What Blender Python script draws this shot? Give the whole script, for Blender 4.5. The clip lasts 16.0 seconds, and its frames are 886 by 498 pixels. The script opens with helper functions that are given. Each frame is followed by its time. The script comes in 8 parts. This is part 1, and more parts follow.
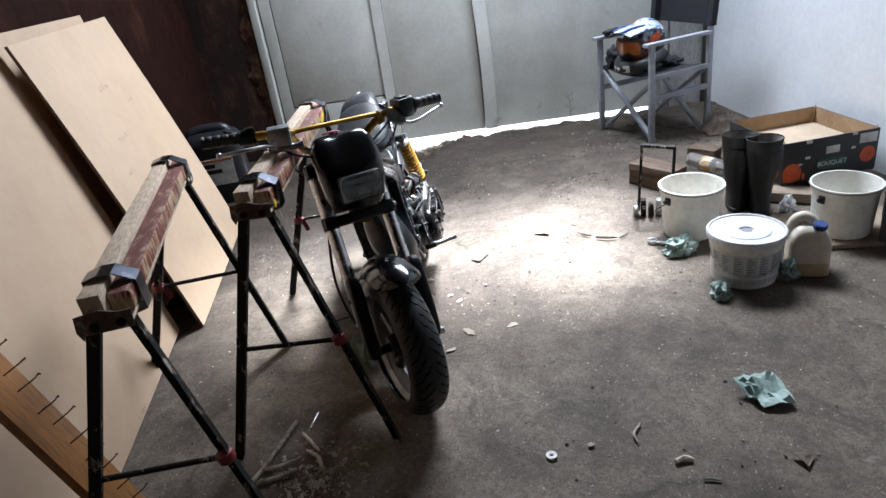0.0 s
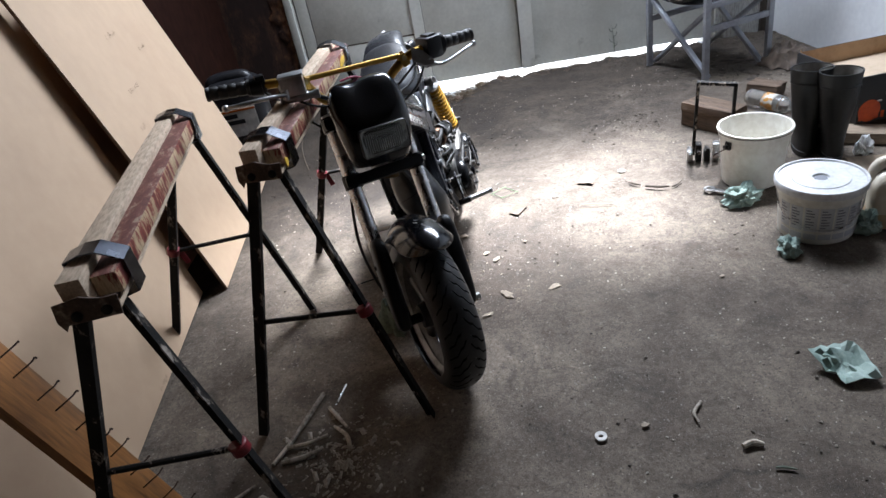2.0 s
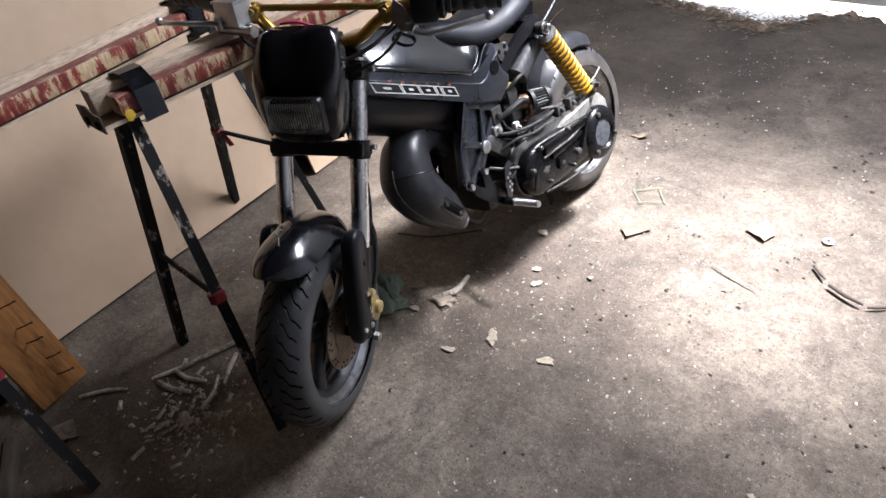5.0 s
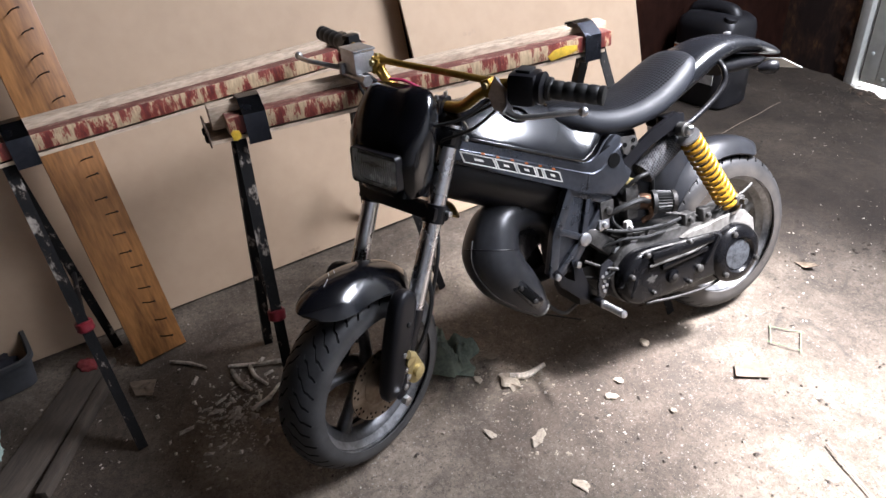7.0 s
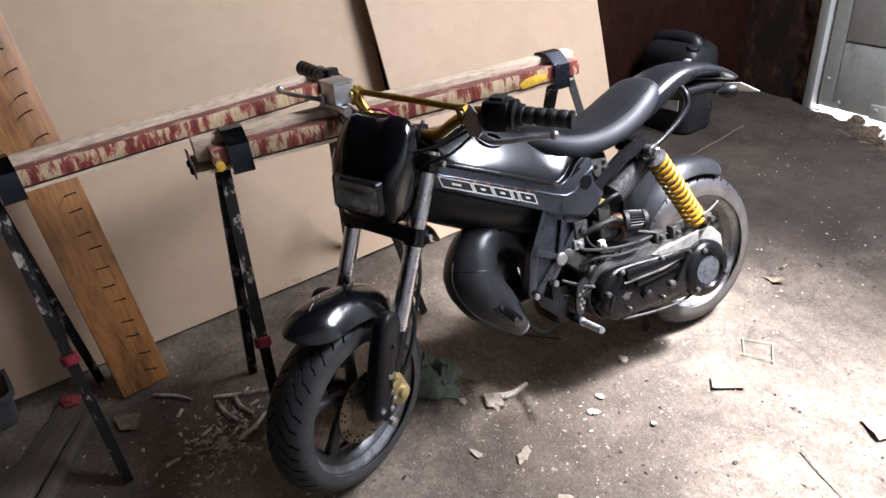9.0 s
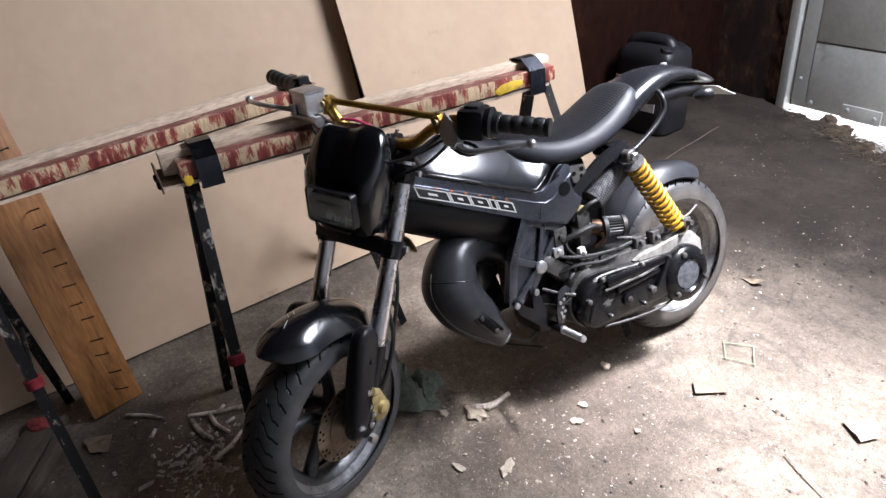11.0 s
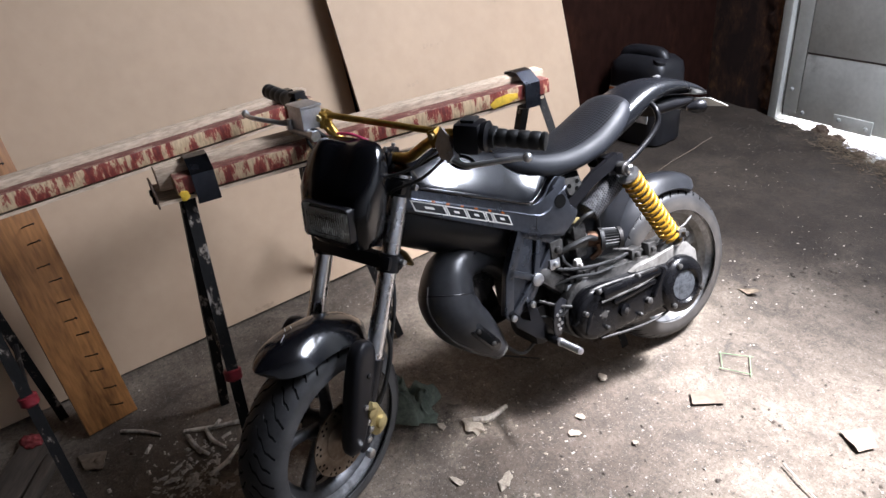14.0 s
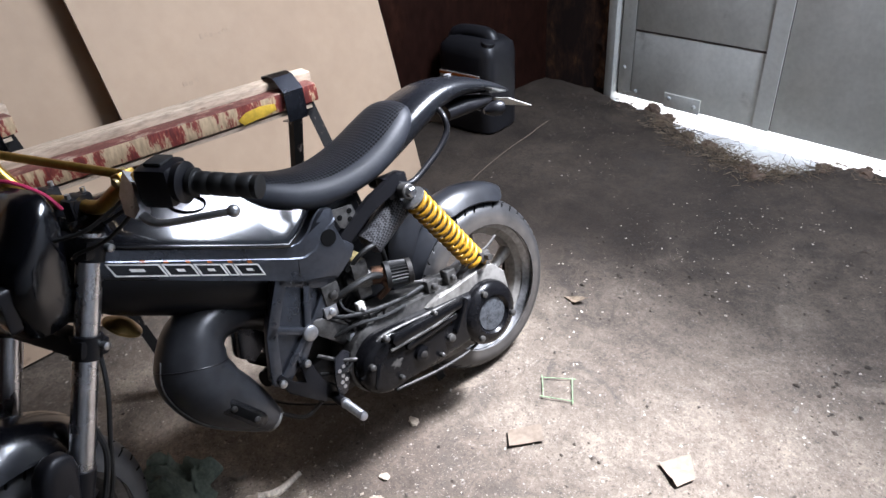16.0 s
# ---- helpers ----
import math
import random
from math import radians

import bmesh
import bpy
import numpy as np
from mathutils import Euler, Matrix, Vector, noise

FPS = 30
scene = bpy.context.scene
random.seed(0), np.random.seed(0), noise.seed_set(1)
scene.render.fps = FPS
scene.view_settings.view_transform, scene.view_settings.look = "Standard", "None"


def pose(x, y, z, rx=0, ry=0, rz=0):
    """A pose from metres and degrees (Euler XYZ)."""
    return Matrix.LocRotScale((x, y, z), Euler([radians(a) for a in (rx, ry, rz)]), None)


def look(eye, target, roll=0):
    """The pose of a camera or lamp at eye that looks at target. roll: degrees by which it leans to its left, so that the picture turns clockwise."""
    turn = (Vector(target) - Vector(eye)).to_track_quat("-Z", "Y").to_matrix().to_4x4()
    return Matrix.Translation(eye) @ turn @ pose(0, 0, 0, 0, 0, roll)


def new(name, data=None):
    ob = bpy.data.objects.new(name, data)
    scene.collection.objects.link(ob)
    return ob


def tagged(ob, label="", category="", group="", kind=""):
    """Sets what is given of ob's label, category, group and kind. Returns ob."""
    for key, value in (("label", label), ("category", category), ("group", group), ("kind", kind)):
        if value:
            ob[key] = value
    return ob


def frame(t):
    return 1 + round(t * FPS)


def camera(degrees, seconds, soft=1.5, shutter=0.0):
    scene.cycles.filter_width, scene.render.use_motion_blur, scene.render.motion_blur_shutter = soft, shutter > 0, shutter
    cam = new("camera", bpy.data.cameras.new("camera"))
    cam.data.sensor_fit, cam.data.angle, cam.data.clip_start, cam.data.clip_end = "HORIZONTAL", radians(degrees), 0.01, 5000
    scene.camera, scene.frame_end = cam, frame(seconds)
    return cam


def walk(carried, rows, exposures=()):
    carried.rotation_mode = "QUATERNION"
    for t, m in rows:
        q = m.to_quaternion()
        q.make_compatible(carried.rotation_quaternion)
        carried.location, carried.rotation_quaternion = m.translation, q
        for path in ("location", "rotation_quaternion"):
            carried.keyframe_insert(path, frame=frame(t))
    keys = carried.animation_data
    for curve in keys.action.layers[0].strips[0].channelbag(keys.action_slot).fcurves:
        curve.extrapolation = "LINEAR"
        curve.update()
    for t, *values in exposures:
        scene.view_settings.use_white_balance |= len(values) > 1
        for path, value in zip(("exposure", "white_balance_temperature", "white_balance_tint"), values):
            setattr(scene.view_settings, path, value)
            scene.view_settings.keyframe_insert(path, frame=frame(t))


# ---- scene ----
cam = camera(68.8, 16.0)
PATH = [
    (0, (-0.06, 1.205, 1.341), (-0.125, 3.008, 0.478), -8.5),
    (0.5, (-0.072, 1.204, 1.341), (-0.087, 3.057, 0.59), -10.0),
    (1, (-0.068, 1.222, 1.315), (-0.111, 3.063, 0.534), -9.9),
    (1.5, (-0.044, 1.281, 1.291), (-0.165, 3.064, 0.392), -10.5),
    (2, (-0.06, 1.408, 1.291), (-0.257, 3.13, 0.292), -11.4),
    (2.5, (-0.038, 1.555, 1.309), (-0.26, 3.21, 0.209), -9.3),
    (3, (0.232, 1.666, 1.301), (-0.141, 3.28, 0.18), -10.1),
    (3.2, (0.317, 1.703, 1.31), (-0.179, 3.275, 0.176), -8.4),
    (5.3, (0.749, 2.431, 1.279), (-0.463, 3.437, 0.047), -8.9),
    (5.5, (0.747, 2.465, 1.282), (-0.514, 3.417, 0.056), -8.0),
    (6, (0.819, 2.594, 1.293), (-0.651, 3.297, 0.132), -7.4),
    (6.5, (0.861, 2.665, 1.293), (-0.68, 3.307, 0.192), -6.0),
    (7, (0.847, 2.655, 1.296), (-0.701, 3.304, 0.209), -5.6),
    (7.5, (0.844, 2.648, 1.305), (-0.716, 3.308, 0.241), -5.8),
    (8, (0.866, 2.642, 1.303), (-0.696, 3.327, 0.259), -5.9),
    (8.5, (0.885, 2.635, 1.302), (-0.681, 3.344, 0.28), -6.1),
    (9, (0.89, 2.63, 1.302), (-0.672, 3.365, 0.293), -6.0),
    (9.5, (0.89, 2.636, 1.3), (-0.662, 3.402, 0.298), -5.8),
    (12, (0.843, 2.658, 1.306), (-0.689, 3.455, 0.296), -6.3),
    (12.5, (0.846, 2.659, 1.308), (-0.684, 3.462, 0.301), -6.4),
    (13, (0.856, 2.659, 1.311), (-0.67, 3.47, 0.305), -6.5),
    (13.5, (0.858, 2.65, 1.312), (-0.667, 3.466, 0.308), -6.5),
    (14, (0.856, 2.651, 1.309), (-0.683, 3.466, 0.327), -6.2),
    (14.5, (0.911, 2.715, 1.3), (-0.605, 3.575, 0.318), -6.4),
    (15, (0.975, 2.809, 1.271), (-0.433, 3.779, 0.233), -7.6),
    (15.5, (0.885, 2.912, 1.267), (-0.46, 3.934, 0.196), -8.4),
    (16, (0.75, 3.057, 1.279), (-0.554, 4.115, 0.193), -4.6),
]
EXPOSURES = [(0, 2.50, 6080, 11), (0.5, 2.33, 6085, 11), (1, 2.27, 6090, 11), (2, 2.32, 6100, 12), (3, 2.29, 6150, 12), (5.5, 2.40, 6350, 17), (6.0, 2.44, 6350, 17), (7.0, 2.54, 6350, 17), (7.5, 2.54, 6350, 17), (9.5, 2.49, 6350, 17), (12, 2.44, 6280, 17), (14, 2.31, 6220, 16), (15, 2.11, 6090, 15), (16, 2.03, 6020, 15)]
walk(cam, [(t, look(eye, target, roll)) for t, eye, target, roll in PATH], EXPOSURES)

# ---------- light ----------
world = bpy.data.worlds.new("sky")
scene.world = world
world.use_nodes = True
wn = world.node_tree
sky = wn.nodes.new("ShaderNodeTexSky")
sky.sky_type, sky.sun_disc = "NISHITA", False
SUN_UP, SUN_FROM = 62.5, (0.26, 0.45)
sky.sun_elevation, sky.sun_rotation = radians(SUN_UP), math.atan2(SUN_FROM[0], SUN_FROM[1])
wn.links.new(sky.outputs[0], wn.nodes["Background"].inputs[0])
wn.nodes["Background"].inputs[1].default_value = 0.12

sun_data = bpy.data.lights.new("sun", "SUN")
sun_data.energy, sun_data.angle, sun_data.color = 4.4, radians(10.0), (0.97, 0.985, 1.0)
sun = new("sun", sun_data)
sd = Vector((SUN_FROM[0], SUN_FROM[1], 0)).normalized() * math.cos(radians(SUN_UP)) + Vector((0, 0, math.sin(radians(SUN_UP))))
sun.matrix_world = look(sd * 30, (0, 0, 0))


def window_light(name, m, w, h, watts, col, spread=180):
    d = bpy.data.lights.new(name, "AREA")
    d.shape, d.size, d.size_y, d.energy, d.color = "RECTANGLE", w, h, watts, col
    d.spread = radians(spread)
    ob = new(name, d)
    ob.matrix_world = m
    return ob


# daylight of the sky in the roof light
window_light("roof_daylight", look((0.62, 5.30, 2.96), (-0.1, 3.9, 0)), 1.8, 0.95, 27, (0.88, 0.94, 1.0), 128)


# ---------- materials ----------
def mat(name, base, dark=None, scale=8.0, fine=60.0, rough=0.6, metal=0.0, bump=0.15, mix=0.5, spec=0.5, rough_var=0.15, rnd=0.0, bump_dist=0.003, stretch=(1, 1, 1), coat=0.0):
    """Base colour varied by two noises (stains and grain), with bump and uneven gloss."""
    m = bpy.data.materials.new(name)
    m.use_nodes = True
    nt = m.node_tree
    bs = nt.nodes["Principled BSDF"]
    dark = dark or tuple(c * 0.6 for c in base)
    tc = nt.nodes.new("ShaderNodeTexCoord")
    mp = nt.nodes.new("ShaderNodeMapping")
    mp.inputs["Scale"].default_value = stretch
    nt.links.new(tc.outputs["Object"], mp.inputs[0])
    n1 = nt.nodes.new("ShaderNodeTexNoise")
    n1.inputs["Scale"].default_value, n1.inputs["Detail"].default_value, n1.inputs["Roughness"].default_value = scale, 6, 0.62
    n2 = nt.nodes.new("ShaderNodeTexNoise")
    n2.inputs["Scale"].default_value, n2.inputs["Detail"].default_value = fine, 4
    nt.links.new(mp.outputs[0], n1.inputs["Vector"])
    nt.links.new(mp.outputs[0], n2.inputs["Vector"])
    add = nt.nodes.new("ShaderNodeMath")
    add.operation = "MULTIPLY_ADD"
    nt.links.new(n2.outputs["Fac"], add.inputs[0])
    add.inputs[1].default_value = 0.45
    nt.links.new(n1.outputs["Fac"], add.inputs[2])
    ramp = nt.nodes.new("ShaderNodeValToRGB")
    ramp.color_ramp.elements[0].position, ramp.color_ramp.elements[1].position = 0.72 - 0.25 * mix - 0.1, 0.72 + 0.25 * mix
    ramp.color_ramp.elements[0].color, ramp.color_ramp.elements[1].color = (*dark, 1), (*base, 1)
    nt.links.new(add.outputs[0], ramp.inputs[0])
    col = ramp.outputs[0]
    if rnd:
        oi = nt.nodes.new("ShaderNodeObjectInfo")
        hsv = nt.nodes.new("ShaderNodeHueSaturation")
        mr = nt.nodes.new("ShaderNodeMapRange")
        mr.inputs["To Min"].default_value, mr.inputs["To Max"].default_value = 1 - rnd, 1 + rnd
        nt.links.new(oi.outputs["Random"], mr.inputs[0])
        nt.links.new(mr.outputs[0], hsv.inputs["Value"])
        nt.links.new(col, hsv.inputs["Color"])
        col = hsv.outputs[0]
    nt.links.new(col, bs.inputs["Base Color"])
    rr = nt.nodes.new("ShaderNodeMapRange")
    rr.inputs["To Min"].default_value, rr.inputs["To Max"].default_value = max(0.02, rough - rough_var), min(1, rough + rough_var)
    nt.links.new(n1.outputs["Fac"], rr.inputs[0])
    nt.links.new(rr.outputs[0], bs.inputs["Roughness"])
    bs.inputs["Metallic"].default_value = metal
    bs.inputs["Specular IOR Level"].default_value = spec
    bs.inputs["Coat Weight"].default_value = coat
    if bump:
        b = nt.nodes.new("ShaderNodeBump")
        b.inputs["Strength"].default_value, b.inputs["Distance"].default_value = bump, bump_dist
        nt.links.new(add.outputs[0], b.inputs["Height"])
        nt.links.new(b.outputs[0], bs.inputs["Normal"])
    return m


def nodes_of(m):
    return m.node_tree.nodes, m.node_tree.links, m.node_tree.nodes["Principled BSDF"]


def floor_material():
    m = bpy.data.materials.new("dirty_concrete")
    m.use_nodes = True
    N, K, bs = nodes_of(m)
    tc = N.new("ShaderNodeTexCoord")

    def noise_tex(scale, detail=6, rough=0.6, dist=0.0):
        n = N.new("ShaderNodeTexNoise")
        n.inputs["Scale"].default_value, n.inputs["Detail"].default_value = scale, detail
        n.inputs["Roughness"].default_value, n.inputs["Distortion"].default_value = rough, dist
        K.new(tc.outputs["Object"], n.inputs["Vector"])
        return n.outputs["Fac"]

    def ramp(src, p0, p1, c0, c1):
        r = N.new("ShaderNodeValToRGB")
        r.color_ramp.elements[0].position, r.color_ramp.elements[1].position = p0, p1
        r.color_ramp.elements[0].color, r.color_ramp.elements[1].color = (*c0, 1), (*c1, 1)
        K.new(src, r.inputs[0])
        return r.outputs[0]

    def mixc(fac, a, b, mode="MIX"):
        x = N.new("ShaderNodeMix")
        x.data_type, x.blend_type = "RGBA", mode
        if isinstance(fac, float):
            x.inputs[0].default_value = fac
        else:
            K.new(fac, x.inputs[0])
        for s, v in ((6, a), (7, b)):
            if isinstance(v, tuple):
                x.inputs[s].default_value = (*v, 1)
            else:
                K.new(v, x.inputs[s])
        return x.outputs[2]

    big = noise_tex(1.6, 8, 0.65, 0.4)
    mid = noise_tex(9, 11, 0.8, 0.2)
    fine = noise_tex(70, 7, 0.82)
    grit = noise_tex(260, 2, 0.5)
    c = ramp(big, 0.36, 0.66, (0.105, 0.082, 0.064), (0.262, 0.220, 0.175))
    c = mixc(0.9, c, ramp(mid, 0.36, 0.64, (0.50, 0.485, 0.47), (1.08, 1.06, 1.04)), "MULTIPLY")
    c = mixc(0.62, c, ramp(fine, 0.38, 0.6, (0.42, 0.40, 0.38), (1.12, 1.12, 1.12)), "MULTIPLY")
    c = mixc(ramp(noise_tex(26, 6, 0.8, 0.3), 0.66, 0.72, (0, 0, 0), (0.25, 0.25, 0.25)), c, (0.36, 0.33, 0.29))
    c = mixc(ramp(noise_tex(14, 5, 0.75, 0.2), 0.70, 0.76, (0, 0, 0), (0.7, 0.7, 0.7)), c, (0.045, 0.037, 0.03))
    c = mixc(ramp(grit, 0.68, 0.74, (0, 0, 0), (0.3, 0.3, 0.3)), c, (0.34, 0.31, 0.27))
    c = mixc(ramp(noise_tex(4.2, 11, 0.78, 0.6), 0.53, 0.63, (0, 0, 0), (0.75, 0.75, 0.75)), c, (0.055, 0.044, 0.035))
    c = mixc(ramp(noise_tex(150, 3, 0.6, 0.2), 0.625, 0.65, (0, 0, 0), (0.8, 0.8, 0.8)), c, (0.055, 0.045, 0.036))
    c = mixc(ramp(noise_tex(2.7, 11, 0.8, 0.9), 0.56, 0.62, (0, 0, 0), (0.55, 0.55, 0.55)), c, (0.085, 0.062, 0.045))
    # scuffed dirt in short dark strokes
    c = mixc(ramp(noise_tex(19, 9, 0.72, 1.6), 0.585, 0.655, (0, 0, 0), (0.62, 0.62, 0.62)), c, (0.060, 0.048, 0.038))
    c = mixc(ramp(noise_tex(33, 7, 0.70, 0.9), 0.63, 0.69, (0, 0, 0), (0.5, 0.5, 0.5)), c, (0.33, 0.30, 0.265))
    # grit trodden in: pale and dark grains of two sizes
    for size, lo, hi, pale, dark in ((130, 0.10, 0.955, (0.34, 0.31, 0.27), (0.035, 0.028, 0.022)), (300, 0.16, 0.88, (0.32, 0.29, 0.25), (0.030, 0.025, 0.020))):
        gr = N.new("ShaderNodeTexVoronoi")
        gr.inputs["Scale"].default_value = size
        warp = N.new("ShaderNodeMix")
        warp.data_type = "VECTOR"
        warp.inputs[0].default_value = 0.012
        wn_ = N.new("ShaderNodeTexNoise")
        wn_.inputs["Scale"].default_value, wn_.inputs["Detail"].default_value = size * 0.8, 3
        K.new(tc.outputs["Object"], wn_.inputs["Vector"])
        K.new(tc.outputs["Object"], warp.inputs[4])
        K.new(wn_.outputs["Color"], warp.inputs[5])
        K.new(warp.outputs[1], gr.inputs["Vector"])
        spot = ramp(gr.outputs["Distance"], 0.26, 0.44, (1, 1, 1), (0, 0, 0))
        pick = N.new("ShaderNodeSeparateColor")
        K.new(gr.outputs["Color"], pick.inputs[0])
        c = mixc(mixc(1.0, spot, ramp(pick.outputs[0], hi, hi + 0.05, (0, 0, 0), (0.65, 0.65, 0.65)), "MULTIPLY"), c, pale)
        c = mixc(mixc(1.0, spot, ramp(pick.outputs[0], lo - 0.05, lo, (0.75, 0.75, 0.75), (0, 0, 0)), "MULTIPLY"), c, dark)
    # trodden soil below the doors, darkened further for light falling off there
    sx = N.new("ShaderNodeSeparateXYZ")
    K.new(tc.outputs["Object"], sx.inputs[0])

    def mth(op, a, b):
        n = N.new("ShaderNodeMath")
        n.operation = op
        for i, v in enumerate((a, b)):
            if isinstance(v, (int, float)):
                n.inputs[i].default_value = v
            else:
                K.new(v, n.inputs[i])
        return n.outputs[0]
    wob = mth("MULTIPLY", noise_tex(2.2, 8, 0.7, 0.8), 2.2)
    soil_and_falloff = mth("ADD", mth("SUBTRACT", sx.outputs[1], mth("MULTIPLY", sx.outputs[0], 0.75)), wob)
    c = mixc(ramp(mth("MULTIPLY", soil_and_falloff, 0.1), 0.50, 0.60, (0, 0, 0), (0.9, 0.9, 0.9)), c, (0.28, 0.255, 0.235), "MULTIPLY")
    # plaster dust round the front wheel, lightened further for missing fill light
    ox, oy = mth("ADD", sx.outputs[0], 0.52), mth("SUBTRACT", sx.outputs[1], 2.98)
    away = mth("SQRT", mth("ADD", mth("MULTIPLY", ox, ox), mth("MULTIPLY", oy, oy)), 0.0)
    dust_and_fill = mth("SUBTRACT", mth("ADD", 0.70, mth("MULTIPLY", wob, 0.35)), away)
    c = mixc(ramp(dust_and_fill, 0.45, 1.05, (0, 0, 0), (0.9, 0.9, 0.9)), c, (1.85, 1.85, 1.84), "MULTIPLY")
    # brown soil and shade by the sawhorses, painted as one dark patch
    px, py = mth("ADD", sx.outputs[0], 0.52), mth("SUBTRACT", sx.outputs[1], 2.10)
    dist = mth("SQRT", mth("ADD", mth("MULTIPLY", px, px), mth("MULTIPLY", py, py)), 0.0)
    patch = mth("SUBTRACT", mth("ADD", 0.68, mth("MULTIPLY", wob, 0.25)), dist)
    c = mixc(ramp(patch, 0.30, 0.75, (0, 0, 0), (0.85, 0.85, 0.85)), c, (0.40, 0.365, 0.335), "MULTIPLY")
    # cracks
    vo = N.new("ShaderNodeTexVoronoi")
    vo.feature = "DISTANCE_TO_EDGE"
    vo.inputs["Scale"].default_value = 0.8
    wv = N.new("ShaderNodeMix")
    wv.data_type = "VECTOR"
    wv.inputs[0].default_value = 0.12
    nz = N.new("ShaderNodeTexNoise")
    nz.inputs["Scale"].default_value = 6
    K.new(tc.outputs["Object"], nz.inputs["Vector"])
    K.new(tc.outputs["Object"], wv.inputs[4])
    K.new(nz.outputs["Color"], wv.inputs[5])
    K.new(wv.outputs[1], vo.inputs["Vector"])
    crack = ramp(vo.outputs["Distance"], 0.0, 0.009, (1, 1, 1), (0, 0, 0))
    cm = mixc(1.0, crack, ramp(noise_tex(2.3, 3), 0.50, 0.60, (0, 0, 0), (0.55, 0.55, 0.55)), "MULTIPLY")
    c = mixc(cm, c, (0.04, 0.033, 0.028))
    K.new(c, bs.inputs["Base Color"])
    bs.inputs["Roughness"].default_value = 0.76
    bs.inputs["Specular IOR Level"].default_value = 0.34
    h = N.new("ShaderNodeMath")
    h.operation = "MULTIPLY_ADD"
    K.new(fine, h.inputs[0])
    h.inputs[1].default_value = 0.35
    K.new(mid, h.inputs[2])
    h2 = N.new("ShaderNodeMath")
    h2.operation = "MULTIPLY_ADD"
    K.new(grit, h2.inputs[0])
    h2.inputs[1].default_value = 0.12
    K.new(h.outputs[0], h2.inputs[2])
    b = N.new("ShaderNodeBump")
    b.inputs["Strength"].default_value, b.inputs["Distance"].default_value = 0.65, 0.010
    K.new(h2.outputs[0], b.inputs["Height"])
    K.new(b.outputs[0], bs.inputs["Normal"])
    return m


def flaky(name, paint, under, thr=0.5, scale=14, rough=0.6, stretch=(1, 1, 1), width=0.06, third=None, broken=0.68):
    """Paint worn off in flakes: two colours with a broken border, the paint standing proud."""
    m = bpy.data.materials.new(name)
    m.use_nodes = True
    N, K, bs = nodes_of(m)
    tc = N.new("ShaderNodeTexCoord")
    mp = N.new("ShaderNodeMapping")
    mp.inputs["Scale"].default_value = stretch
    K.new(tc.outputs["Object"], mp.inputs[0])
    n = N.new("ShaderNodeTexNoise")
    n.inputs["Scale"].default_value, n.inputs["Detail"].default_value, n.inputs["Roughness"].default_value = scale, 8, broken
    K.new(mp.outputs[0], n.inputs["Vector"])
    r = N.new("ShaderNodeValToRGB")
    r.color_ramp.elements[0].position, r.color_ramp.elements[1].position = thr, thr + width
    r.color_ramp.elements[0].color, r.color_ramp.elements[1].color = (*paint, 1), (*under, 1)
    if third:
        e = r.color_ramp.elements.new(min(0.99, thr + width + 0.07))
        e.color = (*third, 1)
    K.new(n.outputs["Fac"], r.inputs[0])
    g = N.new("ShaderNodeTexNoise")
    g.inputs["Scale"].default_value, g.inputs["Detail"].default_value = scale * 6, 5
    K.new(mp.outputs[0], g.inputs["Vector"])
    gr = N.new("ShaderNodeValToRGB")
    gr.color_ramp.elements[0].position, gr.color_ramp.elements[1].position = 0.3, 0.62
    gr.color_ramp.elements[0].color, gr.color_ramp.elements[1].color = (0.5, 0.48, 0.46, 1), (1, 1, 1, 1)
    K.new(g.outputs["Fac"], gr.inputs[0])
    x = N.new("ShaderNodeMix")
    x.data_type, x.blend_type = "RGBA", "MULTIPLY"
    x.inputs[0].default_value = 0.8
    K.new(r.outputs[0], x.inputs[6])
    K.new(gr.outputs[0], x.inputs[7])
    K.new(x.outputs[2], bs.inputs["Base Color"])
    bs.inputs["Roughness"].default_value = rough
    b = N.new("ShaderNodeBump")
    b.inputs["Strength"].default_value, b.inputs["Distance"].default_value = 0.35, 0.003
    K.new(n.outputs["Fac"], b.inputs["Height"])
    K.new(b.outputs[0], bs.inputs["Normal"])
    return m


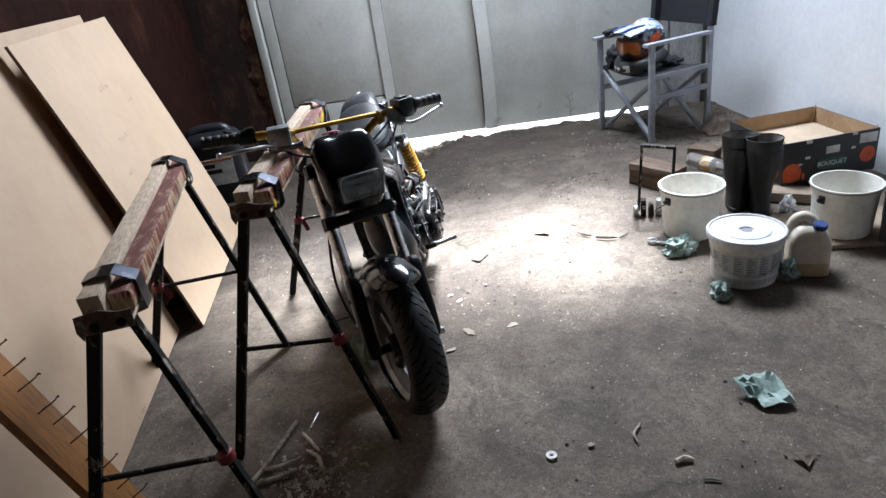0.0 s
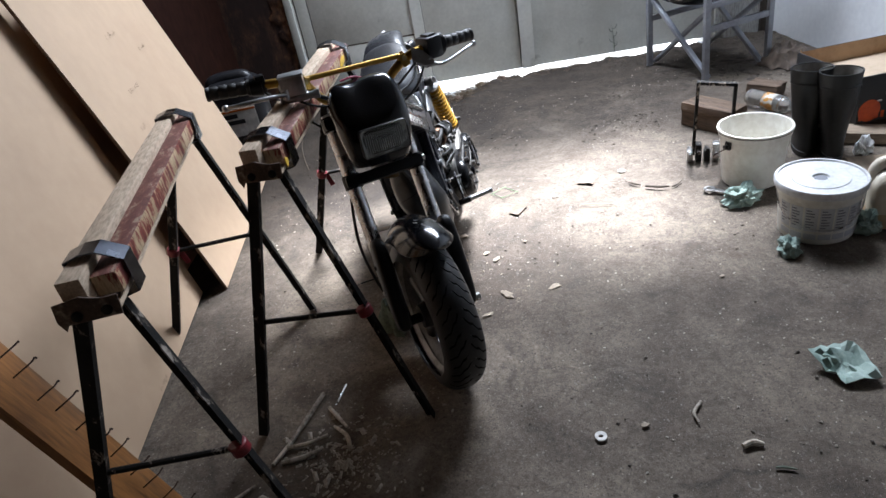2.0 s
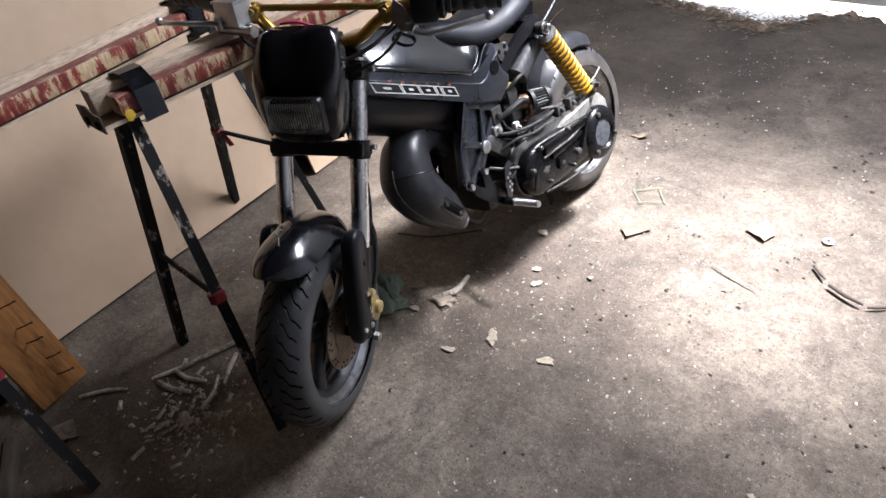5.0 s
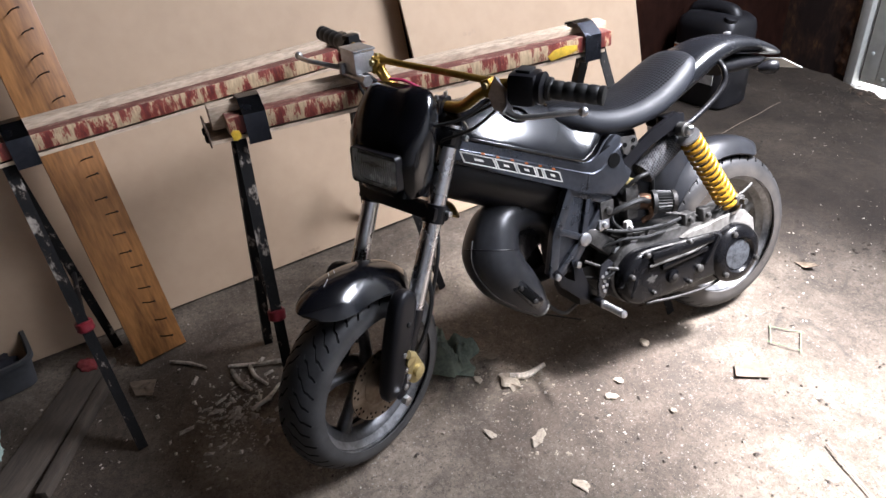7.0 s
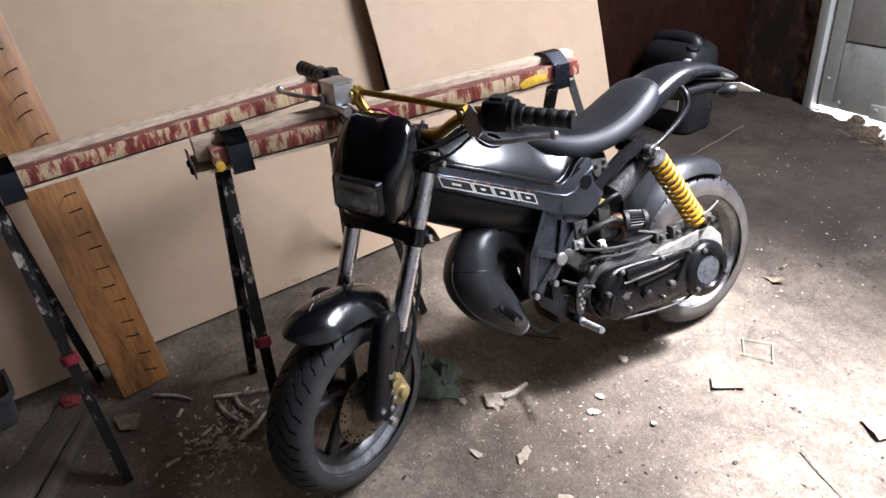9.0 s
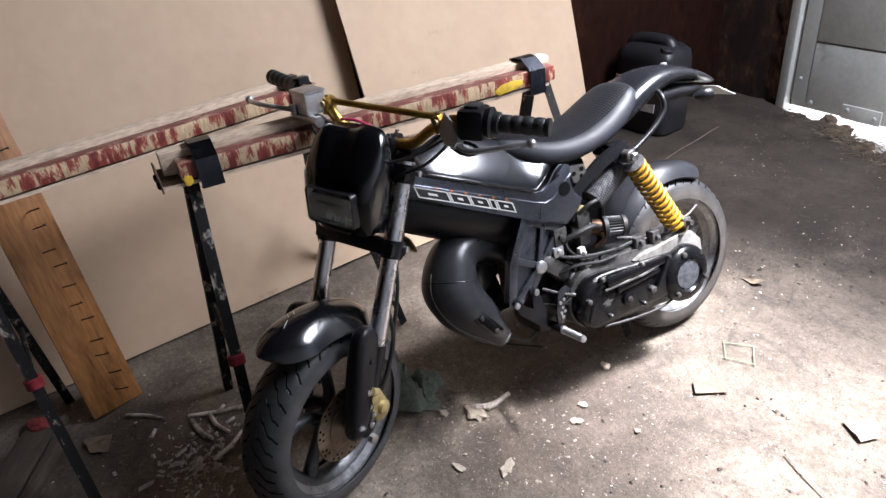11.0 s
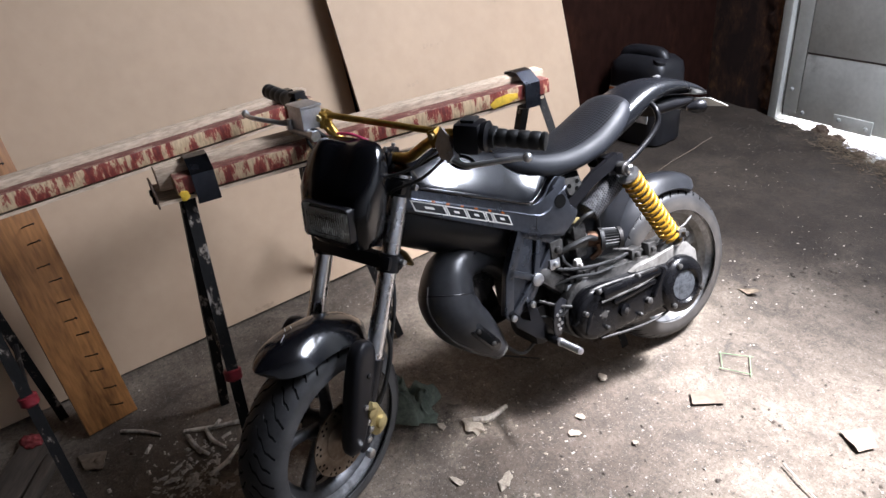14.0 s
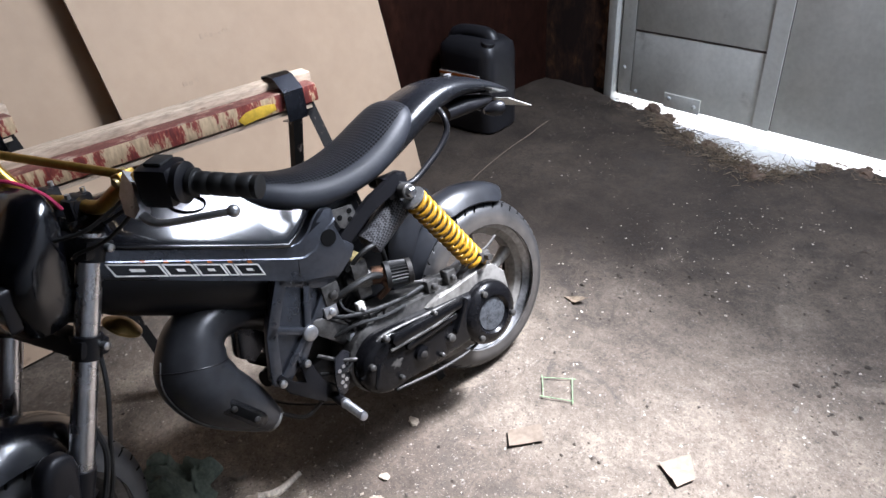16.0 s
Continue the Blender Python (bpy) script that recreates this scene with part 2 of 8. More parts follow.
def dusty_rubber(amount, dust):
    """Black rubber, its flanks (nearer to the axle, the mesh's y axis) brown with dust."""
    m = mat("tyre_rubber", (0.027, 0.027, 0.0285), (0.012, 0.012, 0.0125), 9, 120, 0.46, 0, 0.10, spec=0.4)
    N, K, bs = nodes_of(m)
    tc = N.new("ShaderNodeTexCoord")
    sp = N.new("ShaderNodeVectorMath")
    sp.operation = "MULTIPLY"
    sp.inputs[1].default_value = (1, 0, 1)
    K.new(tc.outputs["Object"], sp.inputs[0])
    ln = N.new("ShaderNodeVectorMath")
    ln.operation = "LENGTH"
    K.new(sp.outputs[0], ln.inputs[0])
    mr = N.new("ShaderNodeMapRange")
    mr.inputs["From Min"].default_value, mr.inputs["From Max"].default_value = 0.212, 0.190
    mr.inputs["To Min"].default_value, mr.inputs["To Max"].default_value = 0.0, amount
    K.new(ln.outputs["Value"], mr.inputs[0])
    nz = N.new("ShaderNodeTexNoise")
    nz.inputs["Scale"].default_value, nz.inputs["Detail"].default_value = 26, 6
    K.new(tc.outputs["Object"], nz.inputs["Vector"])
    mu = N.new("ShaderNodeMath")
    mu.operation = "MULTIPLY"
    K.new(mr.outputs[0], mu.inputs[0])
    K.new(nz.outputs["Fac"], mu.inputs[1])
    d = N.new("ShaderNodeMix")
    d.data_type = "RGBA"
    K.new(mu.outputs[0], d.inputs[0])
    K.new(bs.inputs["Base Color"].links[0].from_socket, d.inputs[6])
    d.inputs[7].default_value = (*dust, 1)
    K.new(d.outputs[2], bs.inputs["Base Color"])
    return m


def checked(name, a, b, size, rough, turn=45, depth=0.0012, flat=(1, 1, 0.001)):
    """A small raised check or diamond weave of two blacks."""
    m = mat(name, a, b, 20, 150, rough, 0, 0.0, rough_var=0.05)
    N, K, bs = nodes_of(m)
    tc = N.new("ShaderNodeTexCoord")
    ck = N.new("ShaderNodeTexChecker")
    ck.inputs["Scale"].default_value = size
    ck.inputs["Color1"].default_value, ck.inputs["Color2"].default_value = (*a, 1), (*b, 1)
    mp = N.new("ShaderNodeMapping")
    mp.inputs["Rotation"].default_value = (0, 0, radians(turn))
    mp.inputs["Scale"].default_value = flat
    K.new(tc.outputs["Object"], mp.inputs[0])
    K.new(mp.outputs[0], ck.inputs["Vector"])
    K.new(ck.outputs["Color"], bs.inputs["Base Color"])
    bp_ = N.new("ShaderNodeBump")
    bp_.inputs["Strength"].default_value, bp_.inputs["Distance"].default_value = 0.9, depth
    K.new(ck.outputs["Fac"], bp_.inputs["Height"])
    K.new(bp_.outputs[0], bs.inputs["Normal"])
    bs.inputs["Specular IOR Level"].default_value = 0.35
    return m


def glass_material(name, tint=(1, 1, 1), rough=0.03):
    m = bpy.data.materials.new(name)
    m.use_nodes = True
    bs = m.node_tree.nodes["Principled BSDF"]
    bs.inputs["Base Color"].default_value = (*tint, 1)
    bs.inputs["Transmission Weight"].default_value = 1.0
    bs.inputs["Roughness"].default_value = rough
    bs.inputs["IOR"].default_value = 1.45
    return m


CONCRETE = floor_material()
SOIL = mat("outside_soil", (0.62, 0.60, 0.55), (0.42, 0.39, 0.34), 3, 40, 0.95, 0, 0.4)
CLOD = mat("brown_earth", (0.13, 0.085, 0.058), (0.045, 0.032, 0.024), 25, 140, 0.95, 0, 0.6)
STRAW = mat("dry_straw", (0.26, 0.20, 0.135), (0.06, 0.042, 0.028), 20, 90, 0.9)
WHITEWALL = mat("whitewashed_plaster", (0.84, 0.86, 0.88), (0.68, 0.70, 0.73), 1.6, 35, 0.8, 0, 0.25, 0.8)
JAMBANDGAP = mat("weathered_jamb_and_gap_shade", (0.075, 0.058, 0.045), (0.022, 0.017, 0.013), 6, 50, 0.9, 0, 0.4, stretch=(5, 5, 0.6))
PEELPAINT = flaky("peeling_white_paint", (0.46, 0.46, 0.44), (0.18, 0.16, 0.14), 0.63, 9, 0.75, (2, 2, 0.5), 0.03, (0.05, 0.04, 0.03))
DOORPAINT = mat("white_door_paint", (0.66, 0.665, 0.62), (0.47, 0.475, 0.44), 3.5, 50, 0.55, 0, 0.15, 0.8)
def grime(m, scale, at, soft, colour, amount, stretch=(1, 1, 1)):
    """Smudges of dirt over a finished material."""
    N, K, bs = nodes_of(m)
    tc = N.new("ShaderNodeTexCoord")
    mp = N.new("ShaderNodeMapping")
    mp.inputs["Scale"].default_value = stretch
    n = N.new("ShaderNodeTexNoise")
    n.inputs["Scale"].default_value, n.inputs["Detail"].default_value, n.inputs["Roughness"].default_value = scale, 7, 0.62
    r = N.new("ShaderNodeValToRGB")
    r.color_ramp.elements[0].position, r.color_ramp.elements[1].position = at, at + soft
    r.color_ramp.elements[0].color, r.color_ramp.elements[1].color = (0, 0, 0, 1), (amount, amount, amount, 1)
    x = N.new("ShaderNodeMix")
    x.data_type = "RGBA"
    x.inputs[7].default_value = (*colour, 1)
    K.new(tc.outputs["Object"], mp.inputs[0])
    K.new(mp.outputs[0], n.inputs["Vector"])
    K.new(n.outputs["Fac"], r.inputs[0])
    K.new(r.outputs[0], x.inputs[0])
    K.new(bs.inputs["Base Color"].links[0].from_socket, x.inputs[6])
    K.new(x.outputs[2], bs.inputs["Base Color"])


grime(DOORPAINT, 5.0, 0.64, 0.10, (0.20, 0.19, 0.16), 0.55)
grime(DOORPAINT, 2.0, 0.55, 0.30, (0.44, 0.44, 0.40), 0.8, (1, 1, 0.4))
DOORDIRT = mat("grubby_door_paint", (0.52, 0.53, 0.52), (0.22, 0.22, 0.20), 6, 60, 0.6, 0, 0.2, 0.5)
RUSTWALL = flaky("rusty_brown_paint", (0.020, 0.0075, 0.005), (0.042, 0.0155, 0.009), 0.54, 4.0, 0.75, (1, 1, 0.5), 0.14, (0.10, 0.045, 0.02))
nodes_of(RUSTWALL)[2].inputs["Specular IOR Level"].default_value = 0.06
PIERWALL = flaky("broken_rusty_render", (0.024, 0.010, 0.0065), (0.070, 0.030, 0.015), 0.47, 3.2, 0.85, (1.6, 1, 0.7), 0.10, (0.20, 0.095, 0.035), 0.75)
RUSTEDGE = flaky("crumbling_rust", (0.045, 0.020, 0.012), (0.16, 0.07, 0.03), 0.48, 9, 0.85, (1, 1, 0.5), 0.1, (0.26, 0.20, 0.12))
CEILING = mat("dark_roof_boards", (0.12, 0.105, 0.09), (0.06, 0.052, 0.045), 3, 30, 0.9)
HARDBOARD = mat("beige_fibreboard", (0.54, 0.392, 0.266), (0.45, 0.322, 0.216), 2.2, 22, 0.75, 0, 0.06, 1.0)
grime(HARDBOARD, 1.3, 0.50, 0.25, (0.40, 0.275, 0.18), 0.5)
grime(HARDBOARD, 7.0, 0.69, 0.05, (0.20, 0.135, 0.09), 0.45, (1, 1, 1.6))
FAINTPRINT = mat("faint_stamp_ink", (0.50, 0.365, 0.25), (0.44, 0.32, 0.22), 40, 120, 0.8)
BOARDEDGE = mat("torn_board_edge", (0.13, 0.075, 0.045), (0.04, 0.025, 0.018), 30, 120, 0.9, 0, 0.6)
PINE = mat("varnished_pine", (0.41, 0.180, 0.055), (0.10, 0.042, 0.016), 3.2, 26, 0.40, 0, 0.1, 0.75, stretch=(6, 0.8, 6))
grime(PINE, 3.4, 0.56, 0.14, (0.10, 0.047, 0.018), 0.6, (1, 1, 0.7))
# dark board tone; on the floor offcuts it takes in their shade
DARKENEDWOOD = mat("darkened_board", (0.085, 0.066, 0.050), (0.03, 0.023, 0.018), 5, 40, 0.9, 0, 0.3, 0.8, stretch=(5, 0.7, 5))
DARKSOIL = mat("dark_soil", (0.075, 0.058, 0.045), (0.03, 0.024, 0.019), 30, 160, 0.95)
BLOCKWOOD = mat("rough_block_wood", (0.17, 0.115, 0.078), (0.045, 0.030, 0.022), 9, 60, 0.9, 0, 0.9, 0.7, stretch=(5, 0.6, 5), bump_dist=0.008)
GREYWOOD = mat("weathered_timber", (0.36, 0.28, 0.20), (0.13, 0.095, 0.07), 4, 40, 0.85, 0, 0.3, 0.8, stretch=(5, 0.7, 5))
PALEWOOD = flaky("pale_spattered_timber", (0.58, 0.45, 0.33), (0.62, 0.50, 0.37), 0.50, 9, 0.75, (3.2, 0.7, 3.2), 0.08, (0.27, 0.16, 0.10), 0.8)
REDWOOD = flaky("red_and_cream_paint", (0.56, 0.41, 0.25), (0.29, 0.055, 0.038), 0.49, 15, 0.5, (2.2, 2.0, 0.55), 0.03, (0.15, 0.025, 0.02), 0.74)
REDTOP = flaky("rubbed_red_paint", (0.40, 0.29, 0.21), (0.24, 0.085, 0.065), 0.40, 17, 0.6, (2.0, 0.9, 2.0), 0.06, (0.16, 0.055, 0.042), 0.78)
BLACKIRON = flaky("chipped_black_iron", (0.006, 0.0055, 0.0055), (0.020, 0.014, 0.011), 0.540, 32, 0.7, (1, 1, 0.5), 0.03, (0.32, 0.28, 0.24))
nodes_of(BLACKIRON)[2].inputs["Specular IOR Level"].default_value = 0.25
SADDLESTEEL = mat("bent_strap_steel", (0.085, 0.092, 0.112), (0.045, 0.048, 0.058), 14, 80, 0.24, 1.0, 0.04)
RUSTYPLATE = flaky("rusty_painted_plate", (0.085, 0.052, 0.036), (0.17, 0.12, 0.085), 0.52, 26, 0.75, (1, 1, 1), 0.06, (0.30, 0.24, 0.18))
STRAP = mat("black_steel_strap", (0.022, 0.022, 0.026), (0.010, 0.010, 0.011), 18, 90, 0.26, 0.2, 0.05)
REDTAPE = mat("red_tape", (0.19, 0.010, 0.018), None, 30, 90, 0.5)
YELLOWP = mat("yellow_paint_blob", (0.75, 0.48, 0.04), None, 30, 90, 0.6)
NAIL = mat("rusty_nail", (0.07, 0.04, 0.028), (0.03, 0.02, 0.016), 60, 200, 0.6, 0.6)
GREYCHAIR = mat("grey_painted_wood", (0.33, 0.35, 0.39), (0.22, 0.23, 0.26), 10, 60, 0.5, 0, 0.1)
GREYSTOOL = mat("dark_weathered_grey_paint", (0.10, 0.10, 0.105), (0.05, 0.048, 0.046), 7, 50, 0.7, 0, 0.3, 0.8, stretch=(4, 4, 0.7))
SHEERCLOTH = mat("sheer_black_net", (0.014, 0.014, 0.019), (0.009, 0.009, 0.012), 30, 400, 0.85, 0, 0.1)
nodes_of(SHEERCLOTH)[2].inputs["Alpha"].default_value = 0.84
LENSORANGE = mat("orange_lens", (0.42, 0.12, 0.012), (0.30, 0.06, 0.008), 12, 60, 0.12, 0, 0.0)
BLACKCLOTH = mat("black_canvas", (0.016, 0.016, 0.022), (0.009, 0.009, 0.011), 20, 300, 0.9, 0, 0.3)
BUCKETWHITE = mat("dirty_white_plastic", (0.86, 0.85, 0.80), (0.62, 0.59, 0.52), 6, 40, 0.42, 0, 0.05, 0.5)
LIDWHITE = mat("scuffed_lid_plastic", (0.74, 0.75, 0.76), (0.46, 0.46, 0.47), 9, 60, 0.45, 0, 0.08, 0.6)
LABELGREY = mat("printed_label_film", (0.64, 0.65, 0.67), (0.54, 0.55, 0.57), 9, 60, 0.5)
PRINTGREY = mat("faded_grey_print", (0.24, 0.25, 0.28), (0.18, 0.19, 0.21), 20, 60, 0.6)
JUGPLASTIC = mat("milky_jug_plastic", (0.78, 0.72, 0.62), (0.62, 0.53, 0.40), 6, 30, 0.35, 0, 0.03)
JUGAMBER = mat("amber_stained_plastic", (0.62, 0.47, 0.30), (0.50, 0.34, 0.18), 8, 40, 0.35, 0, 0.03)
BLUECAP = mat("blue_cap_plastic", (0.02, 0.06, 0.22), None, 10, 60, 0.4)
RUBBERBOOT = mat("dusty_black_rubber", (0.013, 0.0125, 0.012), (0.004, 0.004, 0.0045), 7, 60, 0.42, 0, 0.1, spec=0.35)
BOOTLINING = mat("grey_boot_lining", (0.34, 0.32, 0.29), None, 20, 90, 0.9)
BOXBLACK = mat("printed_black_card", (0.022, 0.022, 0.024), (0.014, 0.014, 0.014), 8, 60, 0.5)
TRAYCARD = mat("pale_tray_card", (0.56, 0.44, 0.32), (0.44, 0.33, 0.23), 5, 50, 0.85)
BOXBROWN = mat("brown_carton", (0.42, 0.28, 0.16), (0.28, 0.17, 0.09), 5, 50, 0.85)
FRUITORANGE = mat("orange_fruit_print", (0.62, 0.09, 0.015), (0.42, 0.045, 0.01), 20, 50, 0.5)
FRUITGREEN = mat("green_print", (0.02, 0.09, 0.06), None, 20, 50, 0.5)
PRINTWHITE = mat("white_print", (0.68, 0.66, 0.62), None, 20, 50, 0.6)
PAPERGREEN = mat("green_paper_towel", (0.36, 0.45, 0.41), (0.20, 0.29, 0.255), 16, 120, 0.95, 0, 0.3)
SACKING = mat("brown_sacking", (0.15, 0.115, 0.09), (0.06, 0.045, 0.035), 14, 150, 0.95, 0, 0.4)
RAGGREEN = mat("dark_green_rag", (0.20, 0.235, 0.185), (0.060, 0.080, 0.062), 12, 120, 0.95, 0, 0.4)
CARDSCRAP = mat("cardboard_scrap", (0.20, 0.155, 0.115), (0.12, 0.09, 0.065), 10, 80, 0.9, rnd=0.25)
CHIP = mat("pale_chip", (0.38, 0.32, 0.25), (0.22, 0.18, 0.135), 40, 160, 0.9, rnd=0.35)
TWIG = mat("grey_twig", (0.55, 0.49, 0.41), (0.17, 0.14, 0.11), 30, 120, 0.9, rnd=0.3)
BLACKPLASTIC = mat("black_can_plastic", (0.016, 0.016, 0.019), (0.009, 0.009, 0.01), 8, 80, 0.42, 0, 0.08)
# motorcycle
GLOSSBLACK = mat("black_body_paint", (0.0036, 0.0039, 0.0054), (0.002, 0.002, 0.0028), 6, 120, 0.18, 0, 0.0, rough_var=0.05, spec=0.6, coat=0.3)
TAILBLACK = mat("satin_tail_paint", (0.008, 0.009, 0.0115), (0.005, 0.0055, 0.007), 6, 120, 0.27, 0, 0.02, rough_var=0.05, spec=0.6)
SATINBLACK = mat("satin_black_plastic", (0.008, 0.008, 0.010), (0.005, 0.005, 0.006), 9, 120, 0.36, 0, 0.05, spec=0.3)
FRAMEGREY = mat("dark_grey_frame_paint", (0.086, 0.093, 0.110), (0.055, 0.060, 0.071), 8, 90, 0.29, 0.75, 0.05)
CASTGREY = mat("dusty_cast_metal", (0.135, 0.130, 0.124), (0.020, 0.019, 0.018), 16, 90, 0.48, 0.7, 0.25)
ENGINEBLACK = mat("oily_black_casing", (0.0040, 0.0040, 0.0048), (0.002, 0.002, 0.0024), 14, 80, 0.24, 0.0, 0.05, spec=0.25)
ENGINEDARK = mat("grimy_engine_metal", (0.035, 0.032, 0.03), (0.01, 0.009, 0.008), 25, 110, 0.55, 0.5, 0.3)
CHROME = mat("fork_chrome", (0.74, 0.74, 0.76), (0.55, 0.55, 0.57), 10, 120, 0.27, 1.0, 0.0)
STEEL = mat("bright_steel", (0.58, 0.58, 0.58), (0.34, 0.34, 0.34), 30, 120, 0.3, 1.0, 0.05)
ALU = mat("satin_aluminium", (0.56, 0.56, 0.57), (0.36, 0.36, 0.36), 14, 120, 0.38, 0.9, 0.06)
GOLD = mat("gold_anodised_metal", (0.50, 0.31, 0.07), (0.34, 0.19, 0.035), 10, 120, 0.34, 0.85, 0.03)
SPRINGYELLOW = mat("yellow_spring_paint", (0.46, 0.245, 0.016), (0.24, 0.12, 0.008), 16, 120, 0.40, 0, 0.05)
RUBBER = mat("black_rubber", (0.009, 0.009, 0.009), (0.006, 0.006, 0.006), 20, 150, 0.55, 0, 0.1)
RIMGREY = mat("cast_rim_metal", (0.12, 0.12, 0.125), (0.06, 0.06, 0.06), 20, 100, 0.36, 0.8, 0.08)
RIMLIP = mat("worn_rim_lip", (0.30, 0.30, 0.305), (0.12, 0.12, 0.12), 20, 100, 0.34, 0.85, 0.08)
DISCSTEEL = mat("brown_stained_disc", (0.27, 0.215, 0.16), (0.11, 0.068, 0.04), 14, 80, 0.40, 0.8, 0.06)
BRASS = mat("brass_caliper", (0.52, 0.42, 0.20), (0.34, 0.26, 0.11), 20, 90, 0.42, 0.6, 0.08)
CARBON = checked("carbon_look_tube", (0.075, 0.075, 0.08), (0.012, 0.012, 0.013), 210, 0.38, 0, 0.0004, (1, 1, 1))
SEATWEAVE = checked("seat_weave", (0.022, 0.023, 0.027), (0.001, 0.001, 0.0014), 190, 0.5)
nodes_of(SEATWEAVE)[2].inputs["Specular IOR Level"].default_value = 0.1
SEATVINYL = mat("black_seat_vinyl", (0.017, 0.019, 0.0245), (0.011, 0.0125, 0.016), 14, 160, 0.50, 0, 0.06, spec=0.3)
TREAD = dusty_rubber(1.0, (0.085, 0.085, 0.085))
TREADDUSTY = dusty_rubber(1.0, (0.090, 0.079, 0.069))
# near-black that paints the shade inside grooves, drillings and hollows
RECESSDARK = mat("recess_shade_black", (0.004, 0.004, 0.004), None, 20, 90, 0.9, spec=0.1)
LENS = glass_material("lamp_glass", (0.90, 0.93, 0.92), 0.05)
nodes_of(LENS)[2].inputs["Transmission Weight"].default_value = 0.94
REFLECTOR = mat("lamp_reflector", (0.93, 0.94, 0.93), (0.82, 0.83, 0.82), 30, 90, 0.25, 0.5, 0.0)
DUSTYALU = mat("dusty_light_casting", (0.24, 0.228, 0.21), (0.085, 0.078, 0.068), 12, 80, 0.55, 0.35, 0.2)
EXHAUSTBLACK = mat("dusty_heat_black", (0.032, 0.033, 0.036), (0.008, 0.008, 0.0095), 5, 70, 0.30, 0, 0.03, 0.9)
HORNBRASS = mat("tarnished_horn_brass", (0.26, 0.17, 0.06), (0.10, 0.065, 0.025), 20, 90, 0.35, 0.8)
DUSTYBLACK = mat("dusty_black_plastic", (0.016, 0.0175, 0.021), (0.004, 0.004, 0.005), 5, 60, 0.34, 0, 0.04, 0.8, spec=0.35)
WORNDISC = mat("worn_blue_grey_paint", (0.085, 0.092, 0.102), (0.010, 0.010, 0.012), 70, 260, 0.45, 0.3, 0.15, 0.4)
COPPER = mat("copper_pipe", (0.12, 0.065, 0.04), (0.045, 0.028, 0.02), 20, 90, 0.4, 0.8)
PRINTORANGE = mat("orange_lettering", (0.55, 0.14, 0.02), None, 20, 60, 0.5)
BOTTLELABEL = flaky("orange_white_wrapper", (0.70, 0.66, 0.58), (0.62, 0.30, 0.06), 0.52, 16, 0.5, (1, 1, 1), 0.02)
BOTTLE = glass_material("clear_bottle_plastic", (0.95, 0.96, 0.95), 0.12)
nodes_of(BOTTLE)[2].inputs["Transmission Weight"].default_value = 0.9
PINKWIRE = mat("pink_wire", (0.5, 0.03, 0.10), None, 20, 60, 0.5)
PLATEWHITE = mat("plate_enamel", (0.62, 0.62, 0.58), None, 20, 60, 0.4)
MOTOORANGE = flaky("orange_red_fabric", (0.34, 0.035, 0.012), (0.48, 0.11, 0.02), 0.50, 11, 0.9, (1, 3, 1), 0.02, (0.012, 0.012, 0.014))
MOTOWHITE = flaky("white_blue_fabric", (0.50, 0.54, 0.60), (0.05, 0.13, 0.27), 0.53, 8, 0.9, (1, 3, 1), 0.02, (0.02, 0.025, 0.04))


# ---------- shape helpers ----------
def V(*a):
    return Vector(a)


def box(bm, lo, hi, bevel=0.0, m=None):
    r = bmesh.ops.create_cube(bm, size=1)
    vs = r["verts"]
    for v in vs:
        v.co = Vector([lo[i] + (v.co[i] + 0.5) * (hi[i] - lo[i]) for i in range(3)])
    if bevel:
        es = list({e for v in vs for e in v.link_edges})
        out = bmesh.ops.bevel(bm, geom=es, offset=bevel, segments=2, affect="EDGES", profile=0.6)
        vs = list({v for f in out["faces"] for v in f.verts} | {v for v in vs if v.is_valid})
    if m is not None:
        for v in vs:
            v.co = m @ v.co
    return vs


def axis_frame(d):
    d = d.normalized()
    a = V(0, 0, 1) if abs(d.z) < 0.9 else V(1, 0, 0)
    x = a.cross(d).normalized()
    return x, d.cross(x)


def rings(bm, loops, closed_ends=True, cyclic=False):
    """Skin a list of loops (lists of points, all of one length)."""
    vl = [[bm.verts.new(p) for p in lp] for lp in loops]
    n = len(vl[0])
    pairs = list(zip(vl, vl[1:])) + ([(vl[-1], vl[0])] if cyclic else [])
    for a, b in pairs:
        for i in range(n):
            j = (i + 1) % n
            bm.faces.new((a[i], a[j], b[j], b[i]))
    if closed_ends and not cyclic:
        bm.faces.new(list(reversed(vl[0])))
        bm.faces.new(vl[-1])
    return vl


def circle(c, x, y, r, n):
    return [c + x * (r * math.cos(2 * math.pi * i / n)) + y * (r * math.sin(2 * math.pi * i / n)) for i in range(n)]


def rod(bm, a, b, r, r2=None, n=12):
    a, b = Vector(a), Vector(b)
    x, y = axis_frame(b - a)
    rings(bm, [circle(a, x, y, r, n), circle(b, x, y, r if r2 is None else r2, n)])


def lathe(bm, profile, a, d, n=32, closed=True):
    """Turn (distance along d, radius) pairs about the axis through a."""
    a, d = Vector(a), Vector(d).normalized()
    x, y = axis_frame(d)
    rings(bm, [circle(a + d * h, x, y, max(r, 0.0004), n) for h, r in profile], closed)


